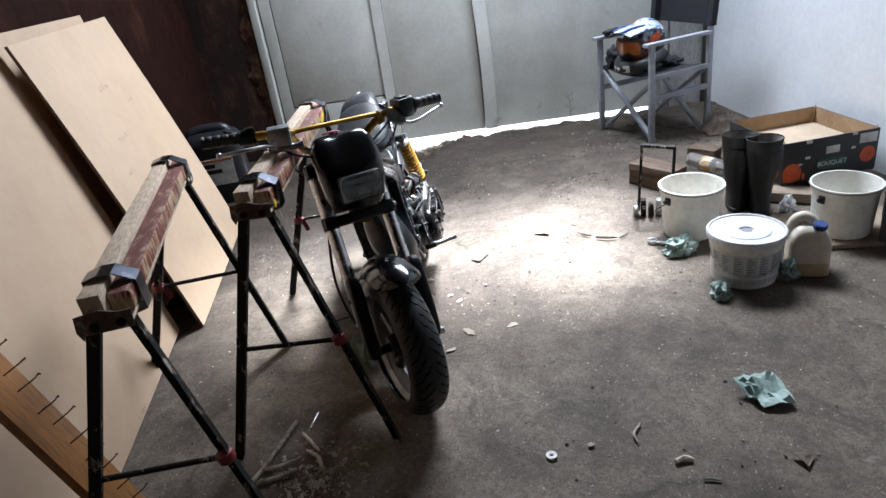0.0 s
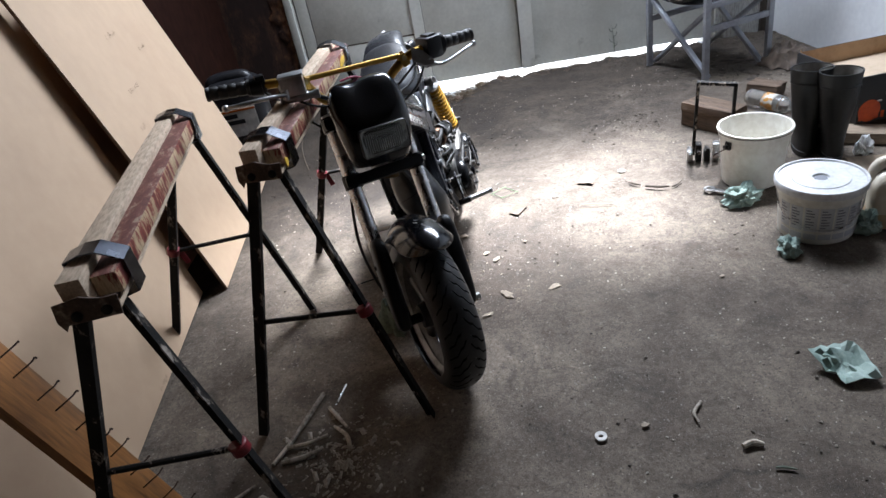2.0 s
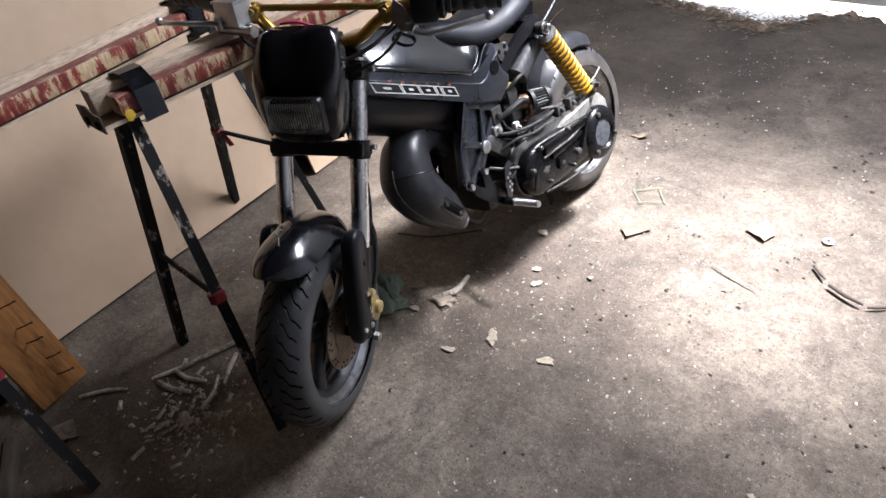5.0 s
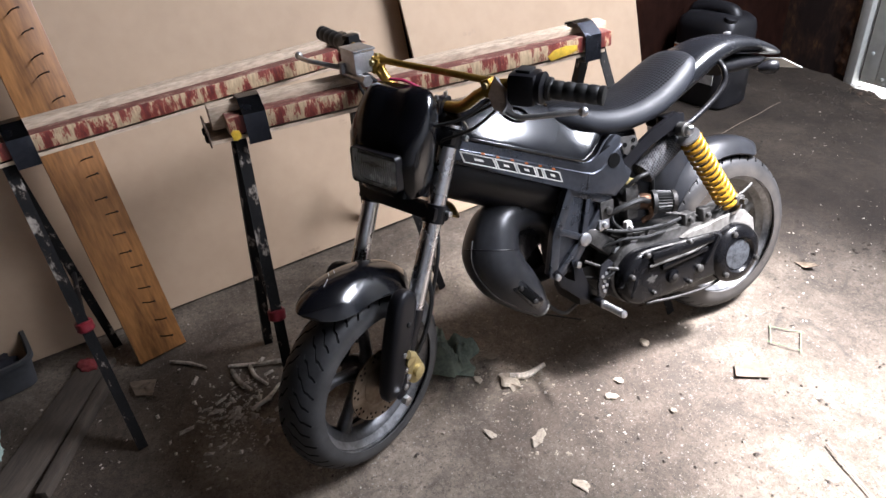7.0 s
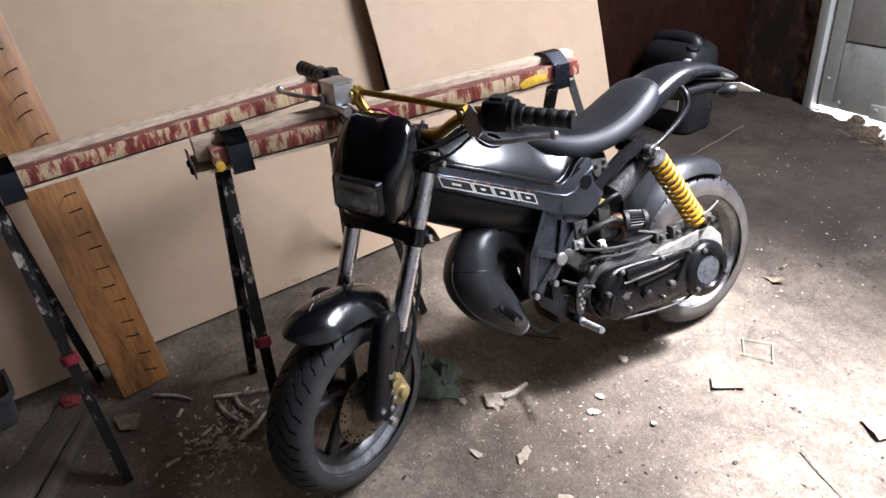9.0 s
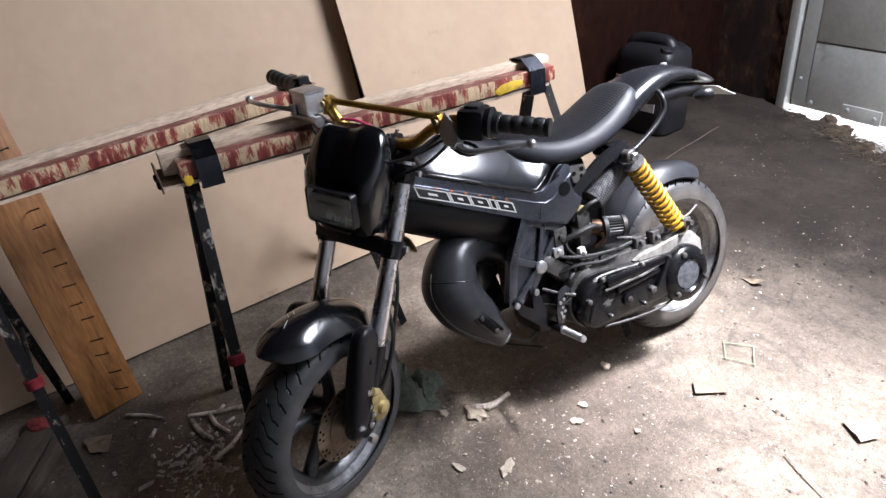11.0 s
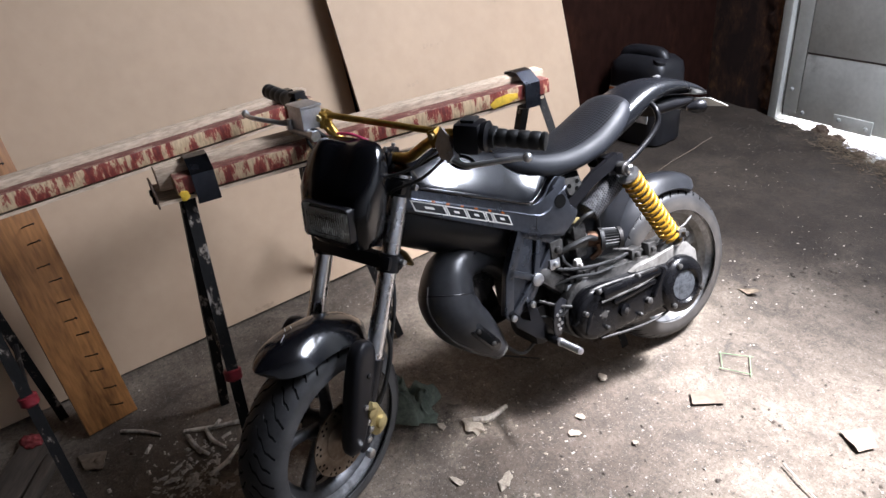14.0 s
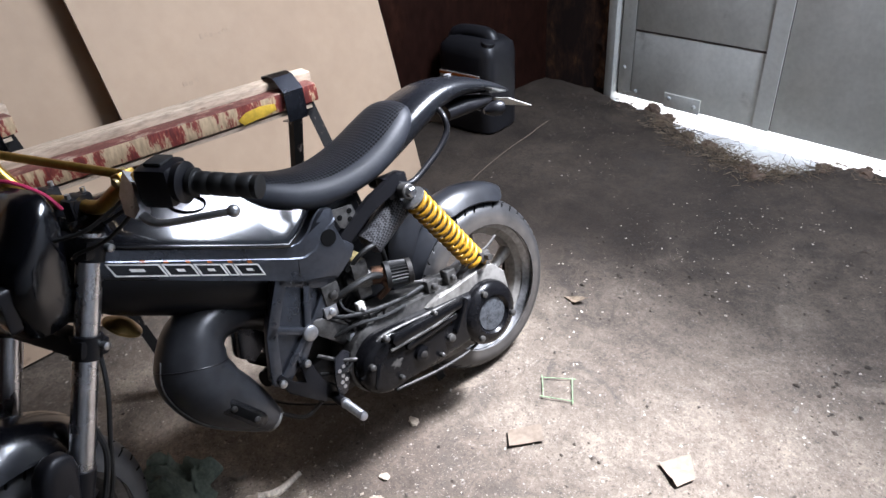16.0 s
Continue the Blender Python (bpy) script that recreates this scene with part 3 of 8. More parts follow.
def smooth_path(pts, k=5):
    pts = [Vector(p) for p in pts]
    if len(pts) < 3:
        return pts
    q = [pts[0] * 2 - pts[1]] + pts + [pts[-1] * 2 - pts[-2]]
    out = []
    for i in range(1, len(q) - 2):
        for s in range(k):
            t = s / k
            p0, p1, p2, p3 = q[i - 1:i + 3]
            out.append(0.5 * ((2 * p1) + (p2 - p0) * t + (2 * p0 - 5 * p1 + 4 * p2 - p3) * t * t + (3 * p1 - p0 - 3 * p2 + p3) * t ** 3))
    return out + [pts[-1]]


def tube(bm, pts, r, n=10, k=5, flat=1.0):
    """A bent tube; r is one radius or one for each given point."""
    path = smooth_path(pts, k)
    m = len(path)
    if isinstance(r, (list, tuple)):
        rs = [float(np.interp(i / (m - 1) * (len(r) - 1), range(len(r)), r)) for i in range(m)]
    else:
        rs = [r] * m
    d = (path[1] - path[0]).normalized()
    x, y = axis_frame(d)
    loops = []
    for i, p in enumerate(path):
        d2 = (path[min(i + 1, m - 1)] - path[max(i - 1, 0)]).normalized()
        q = d.rotation_difference(d2)
        x, y, d = q @ x, q @ y, d2
        loops.append(circle(p, x, y * flat, rs[i], n))
    rings(bm, loops)


def prism(bm, outline, y0, y1, bevel=0.0, m=None):
    """An (x, z) outline given thickness along y, with rounded edges."""
    a = [bm.verts.new((x, y0, z)) for x, z in outline]
    b = [bm.verts.new((x, y1, z)) for x, z in outline]
    n = len(a)
    fs = [bm.faces.new(a), bm.faces.new(list(reversed(b)))]
    for i in range(n):
        j = (i + 1) % n
        fs.append(bm.faces.new((a[j], a[i], b[i], b[j])))
    vs = a + b
    if bevel:
        es = list({e for f in fs for e in f.edges})
        out = bmesh.ops.bevel(bm, geom=es, offset=bevel, segments=2, affect="EDGES", profile=0.6)
        vs = list({v for f in out["faces"] for v in f.verts} | {v for v in vs if v.is_valid})
    if m is not None:
        for v in vs:
            v.co = m @ v.co
    return vs


def hull_body(bm, secs, n=28, taper=0.0):
    """A body along x from sections (x, bottom, top, half width, power): rounded super-ellipses."""
    loops = []
    for x, zb, zt, hw, pw in secs:
        lp = []
        for i in range(n):
            a = 2 * math.pi * i / n
            c, s = math.cos(a), math.sin(a)
            k = 1 - taper * (0.5 + 0.5 * math.copysign(abs(s) ** (2 / pw), s))
            lp.append(V(x, math.copysign(abs(c) ** (2 / pw), c) * hw * k, (zb + zt) / 2 + math.copysign(abs(s) ** (2 / pw), s) * (zt - zb) / 2))
        loops.append(lp)
    rings(bm, loops)


def dense(secs, k=4):
    """More sections between the given ones, along a smooth curve."""
    q = np.array([secs[0]] + list(secs) + [secs[-1]], float)
    out = []
    for i in range(1, len(q) - 2):
        for s in range(k):
            t = s / k
            p0, p1, p2, p3 = q[i - 1:i + 3]
            out.append(tuple(0.5 * (2 * p1 + (p2 - p0) * t + (2 * p0 - 5 * p1 + 4 * p2 - p3) * t * t + (3 * p1 - p0 - 3 * p2 + p3) * t ** 3)))
    return out + [tuple(q[-1])]


def capsule_outline(p, q, r0, r1, n=10):
    """Outline round two circles in the x, z plane."""
    ang = math.atan2(q[1] - p[1], q[0] - p[0])
    out = [(p[0] + r0 * math.cos(ang + math.pi / 2 + math.pi * i / n), p[1] + r0 * math.sin(ang + math.pi / 2 + math.pi * i / n)) for i in range(n + 1)]
    out += [(q[0] + r1 * math.cos(ang - math.pi / 2 + math.pi * i / n), q[1] + r1 * math.sin(ang - math.pi / 2 + math.pi * i / n)) for i in range(n + 1)]
    return out


def finish(bm, name, material, smooth=38):
    bmesh.ops.recalc_face_normals(bm, faces=bm.faces[:])
    for f in bm.faces:
        f.smooth = smooth > 0
    for e in bm.edges:
        e.smooth = len(e.link_faces) == 2 and e.calc_face_angle(0) < radians(smooth)
    me = bpy.data.meshes.new(name)
    bm.to_mesh(me)
    bm.free()
    for mm in (material if isinstance(material, (list, tuple)) else (material,)):
        me.materials.append(mm)
    return me


def part(name, bm, material, parent=None, label="", m=None, smooth=38):
    ob = new(name, finish(bm, name, material, smooth))
    if parent is not None:
        ob.parent = parent
    if m is not None:
        ob.matrix_basis = m
    return tagged(ob, label)


def thing(name, m, label, category, group="", kind=""):
    ob = new(name)
    ob.empty_display_size = 0.1
    ob.matrix_basis = m
    return tagged(ob, label, category, group, kind)


def whole(name, bm, material, label, category, group="", kind="", m=None, smooth=38):
    ob = new(name, finish(bm, name, material, smooth))
    if m is not None:
        ob.matrix_basis = m
    return tagged(ob, label, category, group, kind)


def rough_up(bm, amount, scale=6.0, seed=0.0):
    for v in bm.verts:
        v.co += noise.noise_vector(v.co * scale + V(seed, seed * 2, -seed)) * amount


# ---------- the room ----------
LEFT, RIGHT, DOORY, BACK, TOP = -1.75, 2.05, 6.0, -1.8, 3.0
ROOF_HOLE = (-0.32, 1.55, 4.80, 5.80)


def structure(name, bm, material, label, smooth=38):
    return whole(name, bm, material, label, name.split("_")[0], kind="structure", smooth=smooth)


def floor_edge(x):
    """Where the slab breaks off below the doors."""
    base = float(np.interp(x, (-1.9, -1.25, -1.0, -0.77, -0.51, -0.27, -0.17, -0.05, 0.3, 2.2), (6.1, 5.95, 5.88, 5.77, 5.665, 5.595, 5.62, 5.82, 5.87, 5.93)))
    return base + 0.05 * noise.noise(V(x * 5, 1.3, 0)) + 0.025 * noise.noise(V(x * 23, 4.3, 0))


bm = bmesh.new()
nx, ny = 150, 150
grid = []
for j in range(ny + 1):
    row = []
    for i in range(nx + 1):
        x = LEFT - 0.1 + (RIGHT - LEFT + 0.2) * i / nx
        e = floor_edge(x)
        y = BACK - 0.1 + (e - BACK + 0.1) * (j / ny) ** 0.72
        z = 0.006 * noise.noise(V(x * 1.7, y * 1.7, 0)) + 0.0035 * noise.noise(V(x * 9, y * 9, 2)) - 0.003
        if e - y < 0.30:
            z += 0.02 * noise.noise(V(x * 12, y * 12, 5)) * (1 - (e - y) / 0.30)
        row.append(bm.verts.new((x, y, z)))
    grid.append(row)
for j in range(ny):
    for i in range(nx):
        bm.faces.new((grid[j][i], grid[j][i + 1], grid[j + 1][i + 1], grid[j + 1][i]))
low = [bm.verts.new((v.co.x, v.co.y + 0.02, -0.09)) for v in grid[-1]]
for i in range(nx):
    bm.faces.new((grid[-1][i], grid[-1][i + 1], low[i + 1], low[i]))
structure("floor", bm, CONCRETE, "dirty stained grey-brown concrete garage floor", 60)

bm = bmesh.new()
rows_y = [5.2, 5.6, 6.0, 6.4, 7, 9, 15, 40, 200, 1500]
gx = [-1500, -200, -30, -8, -4, -2, -1, 0, 1, 2, 4, 8, 30, 200, 1500]
gv = [[bm.verts.new((x, y, -0.085 + (0.012 * noise.noise(V(x * 3, y * 3, 9)) if y < 8 else 0))) for x in gx] for y in [-1500, -200, -30, -6] + rows_y]
for a, b in zip(gv, gv[1:]):
    for i in range(len(gx) - 1):
        bm.faces.new((a[i], a[i + 1], b[i + 1], b[i]))
structure("ground", bm, SOIL, "pale bare ground outside below the doors", 60)


def slab(name, lo, hi, material, label):
    bm = bmesh.new()
    box(bm, lo, hi)
    return structure(name, bm, material, label)


slab("wall_left", (LEFT - 0.15, BACK - 0.15, -0.12), (LEFT, DOORY + 0.15, TOP), RUSTWALL, "dark rust-brown painted wall with stains")
bm = bmesh.new()
wall_line = [(RIGHT, BACK - 0.15), (RIGHT, 4.2), (1.868, DOORY), (1.868, DOORY + 0.15), (RIGHT + 0.15, DOORY + 0.15), (RIGHT + 0.15, BACK - 0.15)]
rings(bm, [[V(x, y, z) for x, y in wall_line] for z in (-0.12, TOP)])
structure("wall_right", bm, WHITEWALL, "whitewashed plaster wall with grey smudges", 8)
# unseen wall closing the room, kept dark so little light bounces forward
slab("wall_back", (LEFT, BACK - 0.15, -0.12), (RIGHT, BACK, TOP), RUSTWALL, "unseen back wall, dark to cut bounced light")
bm = bmesh.new()
x0, x1, y0, y1 = ROOF_HOLE
for lo, hi in (((LEFT - 0.15, BACK - 0.15, TOP), (RIGHT + 0.15, y0, TOP + 0.08)), ((LEFT - 0.15, y1, TOP), (RIGHT + 0.15, DOORY + 0.15, TOP + 0.08)),
               ((LEFT - 0.15, y0, TOP), (x0, y1, TOP + 0.08)), ((x1, y0, TOP), (RIGHT + 0.15, y1, TOP + 0.08))):
    box(bm, lo, hi)
structure("ceiling", bm, CEILING, "dark boarded roof with an open roof light")

# the pier left of the doors, its paint crumbling
bm = bmesh.new()
box(bm, (LEFT, DOORY - 0.02, -0.12), (-1.31, DOORY + 0.15, TOP))
structure("wall_pier", bm, PIERWALL, "rust-brown pier beside the doors")
bm = bmesh.new()
loops = []
for k in range(200):
    z0 = 0.02 + k * 0.0145
    w = 0.070 + 0.110 * noise.noise(V(z0 * 4.0, 3, 1)) + 0.035 * noise.noise(V(z0 * 17, 5, 2)) + 0.015 * noise.noise(V(z0 * 60, 1, 4))
    w = max(0.012, w)
    row = [V(-1.318, DOORY - 0.018, z0)]
    for j in range(5):
        q = j / 4
        row.append(V(-1.318 - w * q, DOORY - 0.024 - 0.012 * (1 - q) - 0.010 * noise.noise(V(q * 6, z0 * 30, 7)), z0))
    row.append(V(-1.318 - w, DOORY - 0.018, z0))
    loops.append(row)
rings(bm, loops)
structure("trim_crumbled_edge", bm, RUSTEDGE, "crumbling rusty plaster edge beside the door frame")

# door frame post and lintel, the wall right of the doors
bm = bmesh.new()
box(bm, (-1.312, DOORY - 0.045, -0.06), (-1.262, DOORY + 0.1, TOP), 0.004)
structure("trim_door_post", bm, DOORPAINT, "chipped off-white door post")
bm = bmesh.new()
box(bm, (-1.262, DOORY - 0.03, 2.25), (1.62, DOORY + 0.12, TOP))
structure("wall_lintel", bm, WHITEWALL, "plain wall above the garage doors")
bm = bmesh.new()
box(bm, (1.62, DOORY - 0.02, -0.12), (1.866, DOORY + 0.15, TOP))
structure("wall_corner", bm, PEELPAINT, "whitewashed wall end right of the doors")


def door_leaf(name, xa, xb, seam, label):
    d = tagged(new(name), label, "door", "garage doors", "structure")
    d.matrix_basis = pose(0, DOORY, 0)
    bm = bmesh.new()
    box(bm, (xa, 0, 0.0), (xb, 0.045, 2.24), 0.003)
    part("door_panel", bm, DOORPAINT, d)
    if seam:
        # framed lower and upper sheets with a dark joint between
        for za, zb in ((0.012, 0.353), (0.361, 1.301), (1.309, 2.2)):
            bm = bmesh.new()
            box(bm, (xa + 0.0955, -0.014, za), (-0.484, -0.002, zb), 0.002)
            part("sheet", bm, DOORPAINT, d)
        bm = bmesh.new()
        box(bm, (-0.406, -0.014, 0.006), (xb - 0.004, -0.002, 2.2), 0.002)
        part("sheet", bm, DOORPAINT, d)
        bm = bmesh.new()
        box(bm, (xa + 0.01, -0.012, 0.03), (xa + 0.090, 0.0, 2.2), 0.003)
        part("edge_strip", bm, DOORPAINT, d)
        # dark strips paint the shade in the joints between the sheets
        for z0 in (0.357, 1.305):
            bm = bmesh.new()
            loops = []
            for k in range(41):
                x = xa + 0.10 + (-0.484 - xa - 0.10) * k / 40
                h = 0.0035 + 0.0035 * abs(noise.noise(V(x * 9, z0, 1))) + 0.009 * max(0.0, noise.noise(V(x * 4 + 1.3, z0 * 3, 5)) - 0.15)
                loops.append([V(x, -0.0146, z0 - h), V(x, -0.0146, z0 + h * 0.7), V(x, -0.001, z0 + h * 0.7), V(x, -0.001, z0 - h)])
            rings(bm, loops)
            part("joint", bm, JAMBANDGAP, d, "ragged dark strip painted as joint shade")
        for lo, hi in (((xa + 0.0905, -0.0050, 0.03), (xa + 0.0950, -0.0005, 2.2)), ((-1.2555, -0.0020, 0.0), (-1.2495, -0.0003, 2.2))):
            bm = bmesh.new()
            box(bm, lo, hi)
            part("joint", bm, JAMBANDGAP, d, "dark strip painted as joint shade")
        bm = bmesh.new()
        box(bm, (xa + 0.30, -0.022, 0.0), (xa + 0.50, -0.014, 0.075), 0.003)
        part("patch_plate", bm, DOORPAINT, d)
        for px, pz in ((0.33, 0.05), (0.47, 0.035), (0.13, 0.045), (0.05, 0.16)):
            bm = bmesh.new()
            lathe(bm, [(0, 0.011), (0.006, 0.011), (0.010, 0.006)], (xa + px, -0.021, pz), (0, -1, 0), 8)
            part("bolt", bm, DOORDIRT, d)
    return d


def batten(parent, x, w, bend=0.0):
    bm = bmesh.new()
    loops = []
    for k in range(13):
        z = 0.008 + k * 0.18
        dx = bend * (0.4 * math.sin(z * 2.3 + 0.6) - 0.16)
        y = -0.026 - abs(bend) * 0.35 * (1 + math.sin(z * 3))
        loops.append([V(x + dx - w / 2, -0.001, z), V(x + dx + w / 2, -0.001, z), V(x + dx + w / 2, y, z), V(x + dx - w / 2, y, z)])
    rings(bm, loops)
    ob = part("batten", bm, DOORPAINT, parent)
    # thin dark strips paint the shade along both batten edges
    for s in (-1, 1):
        bm = bmesh.new()
        rings(bm, [[V(sum(p.x for p in lp) / 4 + s * (w / 2 + a), y, lp[0].z) for a, y in ((0.0003, -0.0150), (0.0032, -0.0150), (0.0032, -0.001), (0.0003, -0.001))] for lp in loops])
        part("joint", bm, JAMBANDGAP, parent, "dark strip painted as shade along the batten")
    return ob


dl = door_leaf("door_1", -1.256, 0.2215, True, "closed off-white sheet-clad garage door leaf, grubby at its foot")
# the sheets of the first leaf end at the first batten: a second plain sheet follows
batten(dl, -0.445, 0.075)
dr = door_leaf("door_2", 0.223, 1.47, False, "closed off-white garage door leaf with a warped batten")
batten(dr, 0.262, 0.090, 0.055)
bm = bmesh.new()
box(bm, (-0.60, -0.03, 1.17), (-0.45, -0.015, 1.21), 0.003)
rod(bm, (-0.585, -0.03, 1.19), (-0.585, -0.06, 1.19), 0.006)
rod(bm, (-0.585, -0.058, 1.19), (-0.52, -0.058, 1.20), 0.006)
part("door_handle", bm, ALU, dl, "small dull metal latch")
# dried weed pressed flat against the second leaf
bm = bmesh.new()
tube(bm, [(0.86, -0.006, 0.05), (0.865, -0.008, 0.12), (0.855, -0.006, 0.24)], [0.003, 0.002, 0.001], 6)
for zz, s in ((0.1, 1), (0.13, -1), (0.17, 1), (0.2, -1), (0.22, 1)):
    tube(bm, [(0.86, -0.006, zz), (0.86 + s * 0.02, -0.008, zz + 0.012), (0.86 + s * 0.026, -0.006, zz + 0.03)], 0.002, 5)
whole("dry_weed", bm, RAGGREEN, "thin dark weed standing against the white door", "weed", m=pose(0, DOORY, -0.06))
# dark timber jamb between door and corner
bm = bmesh.new()
box(bm, (1.472, DOORY + 0.004, -0.12), (1.62, DOORY + 0.14, 2.25), 0.003)
structure("trim_jamb", bm, PEELPAINT, "peeling weathered timber door jamb")
# loose peeled planks between door and corner
for x, w, z1, ry in ((1.545, 0.045, 2.2, 0.2), (1.615, 0.06, 2.1, -0.2)):
    bm = bmesh.new()
    box(bm, (-w / 2, -0.03, 0), (w / 2, 0.0, z1), 0.003)
    whole("door_jamb_plank", bm, PEELPAINT, "peeling white upright plank beside the doors", "plank", "jamb planks", m=pose(x, DOORY - 0.03, -0.02, 0, ry, 0))
bm = bmesh.new()
box(bm, (-0.02, -0.025, 0), (0.02, 0.0, 2.1), 0.003)
whole("door_jamb_plank", bm, JAMBANDGAP, "dark bare upright lath in the corner beside the doors", "plank", m=pose(1.842, DOORY - 0.028, -0.03, 0, 0.2, 0))


# ---------- the motorcycle ----------
# local axes: x ahead, y to its left, z up; the rear wheel stands at the origin
WB, RF, RR = 1.123, 0.232, 0.238
bike = thing("motorcycle", pose(-0.267, 4.018, 0.001, 11.84, 0, -89.37), "small black custom motorcycle with gold handlebar leaning on a sawhorse", "motorcycle")
RK = radians(24)
PIV = V(WB - 0.032, 0, RF - 0.015)
STEER = Matrix.Translation(PIV) @ Matrix.Rotation(radians(27.0), 4, V(-math.sin(RK), 0, math.cos(RK))) @ Matrix.Translation(-PIV)


def bp(name, bm, material, parent=None, label="", m=None, smooth=38):
    return part(name, bm, material, parent or bike, label, m, smooth)


def wheel(name, R, half, hub_m, spoke_mat, n_spokes, rubber):
    """Rim with spokes as the wheel's mesh; the tyre is its child. Axle along y."""
    bm = bmesh.new()
    prof = [(-half + 0.004, 0.152), (-half, 0.163), (-half + 0.007, 0.1645), (-half + 0.012, 0.150), (-half + 0.022, 0.138), (0, 0.130), (half - 0.022, 0.138), (half - 0.012, 0.150), (half - 0.007, 0.1645), (half, 0.163), (half - 0.004, 0.152), (half - 0.016, 0.140), (half - 0.026, 0.124), (0, 0.118), (-half + 0.026, 0.124), (-half + 0.016, 0.140)]
    n = 56
    prof = [(y, r + 0.021) for y, r in prof]
    rings(bm, [[V(r * math.cos(2 * math.pi * i / n), y, r * math.sin(2 * math.pi * i / n)) for y, r in prof] for i in range(n)], cyclic=True)
    lathe(bm, [(-0.045, 0.02), (-0.045, 0.034), (-0.02, 0.040), (0.02, 0.040), (0.045, 0.034), (0.045, 0.02)], (0, 0, 0), (0, 1, 0), 24)
    for k in range(n_spokes):
        a = 2 * math.pi * k / n_spokes + 0.35
        d = V(math.cos(a), 0, math.sin(a))
        s = V(-math.sin(a), 0, math.cos(a))
        lp = []
        for r, w, t in ((0.030, 0.020, 0.018), (0.065, 0.0125, 0.016), (0.10, 0.013, 0.015), (0.145, 0.022, 0.018)):
            c = d * r + s * (0.012 * math.sin(r * 22))
            lp.append([c + s * (w * math.cos(q)) + V(0, t * math.sin(q), 0) for q in [2 * math.pi * i / 10 for i in range(10)]])
        rings(bm, lp)
    rim = bp(name, bm, spoke_mat, None, "dark cast alloy wheel", hub_m)
    for s in (-1, 1):
        bm = bmesh.new()
        lathe(bm, [(s * (half - 0.007), 0.1860), (s * (half + 0.001), 0.1865), (s * (half + 0.002), 0.181), (s * (half - 0.001), 0.177), (s * (half + 0.000), 0.174), (s * (half - 0.006), 0.167), (s * (half - 0.012), 0.160)], (0, 0, 0), (0, 1, 0), 56, False)
        bp("rim_lip", bm, RIMLIP, rim, "worn bright rim lip")
    bm = bmesh.new()
    th = half + 0.016
    pitch, k, m = 0.036, 18, 60
    teeth = 2 * round(math.pi * R / pitch)
    n = teeth * k
    # the mesh lines run along the grooves: each point is turned by the groove's bend at its y
    bend = lambda q: float(np.interp(q, (0, 0.004, 0.016, 0.023, 0.036, 0.042, 0.06), (0.0, 0.0, 0.62, 0.66, 1.34, 1.38, 2.0)))
    loops, cut = [], []
    for i in range(n):
        lp, cr = [], []
        for j in range(m):
            ang = math.pi * (j / (m - 1) * 1.24 - 0.12)
            y = -math.cos(ang) * th
            r = 0.179 + (R - 0.179) * max(0.0, math.sin(ang)) ** 0.80 if 0 <= ang <= math.pi else 0.173
            o = i + (k // 2 if y > 0 else 0)
            lim = (0.003, 0.0525) if (o // k) % 2 else (0.010, 0.049)
            g = o % k < 3 and lim[0] < abs(y) < lim[1] and r > 0.190
            rr = r - (0.0036 if g and o % k in (1, 2) else 0)
            a = 2 * math.pi * i / n - bend(abs(y)) * 2 * math.pi / teeth
            lp.append(V(rr * math.cos(a), y, rr * math.sin(a)))
            cr.append(g)
        loops.append(lp)
        cut.append(cr)
    vl = [[bm.verts.new(p) for p in lp] for lp in loops]
    for i in range(n):
        i2 = (i + 1) % n
        for j in range(m - 1):
            f = bm.faces.new((vl[i][j], vl[i][j + 1], vl[i2][j + 1], vl[i2][j]))
            # groove faces take the near-black that paints their shade
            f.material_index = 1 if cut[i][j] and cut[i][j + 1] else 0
    bp("tyre", bm, (rubber, RECESSDARK), rim, "black road tyre with slanted grooves, dusty flanks", smooth=60)
    return rim


fw = wheel("front_wheel", RF, 0.042, STEER @ pose(WB, 0, RF), RIMGREY, 5, TREAD)
rw = wheel("rear_wheel", RR, 0.046, pose(0, 0, RR), DUSTYALU, 5, TREADDUSTY)

# front brake disc, its drillings painted as dark spots of shade; carrier, caliper
bm = bmesh.new()
lathe(bm, [(0.052, 0.052), (0.052, 0.092), (0.056, 0.092), (0.056, 0.052)], (0, 0, 0), (0, 1, 0), 48, False)
dk = bp("brake_disc", bm, DISCSTEEL, fw, "drilled steel brake disc with brown stain")
for k in range(30):
    for r, off in ((0.086, 0), (0.076, 0.1)):
        if (k + (r < 0.08)) % 3 == 0:
            continue
        a = 2 * math.pi * k / 30 + off
        bm = bmesh.new()
        lathe(bm, [(0.0555, 0.0034), (0.0563, 0.0034)], (r * math.cos(a), 0, r * math.sin(a)), (0, 1, 0), 8)
        bp("drill_hole", bm, RECESSDARK, dk)
bm = bmesh.new()
lathe(bm, [(0.040, 0.02), (0.040, 0.05), (0.050, 0.056), (0.057, 0.054), (0.060, 0.045), (0.060, 0.012)], (0, 0, 0), (0, 1, 0), 32)
bp("disc_carrier", bm, DISCSTEEL, fw)

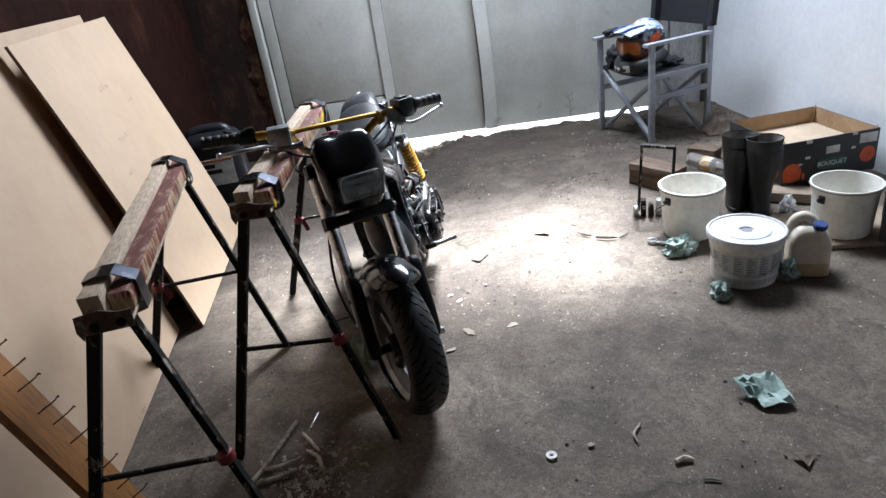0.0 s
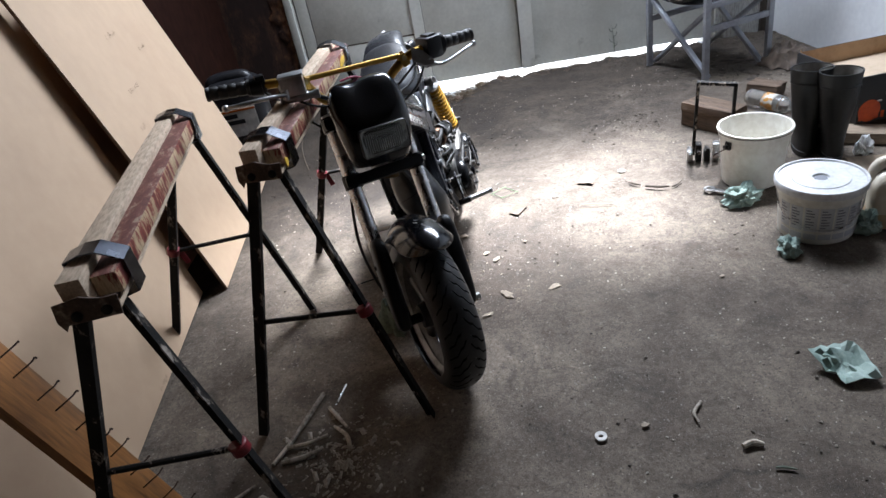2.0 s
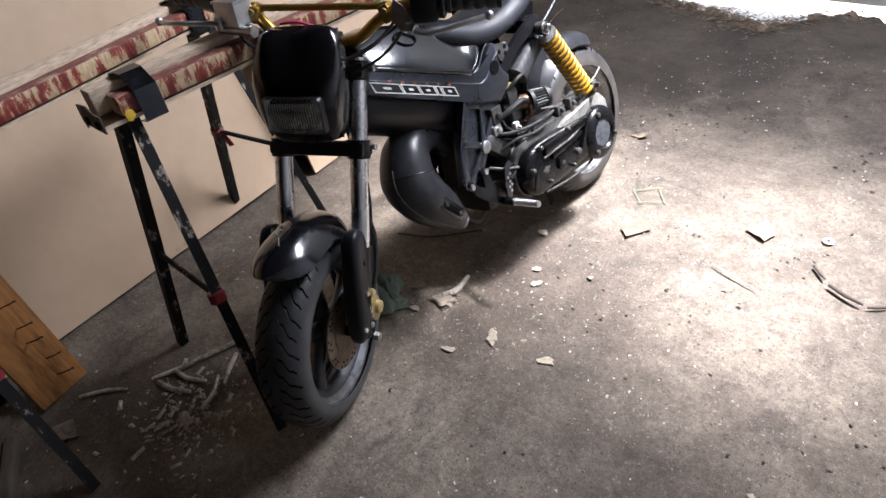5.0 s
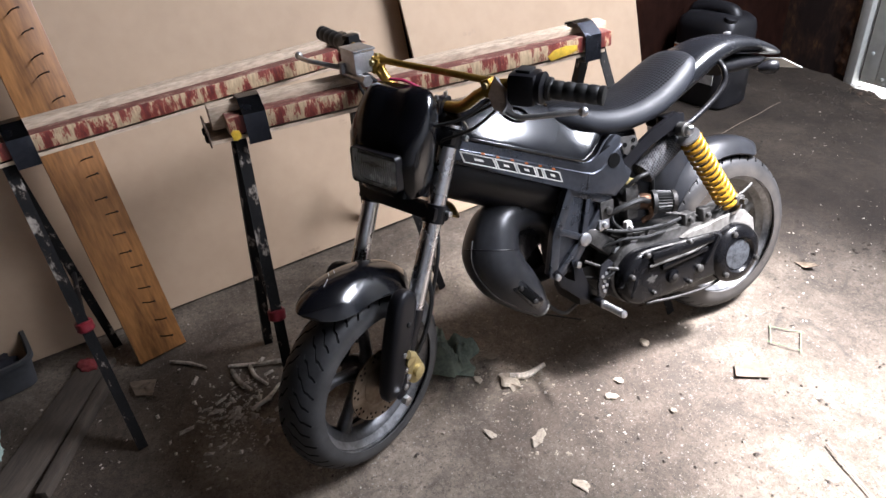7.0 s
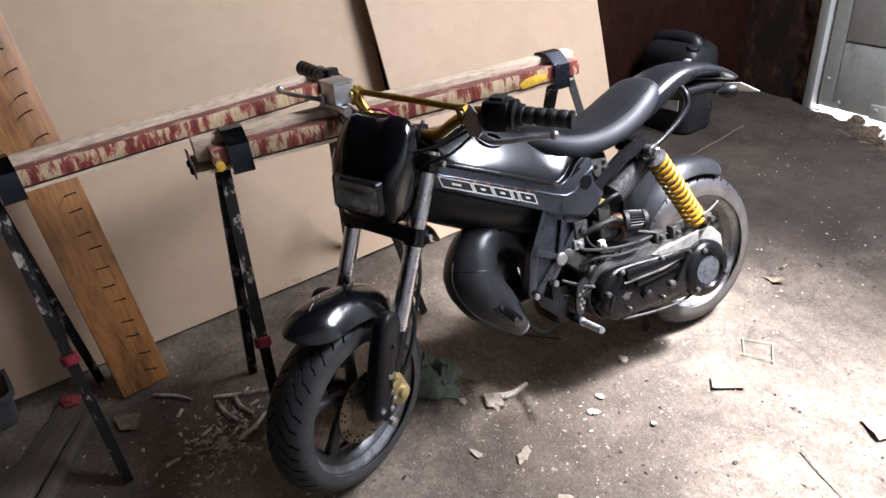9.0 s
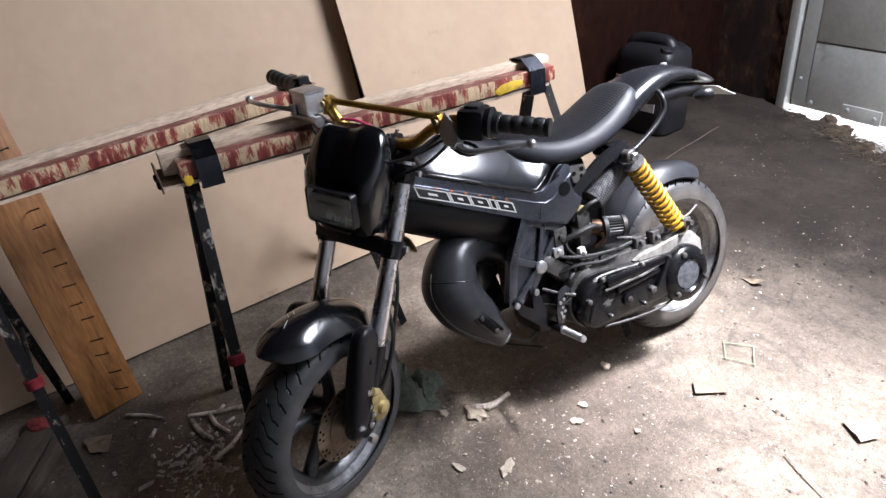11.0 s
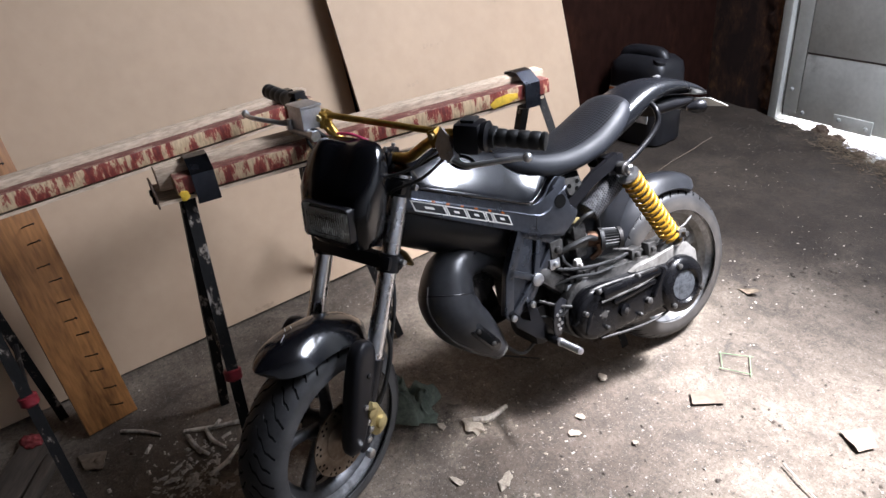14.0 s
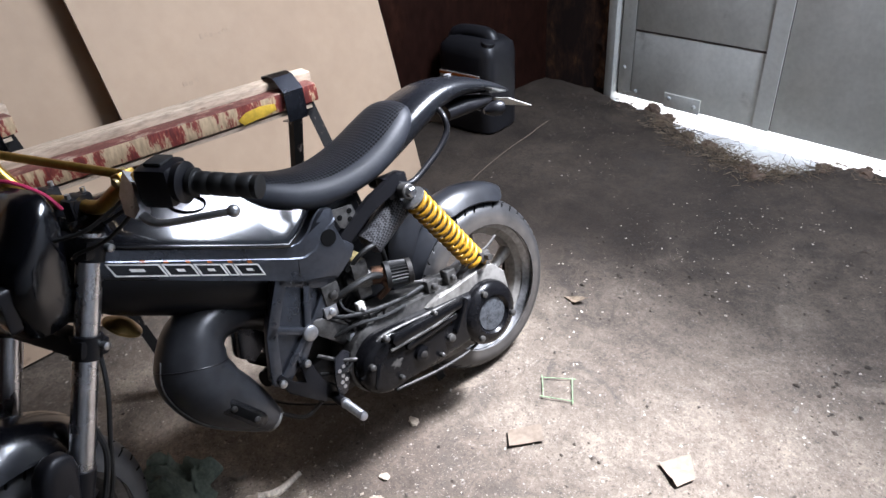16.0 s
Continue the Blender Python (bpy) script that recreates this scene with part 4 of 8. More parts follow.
AX = V(WB, 0, RF)
FT, FB = V(0.862, 0, 0.785), V(1.045, 0, 0.375)
for s in (-1, 1):
    bm = bmesh.new()
    rod(bm, FT + V(0, s * 0.094, 0), FB + V(0, s * 0.094, 0), 0.0205, n=24)
    fk = bp("fork_tube", bm, CHROME, None, "bright chrome fork tube", STEER)
    # lower leg with its long rounded cover
    bm = bmesh.new()
    ca, cb_ = V(1.062, s * 0.101, 0.478), V(1.148, s * 0.101, 0.222)
    cd = (cb_ - ca).normalized()
    cx = V(cd.z, 0, -cd.x) * -1
    lp = []
    for u, w, hy in ((0.0, 0.008, 0.008), (0.015, 0.018, 0.014), (0.05, 0.027, 0.018), (0.12, 0.034, 0.021), (0.35, 0.0355, 0.023), (0.60, 0.032, 0.023), (0.80, 0.028, 0.022), (0.92, 0.0235, 0.019), (0.97, 0.018, 0.015), (0.993, 0.010, 0.009), (1.0, 0.004, 0.004)):
        c = ca.lerp(cb_, u)
        lp.append([c + cx * (w * math.copysign(abs(math.cos(q)) ** 0.6, math.cos(q))) + V(0, hy * math.copysign(abs(math.sin(q)) ** 0.6, math.sin(q)), 0) for q in [2 * math.pi * i / 28 for i in range(28)]])
    rings(bm, lp)
    lg = bp("fork_leg", bm, SATINBLACK, None, "black plastic fork leg cover", STEER)
    bm = bmesh.new()
    rod(bm, V(1.03, s * 0.094, 0.41), V(1.118, s * 0.094, 0.235), 0.024, n=16)
    rod(bm, V(WB, s * 0.045, RF), V(WB, s * 0.118, RF), 0.014, n=14)
    bp("lower_tube", bm, SATINBLACK, lg)
    for px, pz in ((1.082, 0.405), (1.105, 0.335)):
        bm = bmesh.new()
        lathe(bm, [(0, 0.0065), (0.003, 0.0065), (0.005, 0.003)], (px, s * 0.1235, pz), (0, s, 0), 12)
        bp("bolt", bm, STEEL if pz < 0.35 else RUBBER, lg)
# axle nut
bm = bmesh.new()
lathe(bm, [(0, 0.012), (0.012, 0.012), (0.014, 0.008)], (WB, 0.128, RF - 0.01), (0, 1, 0), 6)
bp("axle_nut", bm, STEEL, None, "", STEER)
# yokes
for c, w, nm in ((0.55, 0.115, "lower_yoke"), (0.06, 0.118, "upper_yoke")):
    p = FT.lerp(FB, c * 0.78 if nm == "lower_yoke" else c)
    bm = bmesh.new()
    box(bm, (-0.030, -w, -0.016), (0.026, w, 0.016), 0.008, Matrix.Translation(p) @ Matrix.Rotation(-RK, 4, "Y"))
    for s in (-1, 1):
        lathe(bm, [(-0.02, 0.026), (0.02, 0.026)], p + V(0, s * 0.094, 0), FT - FB, 20)
    yk = bp(nm, bm, SATINBLACK, None, "", STEER)
    bm = bmesh.new()
    lathe(bm, [(0, 0.007), (0.012, 0.007), (0.014, 0.004)], p + V(-0.012, 0.118, 0), (0, 1, 0), 12)
    bp("clamp_bolt", bm, STEEL, yk)
# caliper and hoses
bm = bmesh.new()
prism(bm, capsule_outline((1.064, 0.252), (1.085, 0.308), 0.027, 0.022, 8), 0.072, 0.118, 0.006)
cal = bp("brake_caliper", bm, BRASS, None, "dull brass-coloured brake caliper", STEER)
for q in ((1.064, 0.262), (1.088, 0.308)):
    bm = bmesh.new()
    lathe(bm, [(0, 0.016), (0.012, 0.015), (0.014, 0.010)], (q[0], 0.116, q[1]), (0, 1, 0), 18)
    bp("piston_cap", bm, BRASS, cal)
for q in ((1.094, 0.262), (1.100, 0.286), (1.105, 0.240)):
    bm = bmesh.new()
    lathe(bm, [(0, 0.008), (0.02, 0.008), (0.022, 0.005)], (q[0], 0.10, q[1]), (0, 1, 0), 8)
    bp("bolt", bm, STEEL, cal)
bm = bmesh.new()
prism(bm, capsule_outline((1.082, 0.240), (1.102, 0.300), 0.022, 0.018, 8), 0.080, 0.096, 0.003)
bp("caliper_bracket", bm, ALU, cal, "silver caliper bracket")
bm = bmesh.new()
rod(bm, (1.072, 0.118, 0.31), (1.098, 0.125, 0.335), 0.010, n=10)
bp("bleed_boss", bm, BRASS, cal)
for pts, r in (([(1.05, 0.11, 0.30), (1.02, 0.115, 0.35), (0.99, 0.112, 0.42), (0.985, 0.10, 0.50), (0.94, 0.10, 0.58), (0.90, 0.07, 0.66), (0.86, -0.02, 0.78), (0.875, -0.12, 0.855), (0.885, -0.14, 0.866)], 0.0055),
               ([(1.06, 0.07, 0.24), (1.0, 0.085, 0.30), (0.965, 0.095, 0.42), (0.93, 0.09, 0.52), (0.89, 0.05, 0.62), (0.86, 0.03, 0.74)], 0.0045),
               ([(1.06, -0.09, 0.24), (1.01, -0.12, 0.34), (0.98, -0.13, 0.46), (0.93, -0.10, 0.60), (0.87, -0.05, 0.74)], 0.0045)):
    bm = bmesh.new()
    tube(bm, pts, r, 8, 6)
    bp("brake_hose", bm, RUBBER, None, "", STEER)


# ---- mudguards: curved shells round an axle ----
def shell_arc(bm, c, r0, r1, a0, a1, hw0, hw1, n=22, crown=0.03, t=0.003, nose=0.25, curl=0.0):
    """Angles in degrees ahead of straight up."""
    loops = []
    for i in range(n + 1):
        u = i / n
        a = radians(a0 + (a1 - a0) * u)
        r, hw = r0 + (r1 - r0) * u, hw0 + (hw1 - hw0) * u
        e = min(1.0, (min(u, 1 - u) / nose)) if nose else 1.0
        k = max(0.10, math.sqrt(max(0.0, 1 - (1 - e) ** 2)))
        hw *= k
        r -= curl * (1 - e) ** 2
        outer, inner = [], []
        for j in range(13):
            q = -1 + j / 6
            rr = r - crown * k * abs(q) ** 2.4
            outer.append(c + V(rr * math.sin(a), hw * q, rr * math.cos(a)))
            inner.append(c + V((rr - t) * math.sin(a), (hw - t * 0.7) * q, (rr - t) * math.cos(a)))
        loops.append(outer + inner[::-1])
    rings(bm, loops)


bm = bmesh.new()
shell_arc(bm, AX, 0.272, 0.312, -38, 29, 0.072, 0.076, 52, 0.052, 0.004, 0.26, 0.010)
fm = bp("front_mudguard", bm, GLOSSBLACK, None, "scratched black front mudguard", STEER)
for q in ((11, 0.004, 0.030), (8, -0.012, 0.010), (6, -0.006, 0.008)):
    a = radians(q[0])
    bm = bmesh.new()
    r = 0.3062
    tube(bm, [AX + V(r * math.sin(a), q[1] - 0.004, r * math.cos(a)), AX + V(r * math.sin(a + q[2]), q[1], r * math.cos(a + q[2])), AX + V(r * math.sin(a + q[2] * 2.2), q[1] + 0.005, r * math.cos(a + q[2] * 2.2))], 0.0009, 5, 3)
    bp("scratch", bm, ALU, fm)
RA = V(0, 0, RR)
bm = bmesh.new()
shell_arc(bm, RA, 0.276, 0.290, -34, 26, 0.056, 0.060, 40, 0.045, 0.004, 0.22, 0.002)
bp("rear_mudguard", bm, DUSTYBLACK, None, "dusty black rear mudguard")
bm = bmesh.new()
shell_arc(bm, RA, 0.276, 0.262, 18, 96, 0.062, 0.058, 20, 0.035, 0.004, 0.08)
bp("inner_mudguard", bm, DUSTYBLACK, None, "dull black inner mudguard")

bm = bmesh.new()
prism(bm, [(0.268, 0.31), (0.286, 0.40), (0.264, 0.485), (0.205, 0.545), (0.12, 0.572), (0.105, 0.53), (0.175, 0.485), (0.215, 0.42), (0.215, 0.31)], -0.055, 0.058, 0.006)
bp("mudguard_side", bm, DUSTYBLACK, None, "dusty black mudguard cheek")

# ---- headlamp mask ----
bm = bmesh.new()
loops = []
for z, xf, hw, xb in ((0.648, 0.985, 0.060, 0.925), (0.655, 1.000, 0.080, 0.915), (0.685, 1.012, 0.092, 0.905), (0.730, 1.015, 0.098, 0.900), (0.775, 1.006, 0.101, 0.895), (0.800, 0.985, 0.102, 0.892), (0.825, 0.966, 0.099, 0.890), (0.846, 0.950, 0.092, 0.890), (0.862, 0.936, 0.080, 0.892), (0.868, 0.924, 0.066, 0.896)):
    lp = []
    for i in range(36):
        a = 2 * math.pi * i / 36
        c, s = math.cos(a), math.sin(a)
        y = math.copysign(abs(s) ** 0.62, s) * hw
        x = (xf + xb) / 2 + math.copysign(abs(c) ** 0.62, c) * (xf - xb) / 2
        zz = z - (0.010 * math.exp(-((y + 0.02) / 0.03) ** 2) if z > 0.84 else 0)
        x -= (0.008 * math.exp(-((y + 0.0) / 0.022) ** 2) if (z > 0.79 and c > 0) else 0)
        lp.append(V(x, y, zz))
    loops.append(lp)
rings(bm, loops)
mk = bp("headlamp_mask", bm, GLOSSBLACK, None, "black plastic headlamp fairing", STEER)
lm = Matrix.Translation((1.0165, 0.006, 0.7215)) @ Matrix.Rotation(radians(-3), 4, "Y")


def round_rect(hw, hh, r, n=6):
    out = []
    for cx, cy, a0 in ((hw - r, hh - r, 0), (-hw + r, hh - r, 90), (-hw + r, -hh + r, 180), (hw - r, -hh + r, 270)):
        for i in range(n + 1):
            a = radians(a0 + 90 * i / n)
            out.append((cx + r * math.cos(a), cy + r * math.sin(a)))
    return out


def yz_loop(o, x):
    return [lm @ V(x, a * 0.85, b * 0.77) for a, b in o]


bm = bmesh.new()
rings(bm, [yz_loop(round_rect(0.079, 0.052, 0.014), -0.012), yz_loop(round_rect(0.079, 0.052, 0.014), 0.004), yz_loop(round_rect(0.0775, 0.0505, 0.013), 0.007), yz_loop(round_rect(0.0768, 0.0498, 0.012), 0.006), yz_loop(round_rect(0.075, 0.048, 0.011), -0.010)], False)
hl = bp("headlamp", bm, SATINBLACK, mk, "rectangular headlamp with clear ribbed glass")
bm = bmesh.new()
rings(bm, [yz_loop(round_rect(0.0748, 0.0478, 0.010), -0.002), yz_loop(round_rect(0.058, 0.038, 0.016), -0.007), yz_loop(round_rect(0.02, 0.016, 0.012), -0.0105), yz_loop(round_rect(0.004, 0.004, 0.003), -0.0106)], False)
bm.faces.new([bm.verts.new(p) for p in yz_loop(round_rect(0.0042, 0.0042, 0.003), -0.01065)])
bp("lamp_reflector", bm, REFLECTOR, mk, "silvery lamp reflector")
bm = bmesh.new()
rings(bm, [yz_loop(round_rect(0.0752, 0.0482, 0.011), 0.000), yz_loop(round_rect(0.0752, 0.0482, 0.011), 0.006), yz_loop(round_rect(0.062, 0.036, 0.010), 0.0095), yz_loop(round_rect(0.02, 0.012, 0.006), 0.0105)])
lens = bp("lamp_glass", bm, LENS, mk, "clear headlamp glass")
lens.visible_shadow = False
for i in range(19):
    y = -0.052 + i * 0.0058
    bm = bmesh.new()
    a, b = lm @ V(-0.003, y, -0.027), lm @ V(-0.003, y, 0.024)
    rod(bm, a, b, 0.0016, n=6)
    bp("lamp_flute", bm, REFLECTOR, mk)

# ---- handlebar ----
PL = [(0.822, 0.0, 0.804), (0.822, 0.040, 0.804), (0.825, 0.090, 0.813), (0.824, 0.135, 0.845), (0.825, 0.175, 0.868), (0.829, 0.225, 0.880), (0.789, 0.398, 0.875)]
PR = [(0.822, 0.0, 0.804), (0.828, -0.045, 0.805), (0.838, -0.085, 0.822), (0.846, -0.112, 0.855), (0.848, -0.135, 0.884), (0.838, -0.180, 0.898), (0.788, -0.369, 0.911)]
bm = bmesh.new()
tube(bm, PR[::-1] + PL[1:], 0.0125, 14, 6)
hbar = bp("handlebar", bm, GOLD, None, "gold anodised tapered handlebar", STEER)
bm = bmesh.new()
rod(bm, (0.848, -0.132, 0.892), (0.822, 0.168, 0.878), 0.0075, n=12)
bp("crossbar", bm, GOLD, hbar, "gold crossbar")
for p, tgt in (((0.847, -0.128, 0.884), -1), ((0.822, 0.164, 0.868), 1)):
    bm = bmesh.new()
    box(bm, (-0.016, -0.012, -0.022), (0.016, 0.012, 0.016), 0.005, Matrix.Translation(p) @ Matrix.Rotation(radians(22 * tgt), 4, "X"))
    cl = bp("crossbar_clamp", bm, GOLD, hbar)
    bm = bmesh.new()
    lathe(bm, [(0, 0.007), (0.006, 0.007)], V(*p) + V(0.016, 0, 0.004), (1, 0, 0), 10)
    rod(bm, V(*p) + V(0, 0, 0.016), V(*p) + V(0, 0, 0.021), 0.005, n=8)
    bp("clamp_screw", bm, BRASS, hbar)
for y in (-0.045, 0.033):
    bm = bmesh.new()
    box(bm, (0.802, y - 0.013, 0.760), (0.848, y + 0.013, 0.824), 0.006)
    lathe(bm, [(-0.014, 0.020), (0.014, 0.020)], (0.824, y, 0.806), (0, 1, 0), 18)
    rs = bp("bar_riser", bm, SATINBLACK, None, "", STEER)
    for x in (0.808, 0.838):
        bm = bmesh.new()
        rod(bm, (x, y, 0.822), (x, y, 0.832), 0.0045, n=8)
        bp("riser_bolt", bm, ALU, rs)


def grip(a, b, label):
    a, b = V(*a), V(*b)
    d = b - a
    L = d.length
    bm = bmesh.new()
    prof = [(0, 0.016), (0.002, 0.0225), (0.010, 0.0225), (0.011, 0.0175)]
    k = 4
    seg = (L - 0.022) / k
    for i in range(k):
        o = 0.013 + i * seg
        prof += [(o, 0.0165), (o + seg * 0.12, 0.0182), (o + seg * 0.80, 0.0182), (o + seg * 0.92, 0.0165)]
    prof += [(L - 0.008, 0.0185), (L - 0.001, 0.0185), (L, 0.013)]
    lathe(bm, prof, a, d, 20)
    return bp("grip", bm, RUBBER, hbar, label)


grip((0.8130, 0.2900, 0.8785), (0.7885, 0.400, 0.8750), "black rubber handlebar grip")
grip((0.8135, -0.262, 0.9030), (0.7860, -0.376, 0.9110), "black rubber handlebar grip")
# switch housings
bm = bmesh.new()
SWM = Matrix.Translation((0.826, 0.252, 0.880)) @ Matrix.Rotation(radians(13), 4, "Z")
box(bm, (-0.031, -0.030, -0.032), (0.031, 0.026, 0.031), 0.011, SWM)
lathe(bm, [(0.0, 0.030), (0.012, 0.032), (0.016, 0.026)], SWM @ V(0, 0.024, 0), (-0.22, 1, -0.02), 20)
sh = bp("switch_housing", bm, SATINBLACK, hbar, "black switch housing")
bm = bmesh.new()
box(bm, (-0.018, -0.016, 0.031), (0.018, 0.014, 0.037), 0.003, SWM)
bp("switch_cover", bm, RUBBER, sh)
bm = bmesh.new()
rod(bm, (0.822, -0.232, 0.901), (0.8135, -0.262, 0.903), 0.026, 0.024, n=20)
box(bm, (0.802, -0.250, 0.884), (0.838, -0.224, 0.930), 0.006)
bp("throttle_housing", bm, SATINBLACK, hbar)
# master cylinder
mm = Matrix.Translation((0.869, -0.162, 0.893)) @ Matrix.Rotation(radians(-14), 4, "Z")
bm = bmesh.new()
box(bm, (-0.022, -0.032, -0.026), (0.030, 0.030, 0.022), 0.004, mm)
mc = bp("master_cylinder", bm, ALU, hbar, "square aluminium brake reservoir")
bm = bmesh.new()
box(bm, (-0.024, -0.034, 0.022), (0.032, 0.032, 0.028), 0.002, mm)
bp("reservoir_lid", bm, ALU, mc)
bm = bmesh.new()
rod(bm, mm @ V(0.02, -0.04, -0.034), mm @ V(0.02, 0.05, -0.034), 0.010, n=12)
rod(bm, mm @ V(0.02, 0.05, -0.034), mm @ V(0.02, 0.062, -0.034), 0.013, n=6)
bp("cylinder_barrel", bm, ALU, mc)


def lever(pts, perch, label):
    bm = bmesh.new()
    path = smooth_path(pts, 5)
    m = len(path)
    loops = []
    for i, p in enumerate(path):
        d = (path[min(i + 1, m - 1)] - path[max(i - 1, 0)]).normalized()
        x, y = axis_frame(d)
        u = i / (m - 1)
        w = 0.0095 * (1 - u) + 0.0055 * u
        loops.append([p + x * (w * math.cos(q)) * 0.9 + y * (0.0055 * math.sin(q)) for q in [2 * math.pi * k / 10 for k in range(10)]])
    rings(bm, loops)
    bmesh.ops.create_uvsphere(bm, u_segments=14, v_segments=10, radius=0.0095, matrix=Matrix.Translation(path[-1]))
    lv = bp("lever", bm, ALU, hbar, label)
    bm = bmesh.new()
    prism_pts = [V(*p) for p in perch]
    tube(bm, prism_pts, [0.014, 0.013, 0.010], 10, 4, 0.7)
    rod(bm, prism_pts[-1] + V(0, 0, -0.012), prism_pts[-1] + V(0, 0, 0.012), 0.008, n=10)
    bp("lever_perch", bm, ALU, hbar)
    return lv


lever([(0.866, 0.226, 0.846), (0.873, 0.258, 0.836), (0.870, 0.290, 0.839), (0.857, 0.340, 0.850), (0.836, 0.383, 0.856)], [(0.828, 0.196, 0.872), (0.850, 0.206, 0.858), (0.866, 0.226, 0.846)], "aluminium clutch-side lever with a ball end")
lever([(0.896, -0.192, 0.876), (0.916, -0.232, 0.884), (0.921, -0.275, 0.887), (0.911, -0.315, 0.886), (0.893, -0.346, 0.884)], [(0.848, -0.186, 0.890), (0.872, -0.188, 0.883), (0.896, -0.192, 0.876)], "aluminium brake lever with a ball end")
bm = bmesh.new()
q = [V(0.834, 0.190, 0.892), V(0.848, 0.184, 0.856), V(0.870, 0.212, 0.838), V(0.876, 0.238, 0.838), V(0.864, 0.240, 0.848), V(0.848, 0.220, 0.876)]
o = V(0.0075, -0.002, 0.005)
rings(bm, [[p - o for p in q], [p + o for p in q]])
bp("perch_plate", bm, ALU, hbar, "triangular silver lever perch")
# cables from the bar to the head
for pts in ([(0.838, 0.20, 0.866), (0.905, 0.15, 0.82), (0.935, 0.06, 0.79), (0.90, 0.04, 0.74), (0.84, 0.05, 0.70)],
            [(0.845, 0.225, 0.858), (0.888, 0.17, 0.80), (0.905, 0.10, 0.765), (0.86, 0.06, 0.72)],
            [(0.85, -0.20, 0.878), (0.90, -0.13, 0.83), (0.90, -0.04, 0.80), (0.86, 0.02, 0.74)],
            [(0.815, 0.23, 0.866), (0.84, 0.12, 0.80), (0.80, 0.06, 0.77), (0.74, 0.04, 0.74)],
            [(0.82, -0.235, 0.885), (0.855, -0.17, 0.82), (0.86, -0.12, 0.76), (0.82, -0.04, 0.72)]):
    bm = bmesh.new()
    tube(bm, pts, 0.0035, 7, 6)
    bp("control_cable", bm, RUBBER, None, "", STEER)
bm = bmesh.new()
tube(bm, [(0.898, -0.045, 0.872), (0.892, -0.005, 0.872), (0.876, 0.035, 0.850), (0.865, 0.05, 0.82)], 0.0034, 7)
bp("wire", bm, PINKWIRE, None, "pink wire", STEER)

# ---- frame, tank, seat, tail ----
bm = bmesh.new()
rod(bm, FT + V(-0.045, 0, -0.01), FT.lerp(FB, 0.42) + V(-0.045, 0, 0), 0.030, n=20)
bp("steering_head", bm, FRAMEGREY)
bm = bmesh.new()
loops = []
for x, zb, zt, hw, tw in ((0.846, 0.742, 0.764, 0.060, 0.040), (0.838, 0.738, 0.778, 0.082, 0.046), (0.815, 0.733, 0.790, 0.100, 0.048), (0.78, 0.718, 0.797, 0.112, 0.046), (0.70, 0.683, 0.794, 0.119, 0.042), (0.62, 0.648, 0.772, 0.121, 0.040), (0.55, 0.617, 0.744, 0.120, 0.040), (0.515, 0.603, 0.728, 0.119, 0.040), (0.490, 0.615, 0.716, 0.114, 0.040), (0.462, 0.635, 0.702, 0.104, 0.040), (0.436, 0.652, 0.688, 0.088, 0.038), (0.424, 0.664, 0.676, 0.070, 0.034)):
    h = min(0.014, (zt - zb) * 0.2)
    half = [(hw * 0.8, zb), (hw - 0.002, zb + 0.001), (hw, zb + 0.003), (hw, zb + h * 0.6), (hw - 0.002, zb + h * 0.75), (hw - 0.0045, zb + h * 0.75), (hw - 0.008, zb + h + 0.006)]
    for u in (0.25, 0.5, 0.75, 0.92):
        half.append((hw - 0.008 + (tw - hw + 0.008) * u, zb + h + 0.006 + (zt - 0.004 - zb - h - 0.006) * u + 0.005 * math.sin(math.pi * u)))
    half += [(tw * 0.9, zt - 0.001), (tw * 0.5, zt)]
    loops.append([V(x, -y, z) for y, z in half[::-1]][::-1] + [V(x, y, z) for y, z in half[::-1]])
rings(bm, loops)
bp("tank_cover", bm, GLOSSBLACK, None, "glossy black tank cover", smooth=50)
bm = bmesh.new()
sc_m = Matrix.Translation((0.655, 0.0690, 0.7465)) @ Matrix.Rotation(radians(-20), 4, "Y") @ Matrix.Rotation(radians(-52), 4, "X")
rings(bm, [[sc_m @ V(0.034 * k * math.cos(a), 0.019 * k * math.sin(a), h) for a in [2 * math.pi * i / 24 for i in range(24)]] for h, k in ((-0.004, 1.0), (0.0035, 1.0), (0.0045, 0.94), (-0.002, 0.9))])
bp("tank_scoop", bm, RECESSDARK, None, "dark oval scoop in the tank cover")
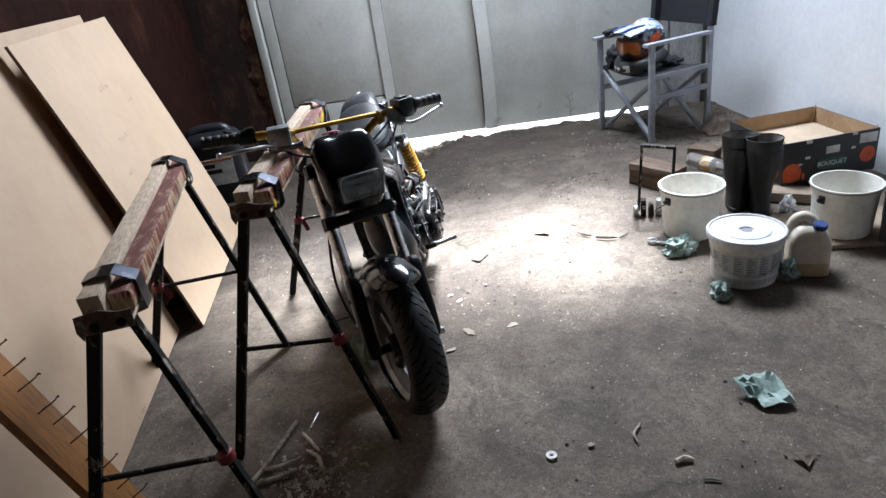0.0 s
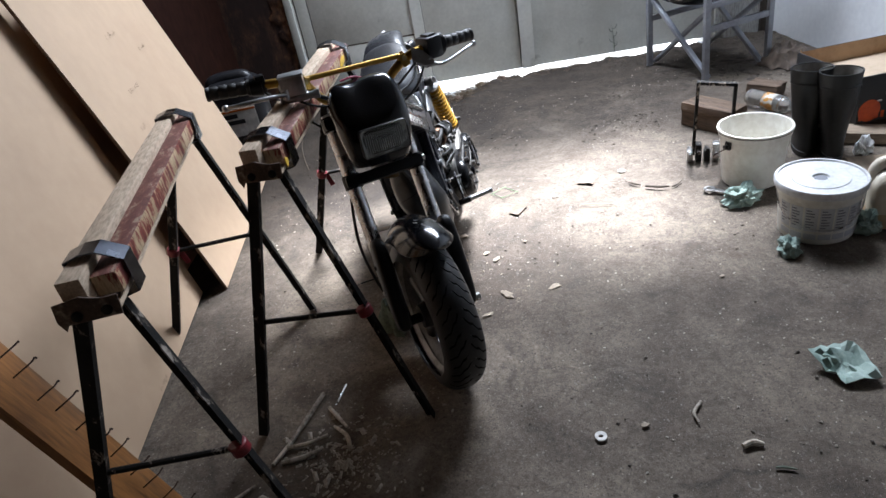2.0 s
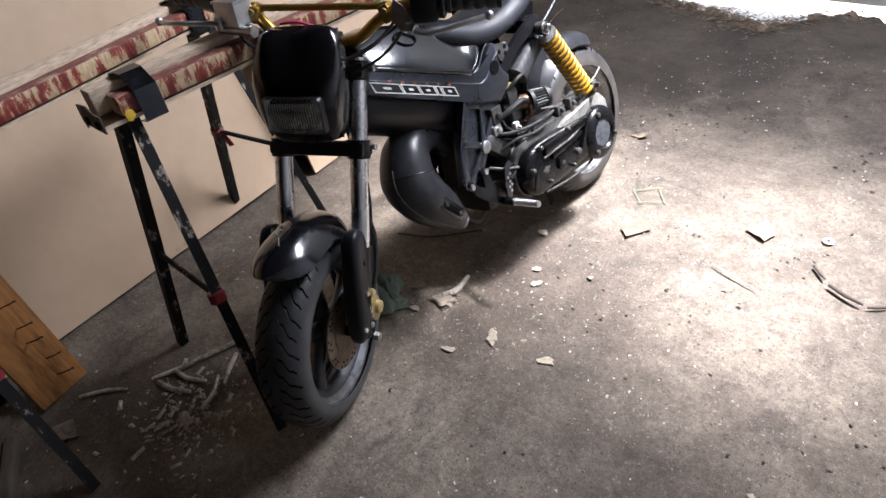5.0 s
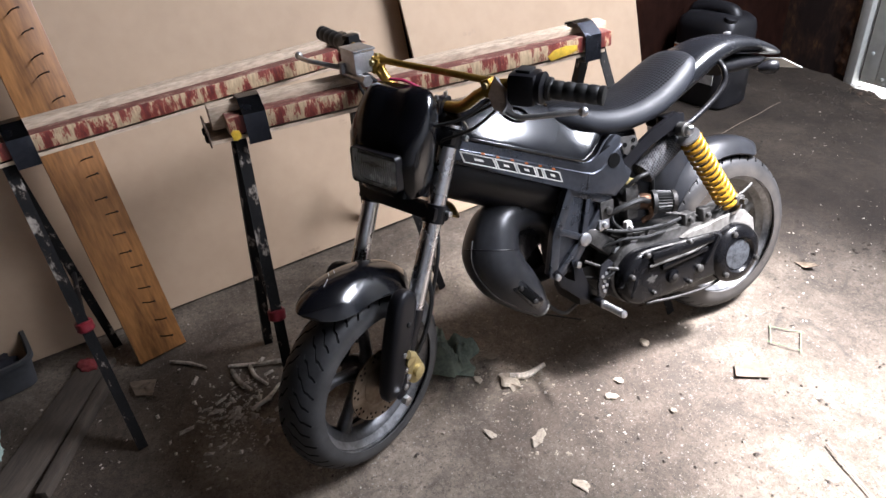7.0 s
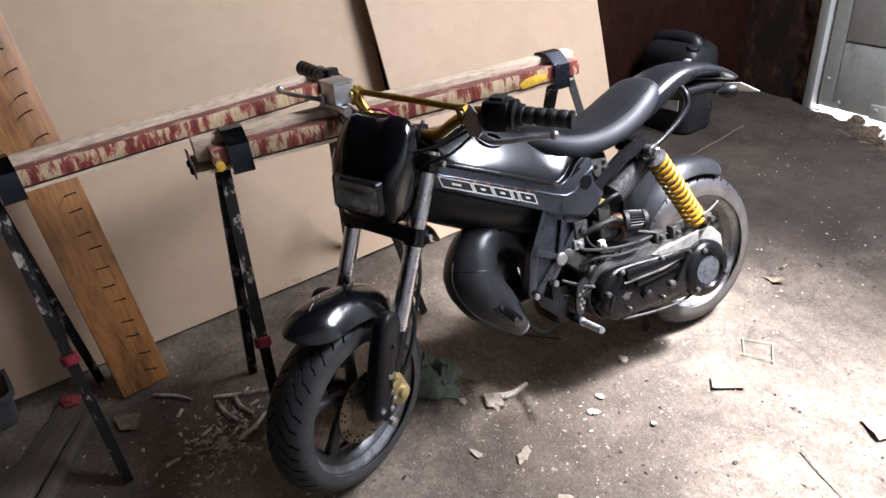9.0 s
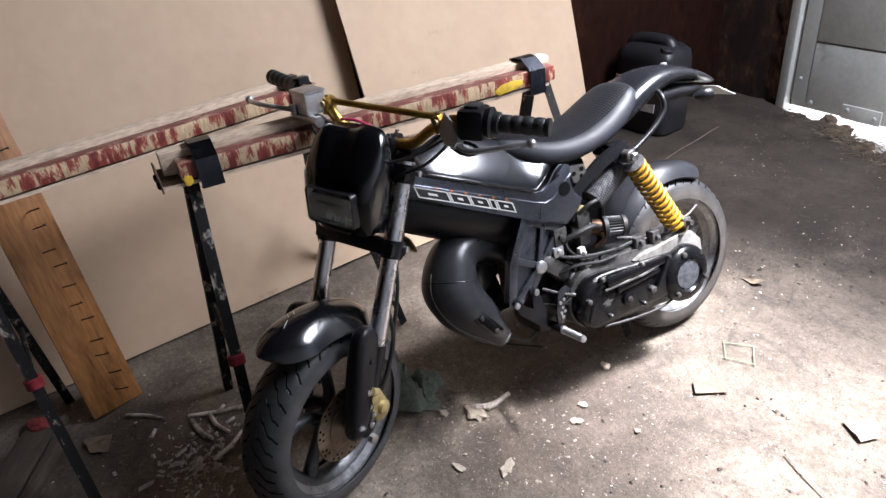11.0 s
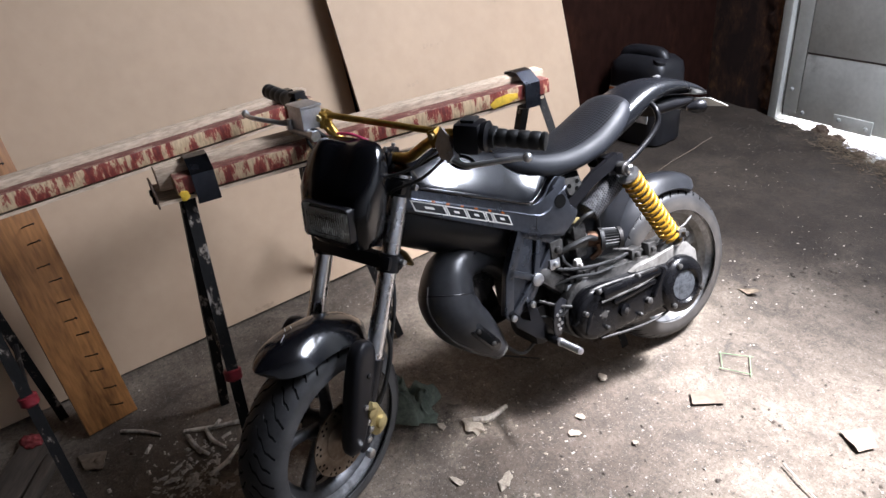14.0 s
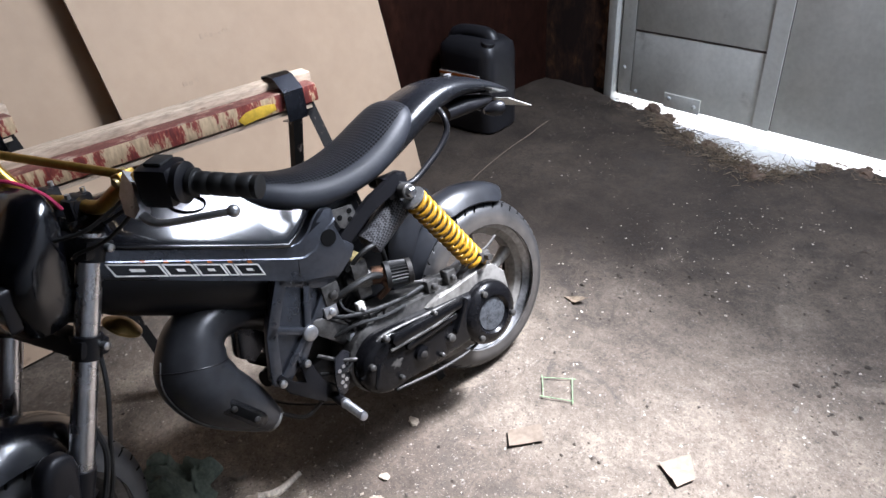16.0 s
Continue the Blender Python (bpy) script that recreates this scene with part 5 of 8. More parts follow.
# beam frame panels on both sides
PANEL = [(0.842, 0.744), (0.808, 0.730), (0.66, 0.664), (0.52, 0.602), (0.488, 0.592), (0.462, 0.604), (0.440, 0.630), (0.418, 0.646), (0.398, 0.640), (0.402, 0.606), (0.412, 0.578), (0.388, 0.562), (0.372, 0.545), (0.386, 0.522), (0.432, 0.492), (0.505, 0.524), (0.569, 0.555), (0.70, 0.620), (0.842, 0.688)]
for s in (-1, 1):
    bm = bmesh.new()
    prism(bm, PANEL, s * 0.062, s * 0.110, 0.009)
    pn = bp("frame_panel", bm, FRAMEGREY, None, "dark grey painted frame beam")
    # sloping upper edge of the beam, broader over the rear gusset
    bm = bmesh.new()
    loops = []
    for x, z, w in ((0.838, 0.741, 0.018), (0.808, 0.729, 0.021), (0.74, 0.699, 0.021), (0.66, 0.663, 0.021), (0.59, 0.632, 0.021), (0.52, 0.601, 0.022), (0.490, 0.594, 0.026), (0.464, 0.606, 0.034), (0.441, 0.631, 0.040), (0.420, 0.644, 0.036), (0.402, 0.636, 0.020)):
        loops.append([V(x, s * 0.1118, z - w), V(x, s * 0.094, z + 0.002), V(x, s * 0.090, z - w)])
    rings(bm, loops)
    bp("beam_edge", bm, FRAMEGREY, pn, "sloping upper edge of the beam")
    bm = bmesh.new()
    lathe(bm, [(0, 0.018), (0.0012, 0.0175)], (0.428, s * 0.1112, 0.586), (0, s, 0), 24)
    bp("round_recess", bm, RECESSDARK, pn, "black round hole")
    bm = bmesh.new()
    rod(bm, (0.498, s * 0.108, 0.590), (0.512, s * 0.1115, 0.536), 0.0012, n=5)
    bp("seam", bm, RUBBER, pn)
    # triangular side plate with ribs
    bm = bmesh.new()
    prism(bm, [(0.556, 0.556), (0.438, 0.492), (0.492, 0.415), (0.560, 0.352), (0.602, 0.314), (0.634, 0.342), (0.606, 0.452)], s * 0.070, s * 0.092, 0.006)
    sp = bp("side_plate", bm, FRAMEGREY, None, "cast grey side plate with ribs")
    for a, b, w in (((0.548, 0.545), (0.604, 0.440), 0.012), ((0.604, 0.440), (0.624, 0.345), 0.012), ((0.446, 0.492), (0.560, 0.362), 0.011), ((0.545, 0.540), (0.450, 0.490), 0.012), ((0.528, 0.412), (0.598, 0.452), 0.008), ((0.528, 0.412), (0.500, 0.512), 0.008), ((0.530, 0.41), (0.618, 0.335), 0.008), ((0.53, 0.41), (0.50, 0.43), 0.010)):
        bm = bmesh.new()
        prism(bm, capsule_outline(a, b, w, w, 5), s * 0.090, s * 0.102, 0.003)
        bp("rib", bm, FRAMEGREY, sp)
    bm = bmesh.new()
    lathe(bm, [(0, 0.017), (0.008, 0.017), (0.011, 0.013), (0.011, 0.003)], (0.527, s * 0.100, 0.409), (0, s, 0), 24)
    bp("pivot_bolt", bm, ALU, sp, "large aluminium pivot bolt")
    # strut to the seat
    bm = bmesh.new()
    bar_pts = [V(0.395, s * 0.098, 0.560), V(0.315, s * 0.108, 0.612), V(0.232, s * 0.110, 0.640)]
    rings(bm, [[p + V(0, u, w) for u, w in ((-0.006, -0.017), (0.006, -0.017), (0.006, 0.017), (-0.006, 0.017))] for p in bar_pts])
    bp("seat_strut", bm, SATINBLACK)
    bm = bmesh.new()
    prism(bm, [(0.405, 0.635), (0.352, 0.628), (0.345, 0.600), (0.372, 0.578), (0.392, 0.592)], s * 0.100, s * 0.104, 0.001)
    br = bp("seat_bracket", bm, CASTGREY, None, "drilled steel bracket")
    for q in ((0.388, 0.612), (0.365, 0.600), (0.362, 0.618)):
        bm = bmesh.new()
        lathe(bm, [(0, 0.006), (0.0012, 0.006)], (q[0], s * 0.1042, q[1]), (0, s, 0), 12)
        bp("hole", bm, RECESSDARK, br)
    # grab rail
    bm = bmesh.new()
    tube(bm, [(0.05, s * 0.070, 0.742), (0.056, s * 0.094, 0.722), (0.064, s * 0.102, 0.692), (0.10, s * 0.104, 0.660), (0.165, s * 0.105, 0.626), (0.20, s * 0.108, 0.618), (0.232, s * 0.106, 0.630)], 0.0075, 12, 6)
    bp("grab_rail", bm, SATINBLACK, None, "dark steel grab rail")
    # footrest hanger, guard and peg
    bm = bmesh.new()
    prism(bm, [(0.626, 0.352), (0.610, 0.306), (0.560, 0.258), (0.522, 0.228), (0.500, 0.240), (0.505, 0.262), (0.535, 0.292), (0.545, 0.345), (0.558, 0.362), (0.572, 0.352), (0.566, 0.305), (0.590, 0.318), (0.612, 0.356)], s * 0.096, s * 0.106, 0.003)
    hg = bp("footrest_hanger", bm, SATINBLACK, None, "black plate footrest hanger")
    for q in ((0.618, 0.338), (0.556, 0.352)):
        bm = bmesh.new()
        lathe(bm, [(0, 0.0085), (0.006, 0.0085), (0.008, 0.005)], (q[0], s * 0.106, q[1]), (0, s, 0), 12)
        bp("bolt", bm, STEEL, hg)
    bm = bmesh.new()
    prism(bm, [(0.478, 0.346), (0.462, 0.330), (0.468, 0.295), (0.500, 0.248), (0.520, 0.246), (0.516, 0.290), (0.505, 0.336)], s * 0.122, s * 0.128, 0.002)
    gd = bp("heel_guard", bm, STRAP, None, "perforated heel guard")
    for q in ((0.490, 0.312), (0.478, 0.312), (0.502, 0.306), (0.484, 0.298), (0.497, 0.292), (0.492, 0.280), (0.503, 0.278), (0.500, 0.266)):
        bm = bmesh.new()
        lathe(bm, [(0, 0.0045), (0.0015, 0.0045)], (q[0], s * 0.1282, q[1]), (0, s, 0), 10)
        bp("hole", bm, ALU, gd)
    bm = bmesh.new()
    prof = [(0, 0.013), (0.012, 0.013), (0.014, 0.009)]
    for i in range(9):
        prof += [(0.018 + i * 0.0085, 0.0095), (0.021 + i * 0.0085, 0.0115), (0.024 + i * 0.0085, 0.0095)]
    prof += [(0.098, 0.0115), (0.104, 0.010), (0.106, 0.004)]
    lathe(bm, [(h * 0.85, r * 0.85) for h, r in prof], (0.520, s * 0.145, 0.243), (0.06, s, 0.08), 14)
    bp("footpeg", bm, ALU, None, "ribbed aluminium footpeg")
    bm = bmesh.new()
    rod(bm, (0.518, s * 0.10, 0.24), (0.521, s * 0.15, 0.243), 0.011, n=12)
    bp("peg_mount", bm, SATINBLACK)

# lettering on the left and right beam as plain shapes
for s in (-1, 1):
    def on_beam(x, dz):
        """Place on the beam's side: x ahead, dz above the badge's middle line."""
        return V(x, s * 0.1106, 0.590 + 0.470 * (x - 0.585) + dz)
    up = V(0, s * 0.0008, 0)
    for x, w in ((0.822, 0.078), (0.742, 0.048), (0.692, 0.046), (0.644, 0.017), (0.625, 0.045)):
        q = [on_beam(x - 0.004, -0.0140), on_beam(x - w - 0.004, -0.0140), on_beam(x - w + 0.003, 0.0105), on_beam(x + 0.003, 0.0105)]
        c = sum(q, V(0, 0, 0)) / 4
        ins = [c + V((p.x - c.x) * (1 - 0.0034 / w * 2), 0, (p.z - c.z - 0.47 * (p.x - c.x)) * 0.76 + 0.47 * (p.x - c.x) * (1 - 0.0034 / w * 2)) for p in q]
        ins = [V(p.x, q[0].y, p.z) for p in ins]
        bm = bmesh.new()
        rings(bm, [q, [p + up for p in q], [p + up for p in ins], ins], False)
        bd = bp("badge_shape", bm, PRINTWHITE, None, "white outlined badge shape")
        bm = bmesh.new()
        rings(bm, [ins, [p + up * 0.5 for p in ins]])
        bp("badge_fill", bm, GLOSSBLACK, bd, "glossy black fill")
        if w > 0.03:
            mid = sum(ins, V(0, 0, 0)) / 4
            bm = bmesh.new()
            rings(bm, [[mid + (p - mid) * 0.30 + up * h for p in ins] for h in (0.4, 0.9)])
            bp("badge_bar", bm, PRINTWHITE, bd, "white counter")
    for k in range(6):
        x = 0.774 - k * 0.0345
        bm = bmesh.new()
        q = [on_beam(x, 0.0125), on_beam(x - 0.0075, 0.0125), on_beam(x - 0.0075, 0.0172), on_beam(x, 0.0172)]
        rings(bm, [q, [p + up for p in q]])
        bp("badge_bar", bm, PRINTORANGE, None, "small orange badge mark")

# round black tube under the beam
bm = bmesh.new()
tube(bm, [(0.86, 0, 0.690), (0.80, 0, 0.652), (0.70, 0, 0.600), (0.60, 0, 0.552), (0.545, 0, 0.528)], [0.060, 0.072, 0.074, 0.074, 0.070], 26, 4)
bp("under_tube", bm, SATINBLACK, None, "wide dull black tube below the beam")

# seat: woven top and smooth flanks
bm = bmesh.new()
SEAT = dense([(0.575, 0.705, 0.738, 0.040, 2.2), (0.55, 0.690, 0.748, 0.066, 2.3), (0.50, 0.660, 0.742, 0.090, 2.4), (0.44, 0.634, 0.722, 0.106, 2.5), (0.38, 0.630, 0.712, 0.114, 2.5), (0.32, 0.636, 0.716, 0.119, 2.5), (0.26, 0.648, 0.734, 0.119, 2.5), (0.20, 0.672, 0.762, 0.112, 2.5), (0.155, 0.702, 0.782, 0.099, 2.4), (0.128, 0.728, 0.782, 0.08, 2.3), (0.118, 0.745, 0.772, 0.05, 2.2)], 5)
hull_body(bm, [(x, zb, zt, hw * 1.05, pw) for x, zb, zt, hw, pw in SEAT], 56, 0.26)
bmesh.ops.recalc_face_normals(bm, faces=bm.faces[:])
bm.normal_update()
sx_, sw_ = [p[0] for p in SEAT[::-1]], [p[3] for p in SEAT[::-1]]
for f in bm.faces:
    c = f.calc_center_median()
    f.material_index = 1 if (f.normal.z > 0.1 and abs(c.y) < 0.74 * float(np.interp(c.x, sx_, sw_))) else 0
bp("seat", bm, (SEATVINYL, SEATWEAVE), None, "black vinyl seat with a woven top panel", smooth=60)
bm = bmesh.new()
hull_body(bm, dense([(0.24, 0.645, 0.700, 0.085, 2.6), (0.17, 0.672, 0.752, 0.090, 2.6), (0.10, 0.700, 0.782, 0.086, 2.5), (0.03, 0.728, 0.796, 0.078, 2.4), (-0.04, 0.738, 0.792, 0.070, 2.3), (-0.11, 0.730, 0.772, 0.061, 2.2), (-0.17, 0.716, 0.746, 0.050, 2.2), (-0.215, 0.704, 0.720, 0.034, 2.0), (-0.228, 0.702, 0.710, 0.018, 2.0)], 4), 40)
bp("tail", bm, TAILBLACK, None, "black upswept tail section", smooth=60)
bm = bmesh.new()
hull_body(bm, [(0.00, 0.69, 0.735, 0.05, 2.4), (-0.07, 0.688, 0.735, 0.050, 2.4), (-0.135, 0.690, 0.722, 0.045, 2.3), (-0.165, 0.698, 0.712, 0.032, 2.2)], 24)
bp("undertray", bm, SATINBLACK)
for s in (-1, 1):
    bm = bmesh.new()
    lathe(bm, [(-0.02, 0.006), (0.0, 0.018), (0.02, 0.020), (0.032, 0.014), (0.034, 0.003)], (-0.115, s * 0.07, 0.690), (-1, s * 0.5, 0), 14)
    bp("indicator", bm, SATINBLACK, None, "small dark indicator")
bm = bmesh.new()
pm2 = Matrix.Translation((-0.165, 0, 0.705)) @ Matrix.Rotation(radians(-28), 4, "Y")
box(bm, (-0.085, -0.085, -0.0015), (0.0, 0.085, 0.0015), 0.001, pm2)
bp("rear_plate", bm, PLATEWHITE, None, "pale metal rear plate")
bm = bmesh.new()
prism(bm, [(-0.10, 0.70), (-0.165, 0.702), (-0.215, 0.672), (-0.185, 0.665), (-0.13, 0.682)], -0.02, 0.02, 0.003)
bp("plate_holder", bm, SATINBLACK)
bm = bmesh.new()
lathe(bm, [(0, 0.010), (0.004, 0.010), (0.006, 0.005)], (-0.055, 0.0, 0.789), (0, 0, 1), 10)
bp("tail_bolt", bm, ALU)

# ---- rear shock ----
SA, SB = V(0.232, 0.135, 0.616), V(0.062, 0.130, 0.345)
ax = (SB - SA).normalized()
bm = bmesh.new()
rod(bm, SA + ax * 0.02, SB - ax * 0.01, 0.0085, n=14)
rod(bm, SA + ax * 0.03, SA.lerp(SB, 0.62), 0.0145, n=16)
lathe(bm, [(-0.013, 0.015), (-0.011, 0.0175), (0.011, 0.0175), (0.013, 0.015)], SA, (0, 1, 0), 20)
lathe(bm, [(-0.012, 0.018), (0.012, 0.018)], SB, (0, 1, 0), 18)
shk = bp("rear_shock", bm, CASTGREY, None, "rear shock absorber with a yellow spring")
bm = bmesh.new()
x, y = axis_frame(ax)
L0, L1, turns = 0.030, (SB - SA).length - 0.030, 13.5
pts = [SA + ax * (L0 + (L1 - L0) * i / 269) + (x * math.cos(2 * math.pi * turns * i / 269) + y * math.sin(2 * math.pi * turns * i / 269)) * 0.0245 for i in range(270)]
tube(bm, pts, 0.0053, 8, 1)
bp("spring", bm, SPRINGYELLOW, shk, "yellow coil spring", smooth=80)
for o in (L0 - 0.008, L1 + 0.002):
    bm = bmesh.new()
    lathe(bm, [(0, 0.012), (0, 0.029), (0.006, 0.029), (0.006, 0.012)], SA + ax * o, ax, 22)
    bp("spring_seat", bm, ALU, shk)
bm = bmesh.new()
lathe(bm, [(0, 0.012), (0.010, 0.012), (0.013, 0.008)], SA + V(0, 0.013, 0), (0, 1, 0), 6)
bp("shock_bolt", bm, STEEL, shk)
bm = bmesh.new()
rod(bm, SA + V(0.01, -0.11, 0.01), SA + V(0, -0.012, 0), 0.013, n=14)
box(bm, (0.205, 0.07, 0.600), (0.262, 0.112, 0.650), 0.006)
bp("shock_mount", bm, SATINBLACK)

# ---- carbon-look canister ----
bm = bmesh.new()
lathe(bm, [(0, 0.024), (0.004, 0.031), (0.12, 0.031), (0.124, 0.026), (0.132, 0.024)], (0.333, 0.090, 0.520), (-0.135, 0.0, 0.075), 24)
cn = bp("canister", bm, CARBON, None, "carbon-patterned canister")
bm = bmesh.new()
cd_ = V(-0.135, 0.0, 0.075).normalized()
lathe(bm, [(0.128, 0.010), (0.128, 0.026), (0.134, 0.028), (0.142, 0.026), (0.143, 0.016), (0.139, 0.012), (0.139, 0.002)], V(0.333, 0.090, 0.520), cd_, 24)
bp("end_cap", bm, DUSTYALU, cn, "dull metal end cap")

# ---- engine ----
bm = bmesh.new()
prism(bm, capsule_outline((0.395, 0.285), (0.115, 0.258), 0.088, 0.092, 12), 0.055, 0.135, 0.012)
box(bm, (0.05, 0.045, 0.30), (0.40, 0.125, 0.365), 0.014, Matrix.Translation((0.22, 0, 0.33)) @ Matrix.Rotation(radians(-8), 4, "Y") @ Matrix.Translation((-0.22, 0, -0.33)))
box(bm, (0.28, -0.07, 0.21), (0.46, 0.06, 0.36), 0.02)
eng = bp("crankcase", bm, CASTGREY, None, "dusty cast engine and gear case")
bm = bmesh.new()
prism(bm, [(0.045, 0.330), (0.085, 0.375), (0.130, 0.365), (0.160, 0.330), (0.130, 0.30), (0.06, 0.30)], 0.075, 0.140, 0.006)
bp("shock_lug", bm, CASTGREY, eng)
bm = bmesh.new()
prism(bm, [(0.005, 0.262), (0.010, 0.318), (0.040, 0.350), (0.075, 0.362), (0.15, 0.350), (0.22, 0.349), (0.262, 0.338), (0.20, 0.310), (0.05, 0.20)], 0.100, 0.148, 0.005)
bp("case_plate", bm, DUSTYALU, eng, "light dusty aluminium casing")
bm = bmesh.new()
rings(bm, [[V(x, y, z) for x, z in capsule_outline((0.400, 0.278), (0.150, 0.262), 0.074 * k, 0.060 * k, 20)] for y, k in ((0.130, 1.0), (0.146, 1.0), (0.156, 0.97), (0.163, 0.91), (0.168, 0.82), (0.170, 0.70))])
cv = bp("drive_cover", bm, ENGINEBLACK, eng, "oily black drive cover")
bm = bmesh.new()
lathe(bm, [(0.0, 0.082), (0.014, 0.082), (0.024, 0.077), (0.032, 0.062), (0.033, 0.050), (0.027, 0.046), (0.024, 0.042), (0.024, 0.0)], (0.098, 0.150, 0.247), (0, 1, 0), 40)
cc = bp("clutch_cover", bm, ENGINEBLACK, eng, "round black clutch cover")
bm = bmesh.new()
lathe(bm, [(0.0242, 0.042), (0.0262, 0.042), (0.0272, 0.036), (0.0272, 0.002)], (0.098, 0.150, 0.247), (0, 1, 0), 32)
bp("worn_disc", bm, WORNDISC, cc, "worn grey round cap")
for a in (75, 205, 320):
    bm = bmesh.new()
    lathe(bm, [(0, 0.008), (0.010, 0.008), (0.012, 0.004)], (0.098 + 0.066 * math.cos(radians(a)), 0.176, 0.247 + 0.066 * math.sin(radians(a))), (0, 1, 0), 10)
    bp("bolt", bm, CASTGREY, cc)
# raised ridges and fittings on the drive cover
for a, b, w0, w1, h in (((0.375, 0.330), (0.190, 0.322), 0.013, 0.009, 0.182), ((0.345, 0.296), (0.205, 0.300), 0.010, 0.006, 0.178), ((0.215, 0.262), (0.172, 0.322), 0.0055, 0.0055, 0.184), ((0.430, 0.285), (0.445, 0.245), 0.010, 0.007, 0.172)):
    bm = bmesh.new()
    prism(bm, capsule_outline(a, b, w0, w1, 8), 0.162, h, 0.0045)
    bp("cover_ridge", bm, ENGINEBLACK, cv, "glossy black raised ridge")
for q, r, mt_ in (((0.318, 0.258), 0.019, ENGINEBLACK), ((0.318, 0.258), 0.011, ENGINEDARK), ((0.232, 0.252), 0.010, CASTGREY), ((0.385, 0.236), 0.006, CASTGREY), ((0.268, 0.226), 0.006, CASTGREY), ((0.448, 0.300), 0.007, CASTGREY), ((0.398, 0.344), 0.007, CASTGREY), ((0.262, 0.336), 0.006, CASTGREY)):
    bm = bmesh.new()
    lathe(bm, [(0, r), (0.010 + 0.2 * (0.02 - r), r), (0.012 + 0.2 * (0.02 - r), r * 0.7), (0.013 + 0.2 * (0.02 - r), r * 0.3)], (q[0], 0.1675, q[1]), (0, 1, 0), 16)
    bp("fitting", bm, mt_, cv)
# pale tubes painted in as highlights along the cover's upper rim and ridge
bm = bmesh.new()
tube(bm, [(0.442, 0.158, 0.322), (0.405, 0.160, 0.346), (0.34, 0.161, 0.344), (0.26, 0.160, 0.334), (0.185, 0.160, 0.328)], [0.002, 0.004, 0.005, 0.004, 0.002], 10, 5, 0.8)
bp("rim_highlight", bm, CASTGREY, cv, "painted highlight along the rim")
bm = bmesh.new()
tube(bm, [(0.395, 0.176, 0.312), (0.33, 0.180, 0.312), (0.26, 0.180, 0.310), (0.20, 0.178, 0.318)], 0.0035, 8, 5)
bp("rim_highlight", bm, CASTGREY, cv, "painted highlight along the ridge")
# scuffed spot
bm = bmesh.new()
rings(bm, [[V(0.385 + 0.014 * k * math.cos(q) * (1 + 0.4 * math.sin(5 * q)), 0.1702 + h, 0.272 + 0.010 * k * math.sin(q) * (1 + 0.3 * math.cos(7 * q))) for q in [2 * math.pi * i / 28 for i in range(28)]] for h, k in ((0, 1), (0.0006, 0.96))])
bp("scuff", bm, CASTGREY, cv, "bare scuffed patch")
bm = bmesh.new()
tube(bm, [(0.40, 0.16, 0.205), (0.30, 0.165, 0.190), (0.20, 0.16, 0.178), (0.12, 0.15, 0.180)], 0.004, 7)
bp("kick_rod", bm, ENGINEDARK, eng)
# engine hanger at the front of the case
bm = bmesh.new()
prism(bm, capsule_outline((0.440, 0.352), (0.505, 0.412), 0.024, 0.018, 8), 0.06, 0.105, 0.006)
hang = bp("engine_hanger", bm, CASTGREY, None, "cast engine hanger")
bm = bmesh.new()
lathe(bm, [(0, 0.014), (0.012, 0.014), (0.014, 0.009)], (0.440, 0.105, 0.352), (0, 1, 0), 6)
bp("bolt", bm, STEEL, hang)
# cylinder with fins
bm = bmesh.new()
cdir = V(0.55, 0, 0.85).normalized()
for i in range(8):
    o = V(0.42, 0.0, 0.36) + cdir * (i * 0.011)
    x, y = axis_frame(cdir)
    rings(bm, [[o + cdir * h + x * (a * w) + y * (b * w) for a, b in ((-1, -1), (1, -1), (1, 1), (-1, 1))] for h, w in ((0, 0.048), (0.003, 0.05), (0.006, 0.048), (0.0062, 0.036), (0.011, 0.036))])
bp("cylinder", bm, ENGINEDARK, None, "finned grimy cylinder")
# carburettor, intake, air filter
bm = bmesh.new()
lathe(bm, [(-0.030, 0.016), (-0.018, 0.022), (0.018, 0.022), (0.030, 0.017)], (0.375, 0.085, 0.455), (-1, 0.25, -0.1), 18)
box(bm, (0.355, 0.065, 0.455), (0.395, 0.105, 0.505), 0.006)
box(bm, (0.358, 0.068, 0.415), (0.392, 0.102, 0.450), 0.006)
cb = bp("carburettor", bm, CASTGREY, None, "dusty metal carburettor")
bm = bmesh.new()
box(bm, (0.362, 0.070, 0.505), (0.388, 0.10, 0.520), 0.003)
bp("carburettor_cap", bm, BRASS, cb)
bm = bmesh.new()
tube(bm, [(0.345, 0.092, 0.452), (0.332, 0.10, 0.450), (0.318, 0.11, 0.446)], 0.021, 16)
bp("intake_rubber", bm, COPPER, None, "brown intake stub")
FA, FD = V(0.322, 0.108, 0.446), V(-0.86, 0.38, -0.10).normalized()
bm = bmesh.new()
n = 48
x, y = axis_frame(FD)
loops = []
for h in (0.010, 0.052):
    loops.append([FA + FD * h + (x * math.cos(2 * math.pi * i / n) + y * math.sin(2 * math.pi * i / n)) * ((0.030 if i % 2 else 0.0255) * (1.0 if h < 0.03 else 0.9)) for i in range(n)])
rings(bm, loops)
fl = bp("air_filter", bm, RUBBER, None, "black pleated cone air filter", smooth=0)
for h, r in ((0.0, 0.031), (0.050, 0.0285)):
    bm = bmesh.new()
    lathe(bm, [(0, r * 0.5), (0, r), (0.010, r), (0.011, r * 0.9), (0.011, 0.002)], FA + FD * h, FD, 26)
    bp("filter_cap", bm, ENGINEDARK if h else RUBBER, fl)
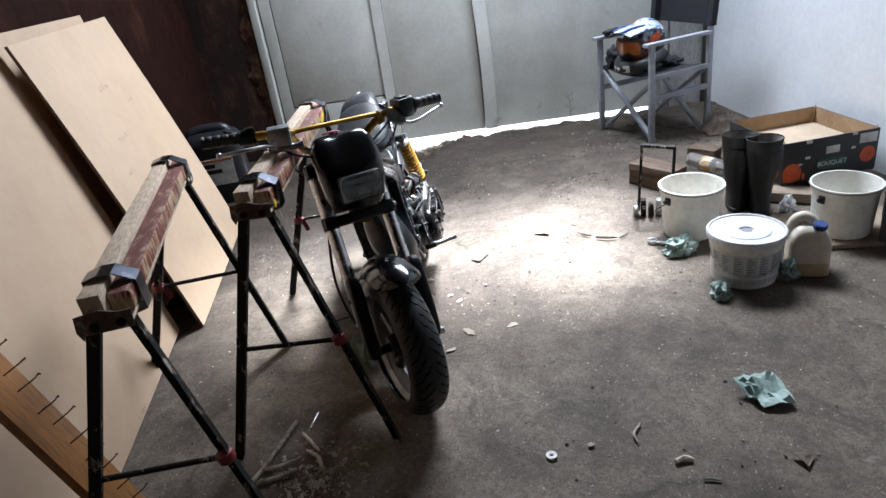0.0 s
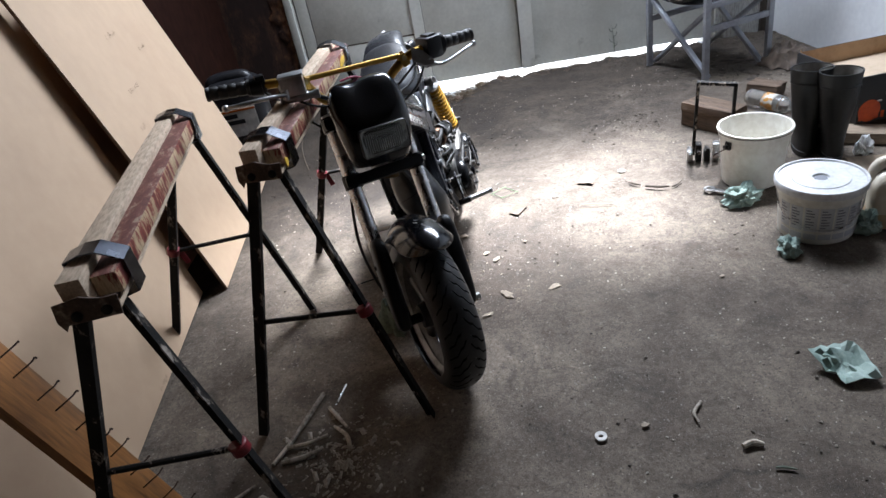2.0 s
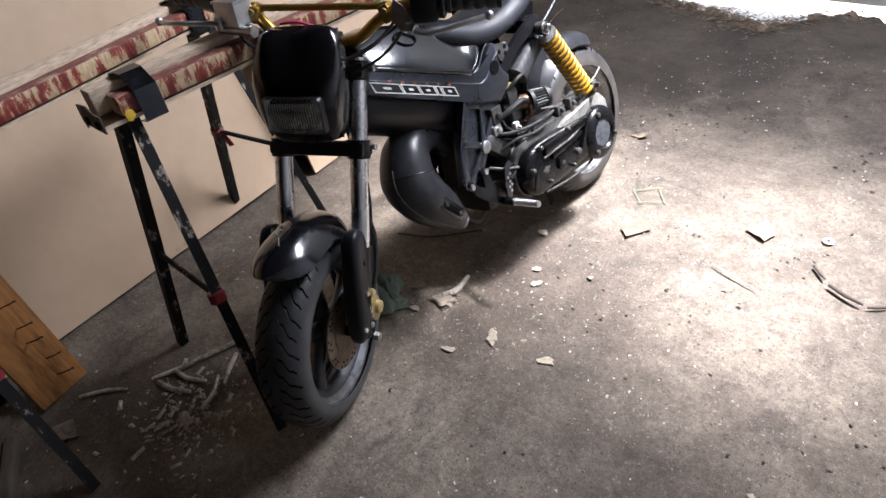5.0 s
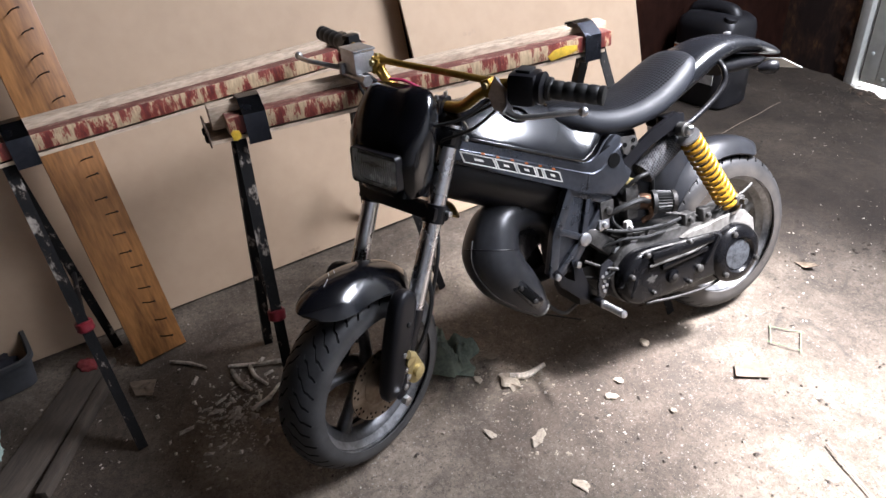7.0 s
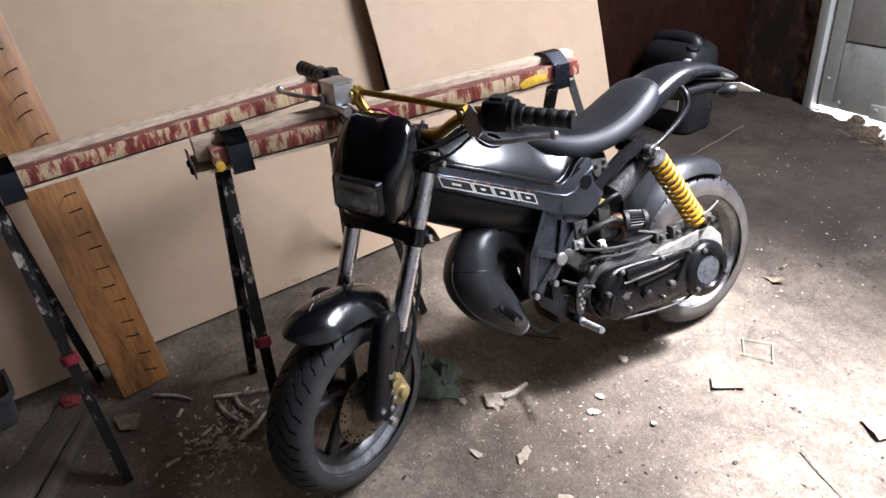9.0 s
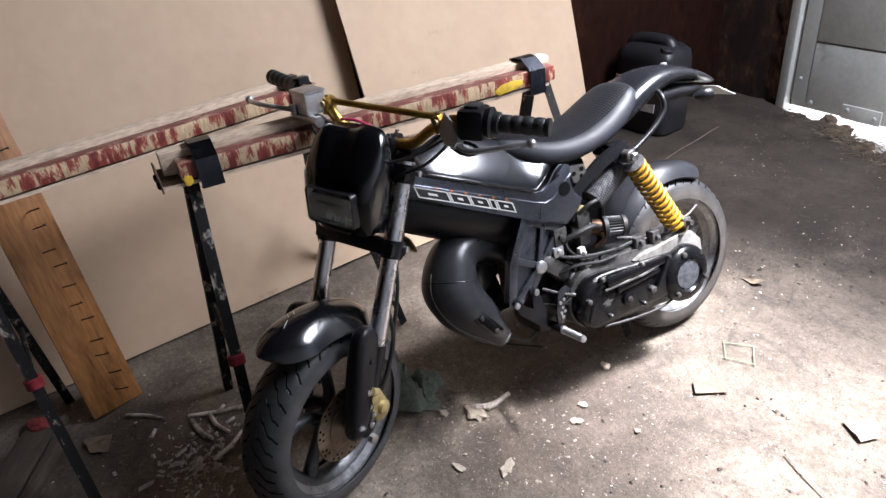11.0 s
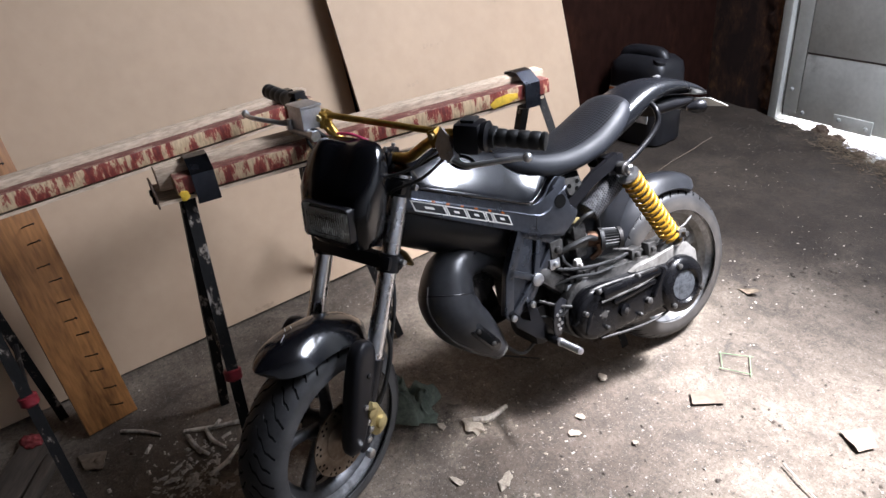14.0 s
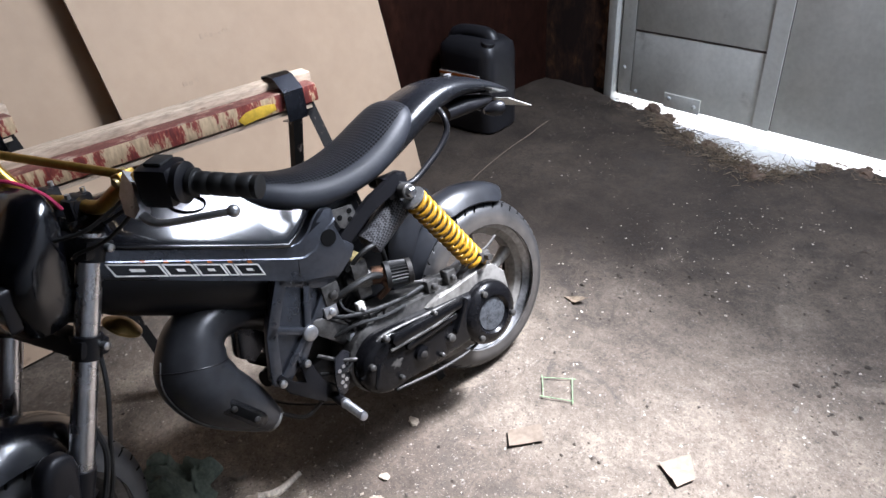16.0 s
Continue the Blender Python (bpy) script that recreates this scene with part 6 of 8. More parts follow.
# hoses, wires and small fittings of the engine bay
for pts, r, mt_ in (([(0.40, 0.09, 0.49), (0.36, 0.115, 0.525), (0.32, 0.11, 0.52), (0.30, 0.09, 0.47), (0.31, 0.08, 0.41)], 0.0055, RUBBER),
                    ([(0.47, 0.09, 0.44), (0.42, 0.12, 0.465), (0.37, 0.125, 0.47), (0.335, 0.115, 0.455)], 0.0075, RUBBER),
                    ([(0.50, 0.08, 0.43), (0.45, 0.115, 0.41), (0.38, 0.13, 0.395), (0.30, 0.13, 0.385), (0.24, 0.12, 0.38)], 0.0048, RUBBER),
                    ([(0.48, 0.10, 0.37), (0.43, 0.13, 0.385), (0.37, 0.14, 0.375), (0.31, 0.14, 0.372)], 0.0042, RUBBER),
                    ([(0.52, 0.085, 0.34), (0.49, 0.12, 0.325), (0.46, 0.14, 0.315), (0.44, 0.15, 0.29)], 0.0045, CASTGREY),
                    ([(0.53, 0.09, 0.30), (0.49, 0.13, 0.30), (0.45, 0.13, 0.33), (0.43, 0.11, 0.37)], 0.004, RUBBER),
                    ([(0.345, 0.10, 0.40), (0.33, 0.118, 0.42), (0.335, 0.12, 0.445)], 0.008, COPPER),
                    ([(0.45, 0.05, 0.50), (0.40, 0.07, 0.53), (0.36, 0.06, 0.50), (0.35, 0.04, 0.44)], 0.005, RUBBER),
                    ([(0.27, 0.10, 0.40), (0.22, 0.12, 0.385), (0.16, 0.12, 0.365), (0.10, 0.13, 0.385)], 0.004, CASTGREY),
                    ([(0.44, 0.10, 0.46), (0.445, 0.115, 0.43), (0.42, 0.12, 0.40), (0.41, 0.115, 0.37)], 0.0035, RUBBER)):
    bm = bmesh.new()
    tube(bm, pts, r, 8, 6)
    bp("hose", bm, mt_)
for c, s_, mt_ in (((0.455, 0.085, 0.465), (0.020, 0.022, 0.024), CASTGREY), ((0.468, 0.092, 0.430), (0.016, 0.016, 0.014), ALU), ((0.415, 0.10, 0.375), (0.022, 0.018, 0.012), ENGINEDARK), ((0.35, 0.115, 0.372), (0.03, 0.014, 0.010), CASTGREY), ((0.22, 0.12, 0.375), (0.016, 0.015, 0.016), CASTGREY), ((0.165, 0.125, 0.372), (0.014, 0.014, 0.018), CASTGREY), ((0.405, 0.115, 0.41), (0.009, 0.008, 0.013), PRINTWHITE)):
    bm = bmesh.new()
    box(bm, [c[i] - s_[i] for i in range(3)], [c[i] + s_[i] for i in range(3)], 0.004)
    lathe(bm, [(0, s_[0] * 0.5), (0.008, s_[0] * 0.5), (0.010, s_[0] * 0.25)], (c[0], c[1] + s_[1], c[2]), (0, 1, 0), 10)
    bp("engine_fitting", bm, mt_)
bm = bmesh.new()
box(bm, (0.40, -0.06, 0.20), (0.54, 0.07, 0.32), 0.03)
box(bm, (0.46, -0.05, 0.30), (0.57, 0.05, 0.52), 0.02)
bp("engine_block", bm, ENGINEDARK)
# dark filler added so no bright floor shows through the engine bay
bm = bmesh.new()
box(bm, (0.235, -0.07, 0.365), (0.45, 0.045, 0.56), 0.02)
box(bm, (0.30, -0.06, 0.52), (0.44, 0.05, 0.63), 0.02)
bp("bay_filler", bm, DUSTYBLACK, None, "dark filler box added inside the frame")
# brake linkage by the hub
bm = bmesh.new()
tube(bm, [(0.12, 0.13, 0.365), (0.075, 0.145, 0.395), (0.05, 0.15, 0.405), (0.02, 0.15, 0.42)], 0.0035, 7)
box(bm, (0.055, 0.135, 0.375), (0.085, 0.160, 0.400), 0.004)
rod(bm, (0.068, 0.16, 0.388), (0.068, 0.175, 0.388), 0.008, n=8)
bp("brake_linkage", bm, CASTGREY)

# ---- expansion exhaust ----
EXP = [V(0.53, -0.02, 0.395), V(0.60, 0.0, 0.468), V(0.67, 0.012, 0.497), V(0.722, 0.020, 0.480), V(0.752, 0.034, 0.425), V(0.738, 0.046, 0.372), V(0.705, 0.052, 0.325), V(0.672, 0.054, 0.280), V(0.648, 0.055, 0.245)]
EXR = [0.028, 0.036, 0.048, 0.062, 0.071, 0.068, 0.058, 0.043, 0.026]
bm = bmesh.new()
tube(bm, EXP, EXR, 36, 6)
ex = bp("exhaust_chamber", bm, EXHAUSTBLACK, None, "fat curved black expansion exhaust", smooth=70)


def on_exhaust(u, turn, lift=0.0):
    """Place on the chamber: u from head to tail in steps of the path, turn from its front towards its outer side."""
    k = min(int(u), len(EXP) - 2)
    f = u - k
    path = smooth_path(EXP, 10)
    i = min(int(round(u * 10)), len(path) - 2)
    d = (path[i + 1] - path[i]).normalized()
    side = (V(0, 1, 0) - d * d.y).normalized()
    front = side.cross(d)
    front = front if front.x > 0 else -front
    r = EXR[k] * (1 - f) + EXR[k + 1] * f + lift
    n = front * math.cos(radians(turn)) + side * math.sin(radians(turn))
    return path[i] + n * r, n, d


bm = bmesh.new()
tube(bm, [on_exhaust(3.6 + 0.42 * i, (18, 22, 28, 33, 36, 38, 40, 41, 42, 43, 44)[i], 0.0006)[0] for i in range(11)], 0.0022, 6, 3)
bp("weld_seam", bm, CASTGREY, ex, "bright rubbed weld seam")
bm = bmesh.new()
tube(bm, [on_exhaust(3.75, a, 0.0004)[0] for a in range(-60, 190, 10)], 0.0016, 6, 1)
bp("weld_seam", bm, SATINBLACK, ex, "raised weld seam")
bm = bmesh.new()
ed = (EXP[-1] - EXP[-2]).normalized()
lathe(bm, [(-0.004, 0.0262), (-0.001, 0.0285), (0.003, 0.0285), (0.005, 0.026), (0.004, 0.020), (-0.002, 0.017), (-0.003, 0.003)], EXP[-1], ed, 26)
bp("exhaust_cap", bm, DUSTYALU, ex, "dusty flanged tail end")
bm = bmesh.new()
pp, pn_, pd = on_exhaust(6.0, 88, -0.001)
sm = Matrix((pd, pn_, pd.cross(pn_))).transposed().to_4x4()
sm.translation = pp
prism(bm, capsule_outline((-0.036, 0.0), (0.036, 0.0), 0.0165, 0.0165, 8), -0.006, 0.006, 0.003, sm)
sc = bp("cover_plate", bm, GLOSSBLACK, ex, "oblong black cover plate")
bm = bmesh.new()
prism(bm, capsule_outline((-0.026, 0.0), (0.026, 0.0), 0.0085, 0.0085, 8), 0.004, 0.0068, 0.001, sm)
bp("plate_centre", bm, RECESSDARK, sc)
for q in (-0.028, 0.028):
    bm = bmesh.new()
    lathe(bm, [(0.005, 0.0065), (0.010, 0.0065), (0.0115, 0.004)], sm @ V(q, 0, 0), pn_, 8)
    bp("bolt", bm, CASTGREY, sc)
bm = bmesh.new()
tube(bm, [(0.60, -0.06, 0.27), (0.45, -0.12, 0.26), (0.25, -0.14, 0.33), (0.05, -0.15, 0.42)], [0.02, 0.03, 0.036, 0.036], 18, 5)
bp("silencer", bm, SATINBLACK)
bm = bmesh.new()
tube(bm, [(0.64, 0.06, 0.26), (0.58, 0.05, 0.20), (0.52, 0.02, 0.19), (0.44, 0.0, 0.21)], 0.005, 8)
bp("drain_hose", bm, RUBBER)
# horn behind the fork
bm = bmesh.new()
lathe(bm, [(0, 0.010), (0.006, 0.022), (0.014, 0.036), (0.018, 0.037), (0.018, 0.03), (0.010, 0.012)], (0.815, -0.01, 0.565), (0.5, -0.2, -0.6), 24)
bp("horn", bm, HORNBRASS, None, "dull brass horn disc")


# ---------- boards leaning on the left wall ----------
def leaning_sheet(b0, b1, t0, t1, thick, bow, label, seed=0.0, nu=14, nv=14, edge_wave=0.006):
    """A board from its bottom corners b0, b1 to its top corners t0, t1, bowed a little, with torn dark edges."""
    b0, b1, t0, t1 = map(Vector, (b0, b1, t0, t1))
    nrm = (b1 - b0).cross(t0 - b0).normalized()
    if nrm.x < 0:
        nrm = -nrm
    bm = bmesh.new()
    front, back = [], []
    for j in range(nv + 1):
        v = j / nv
        rf, rb = [], []
        for i in range(nu + 1):
            u = i / nu
            p = (b0 * (1 - u) + b1 * u) * (1 - v) + (t0 * (1 - u) + t1 * u) * v
            p += nrm * bow * (math.sin(math.pi * v) * 0.7 + 0.3 * math.sin(math.pi * u))
            if i in (0, nu):
                p += (b1 - b0).normalized() * edge_wave * noise.noise(V(v * 14 + seed, i, seed))
            rf.append(bm.verts.new(p + nrm * thick / 2))
            rb.append(bm.verts.new(p - nrm * thick / 2))
        front.append(rf)
        back.append(rb)
    for j in range(nv):
        for i in range(nu):
            bm.faces.new((front[j][i], front[j][i + 1], front[j + 1][i + 1], front[j + 1][i]))
            bm.faces.new((back[j][i + 1], back[j][i], back[j + 1][i], back[j + 1][i + 1]))
    border = [(0, i) for i in range(nu)] + [(j, nu) for j in range(nv)] + [(nv, i) for i in range(nu, 0, -1)] + [(j, 0) for j in range(nv, 0, -1)]
    for a, b in zip(border, border[1:] + border[:1]):
        f = bm.faces.new((front[a[0]][a[1]], back[a[0]][a[1]], back[b[0]][b[1]], front[b[0]][b[1]]))
        f.material_index = 1
    return whole("fibreboard_sheet", bm, (HARDBOARD, BOARDEDGE), label, "board", "sheets leaning on the wall")


leaning_sheet((-1.02, 1.2, 0.004), (-1.30, 3.55, 0.004), (-1.50, 1.2, 1.62), (-1.66, 3.52, 1.62), 0.012, 0.02, "large plain beige fibreboard sheet leaning on the wall", 1.0)
sheet_b = leaning_sheet((-1.20, 3.56, 0.004), (-1.322, 4.65, 0.004), (-1.495, 3.495, 1.205), (-1.70, 4.68, 1.205), 0.012, 0.012, "beige fibreboard sheet with dark torn edges leaning in front", 5.0)
leaning_sheet((-1.44, 3.66, 0.004), (-1.46, 4.46, 0.004), (-1.70, 3.66, 1.235), (-1.725, 4.50, 1.235), 0.008, 0.0, "thin fibreboard sheet leaning behind the others", 9.0)

# faint stamped marks on the front sheet, as plain bars
def sheet_mark(u, v, w, h):
    b0, b1, t0, t1 = V(-1.20, 3.56, 0.004), V(-1.322, 4.65, 0.004), V(-1.495, 3.495, 1.205), V(-1.70, 4.68, 1.205)
    nr = (b1 - b0).cross(t0 - b0).normalized()
    nr = nr if nr.x > 0 else -nr
    f = lambda a, c: (b0 * (1 - a) + b1 * a) * (1 - c) + (t0 * (1 - a) + t1 * a) * c + nr * (0.0066 + 0.012 * (math.sin(math.pi * c) * 0.7 + 0.3 * math.sin(math.pi * a)))
    q = [f(u, v), f(u + w, v), f(u + w, v + h), f(u, v + h)]
    bm = bmesh.new()
    rings(bm, [q, [p + nr * 0.0006 for p in q]])
    return part("stamped_bar", bm, FAINTPRINT, sheet_b, "faint brown stamped mark", smooth=0)


for u0, v0, k, w in ((0.30, 0.62, 7, 0.010), (0.42, 0.78, 9, 0.008), (0.62, 0.70, 5, 0.010), (0.18, 0.52, 4, 0.012)):
    for i in range(k):
        if (i * 7 + k) % 4:
            sheet_mark(u0 + i * w * 1.5, v0 + 0.003 * (i % 2), w, 0.011 + 0.004 * (i % 3 == 0))

# a steel tube standing behind the sheets
bm = bmesh.new()
rod(bm, (-1.56, 3.0, 1.2), (-1.70, 3.0, 1.75), 0.014)
whole("steel_tube", bm, ALU, "bluish bare metal tube leaning behind the boards", "tube")

# ---------- pine plank with a row of bent nails ----------
PL0 = V(-0.948, 2.43, 0.0)
ptop = V(-1.196, 2.368, 0.87)
up = (ptop - PL0).normalized()
side = V(-0.25, 0.97, 0.0)
side = (side - up * side.dot(up)).normalized()
nrm = side.cross(up).normalized()
if nrm.x < 0:
    nrm = -nrm
plank = thing("nailed_plank", Matrix((side, up, nrm)).transposed().to_4x4(), "orange varnished pine plank with bent nails, leaning on the fibreboard", "plank")
plank.location = PL0
bm = bmesh.new()
box(bm, (-0.072, 0.0, -0.011), (0.072, 1.55, 0.011), 0.002)
pm = part("board", bm, PINE, plank)
for k in range(26):
    y = 0.055 + k * 0.057 + 0.006 * math.sin(k * 3.7)
    x0 = 0.012 + 0.006 * math.sin(k * 2.1)
    bm = bmesh.new()
    t1 = 0.021 + 0.009 * random.random()
    tube(bm, [(x0, y, 0.011), (x0 + 0.006, y + 0.003, 0.011 + t1 * 0.9), (x0 + 0.012 + 0.006 * random.random(), y + 0.004, 0.013 + t1 * 1.5), (x0 + 0.024, y + 0.004 + 0.004 * random.random(), 0.014 + t1 * 1.75)], 0.0019, 6, 3)
    rod(bm, (x0 + 0.023, y + 0.004, 0.0135 + t1 * 1.72), (x0 + 0.0255, y + 0.0045, 0.0145 + t1 * 1.78), 0.0028, n=8)
    part("nail", bm, NAIL, plank)


# ---------- sawhorses ----------
def sawhorse(near, far, top, feet, crossings, label, yellow=False):
    near, far = Vector((*near, 0)), Vector((*far, 0))
    d = (far - near)
    length = d.length
    d.normalize()
    ang = math.degrees(math.atan2(d.y, d.x))
    root = thing("sawhorse", pose(near.x, near.y, 0, 0, 0, ang - 90), label, "sawhorse", "sawhorses")
    inv = root.matrix_basis.inverted()
    bm = bmesh.new()
    box(bm, (-0.044, 0.0, top - 0.052), (-0.003, length, top), 0.005)
    rough_up(bm, 0.002, 9, 1)
    part("pale_timber", bm, PALEWOOD, root, "bare pale timber spattered with paint")
    bm = bmesh.new()
    box(bm, (-0.002, 0.028, top - 0.056), (0.042, length - 0.012, top - 0.016), 0.005)
    rough_up(bm, 0.002, 9, 2)
    bm.normal_update()
    for f in bm.faces:
        f.material_index = 1 if f.normal.z > 0.6 else 0
    part("red_timber", bm, (REDWOOD, REDTOP), root, "timber with flaking red and cream paint")
    # shallow steel tray below the two timbers
    bm = bmesh.new()
    prof = [(-0.050, top - 0.046), (-0.050, top - 0.068), (0.038, top - 0.068), (0.038, top - 0.060), (0.035, top - 0.060), (0.035, top - 0.065), (-0.047, top - 0.065), (-0.047, top - 0.046)]
    prism(bm, prof, -0.012, length - 0.03)
    tray = part("tray", bm, PALEWOOD, root, "paint-crusted steel tray")
    bm = bmesh.new()
    prism(bm, [(-0.056, top - 0.030), (-0.060, top - 0.062), (-0.052, top - 0.082), (-0.046, top - 0.070), (0.042, top - 0.072), (0.046, top - 0.034), (0.020, top - 0.036), (-0.010, top - 0.024)], -0.016, -0.0125, 0.001)
    part("end_plate", bm, RUSTYPLATE, root, "rusty brown bent steel end plate")
    for y in (-0.016,):
        for x in (-0.026, 0.022):
            bm = bmesh.new()
            lathe(bm, [(0, 0.009), (0.004, 0.009), (0.006, 0.005)], (x, y, top - 0.057), (0, 1 if y > 0 else -1, 0), 10)
            part("end_bolt", bm, BLACKIRON, tray)
    for y in (0.088, length - 0.075):
        bm = bmesh.new()
        w = 0.024
        prof = [(-0.048, top - 0.05), (-0.048, top + 0.0035), (-0.018, top + 0.012), (0.008, top + 0.011), (0.048, top - 0.014), (0.050, top - 0.080), (0.015, top - 0.088)]
        inner = [(-0.0455, top - 0.05), (-0.0455, top + 0.001), (-0.018, top + 0.0092), (0.0073, top + 0.0082), (0.0455, top - 0.0155), (0.0475, top - 0.079), (0.015, top - 0.0855)]
        prism(bm, prof + inner[::-1], y - w, y + w)
        part("strap", bm, SADDLESTEEL, root, "bent steel strap over the beam", smooth=10)
    if yellow:
        bm = bmesh.new()
        prism(bm, [(length - 0.20, top - 0.058), (length - 0.21, top - 0.044), (length - 0.19, top - 0.032), (length - 0.155, top - 0.028), (length - 0.122, top - 0.032), (length - 0.12, top - 0.046), (length - 0.150, top - 0.052)], -0.0012, 0.0012, 0.0004, Matrix.Translation((0.0425, 0, 0)) @ Matrix.Rotation(radians(90), 4, "Z"))
        part("paint_blob", bm, YELLOWP, root, "dried yellow paint")
        bm = bmesh.new()
        prism(bm, [(0.033, top - 0.066), (0.031, top - 0.050), (0.036, top - 0.044), (0.049, top - 0.047), (0.052, top - 0.060), (0.042, top - 0.068)], -0.0012, 0.0012, 0.0004, Matrix.Translation((0.0425, 0, 0)) @ Matrix.Rotation(radians(90), 4, "Z"))
        part("paint_blob", bm, YELLOWP, root, "dried yellow paint")
    legs = []
    for k, (fx, fy) in enumerate(feet):
        foot = inv @ V(fx, fy, 0.0)
        y = 0.05 if k < 2 else length - 0.03
        head = V(-0.044 if k % 2 == 0 else 0.010, y, top - 0.064)
        bm = bmesh.new()
        ax = (head - foot).normalized()
        s1 = V(0, 1, 0)
        s1 = (s1 - ax * s1.dot(ax)).normalized()
        s2 = ax.cross(s1)
        w, t = 0.0125, 0.003
        prof = [(-w, -w), (w, -w), (w, -w + t), (-w + t, -w + t), (-w + t, w), (-w, w)]
        if k % 2:
            prof = [(-a, b) for a, b in prof]
        rings(bm, [[p + s1 * a + s2 * b for a, b in prof] for p in (foot, head)])
        part("leg", bm, BLACKIRON, root)
        legs.append((foot, head))
    for k, f, tape in crossings:
        (fa, ha), (fb, hb) = legs[k], legs[k + 1]
        a, b = fa.lerp(ha, f), fb.lerp(hb, f)
        bm = bmesh.new()
        rod(bm, a, b, 0.007, n=8)
        part("spreader", bm, BLACKIRON, root)
        if tape is None:
            continue
        foot, head = legs[tape]
        p = foot.lerp(head, f)
        bm = bmesh.new()
        lathe(bm, [(-0.014, 0.017), (-0.010, 0.021), (0.0, 0.020), (0.011, 0.021), (0.014, 0.017)], p, head - foot, 10)
        if tape == 2:
            box(bm, (-0.009, -0.002, -0.055), (0.009, 0.002, 0.0), 0, Matrix.Translation(p + V(0.018, 0, -0.005)) @ pose(0, 0, 0, 10, -14, 20))
        part("tape", bm, REDTAPE, root, "red tape tied round the leg")
    return root


sawhorse((-0.738, 2.265), (-0.945, 3.222), 0.835, [(-1.072, 2.30), (-0.577, 2.343), (-1.288, 3.245), (-0.790, 3.319)], [(0, 0.47, 1), (2, 0.49, 2)], "paint-spattered sawhorse on black iron legs beside the boards")
sawhorse((-0.573, 2.740), (-0.563, 3.775), 0.838, [(-0.824, 2.735), (-0.336, 2.721), (-0.849, 3.756), (-0.30, 3.86)], [(0, 0.47, 1), (2, 0.45, 2)], "paint-spattered sawhorse with black iron legs, the motorcycle leaning on it", True)

# ---------- oil canister ----------
can = thing("oil_canister", pose(-1.540, 5.225, 0, 0, 0, 8) @ Matrix.Scale(1.16, 4), "black plastic oil canister with a white label against the wall", "canister")
bm = bmesh.new()
loops = []
for z, sx, sy in ((0.0, 0.132, 0.095), (0.012, 0.142, 0.104), (0.32, 0.144, 0.106), (0.355, 0.136, 0.10), (0.38, 0.110, 0.075), (0.386, 0.06, 0.05)):
    lp = []
    for i in range(28):
        a = 2 * math.pi * i / 28
        c, s = math.cos(a), math.sin(a)
        lp.append(V(math.copysign(abs(c) ** 0.4, c) * sx, math.copysign(abs(s) ** 0.4, s) * sy, z))
    loops.append(lp)
rings(bm, loops)
part("body", bm, BLACKPLASTIC, can)
bm = bmesh.new()
tube(bm, [(-0.112, 0, 0.33), (-0.104, 0, 0.374), (-0.06, 0, 0.392), (0.02, 0, 0.394), (0.070, 0, 0.384), (0.088, 0, 0.345)], [0.034, 0.034, 0.030, 0.030, 0.032, 0.034], 14, 5)
part("handle", bm, BLACKPLASTIC, can)
bm = bmesh.new()
lathe(bm, [(0, 0.028), (0.03, 0.028), (0.033, 0.022)], (0.095, -0.055, 0.352), (0.25, 0, 1), 18)
part("cap", bm, BLACKPLASTIC, can)
bm = bmesh.new()
box(bm, (-0.118, -0.1095, 0.11), (0.092, -0.1065, 0.255))
lab = part("label", bm, PRINTWHITE, can, "white paper label")
for z, w in ((0.218, 0.10), (0.186, 0.13)):
    bm = bmesh.new()
    box(bm, (-0.105, -0.1115, z - 0.011), (-0.105 + w, -0.1098, z + 0.011))
    part("print_bar", bm, BLACKPLASTIC, lab)
bm = bmesh.new()
box(bm, (-0.118, -0.1112, 0.240), (0.092, -0.1098, 0.250))
part("print_bar", bm, PRINTORANGE, lab, "orange band on the label")


# ---------- director's chair ----------
ch = thing("folding_chair", pose(1.290, 5.405, 0, 0, 0, 21.0), "grey-painted wooden folding chair with a black canvas back beside the doors", "chair")
# local: x points to the chair's back, y to its left side as it faces -x
D, W = 0.214, 0.258


def bar(name, a, b, w, t, parent, material, upv=(0, 0, 1), label=""):
    a, b = Vector(a), Vector(b)
    ax = (b - a).normalized()
    s = Vector(upv).cross(ax)
    s = s.normalized() if s.length > 1e-4 else V(1, 0, 0)
    s2 = ax.cross(s)
    m = Matrix((s, s2, ax)).transposed().to_4x4()
    m.translation = a
    bm = bmesh.new()
    box(bm, (-w / 2, -t / 2, 0), (w / 2, t / 2, (b - a).length), 0.002, m)
    return part(name, bm, material, parent, label)


for s in (-1, 1):
    bar("leg", (-D, s * W, 0), (-D, s * W, 0.60), 0.024, 0.034, ch, GREYCHAIR, (1, 0, 0))
    bar("leg", (D, s * W, 0), (D, s * W, 0.62), 0.024, 0.034, ch, GREYCHAIR, (1, 0, 0))
    bar("back_post", (D, s * W, 0.60), (D + 0.03, s * W, 0.875), 0.022, 0.03, ch, GREYCHAIR, (1, 0, 0))
    bar("armrest", (-D - 0.05, s * W, 0.612), (D + 0.01, s * W, 0.612), 0.045, 0.020, ch, GREYCHAIR)
    bar("side_rail", (-D, s * W, 0.29), (D, s * W, 0.29), 0.018, 0.034, ch, GREYCHAIR)
    bar("seat_rail", (-D, s * W, 0.415), (D, s * W, 0.415), 0.022, 0.030, ch, GREYCHAIR)
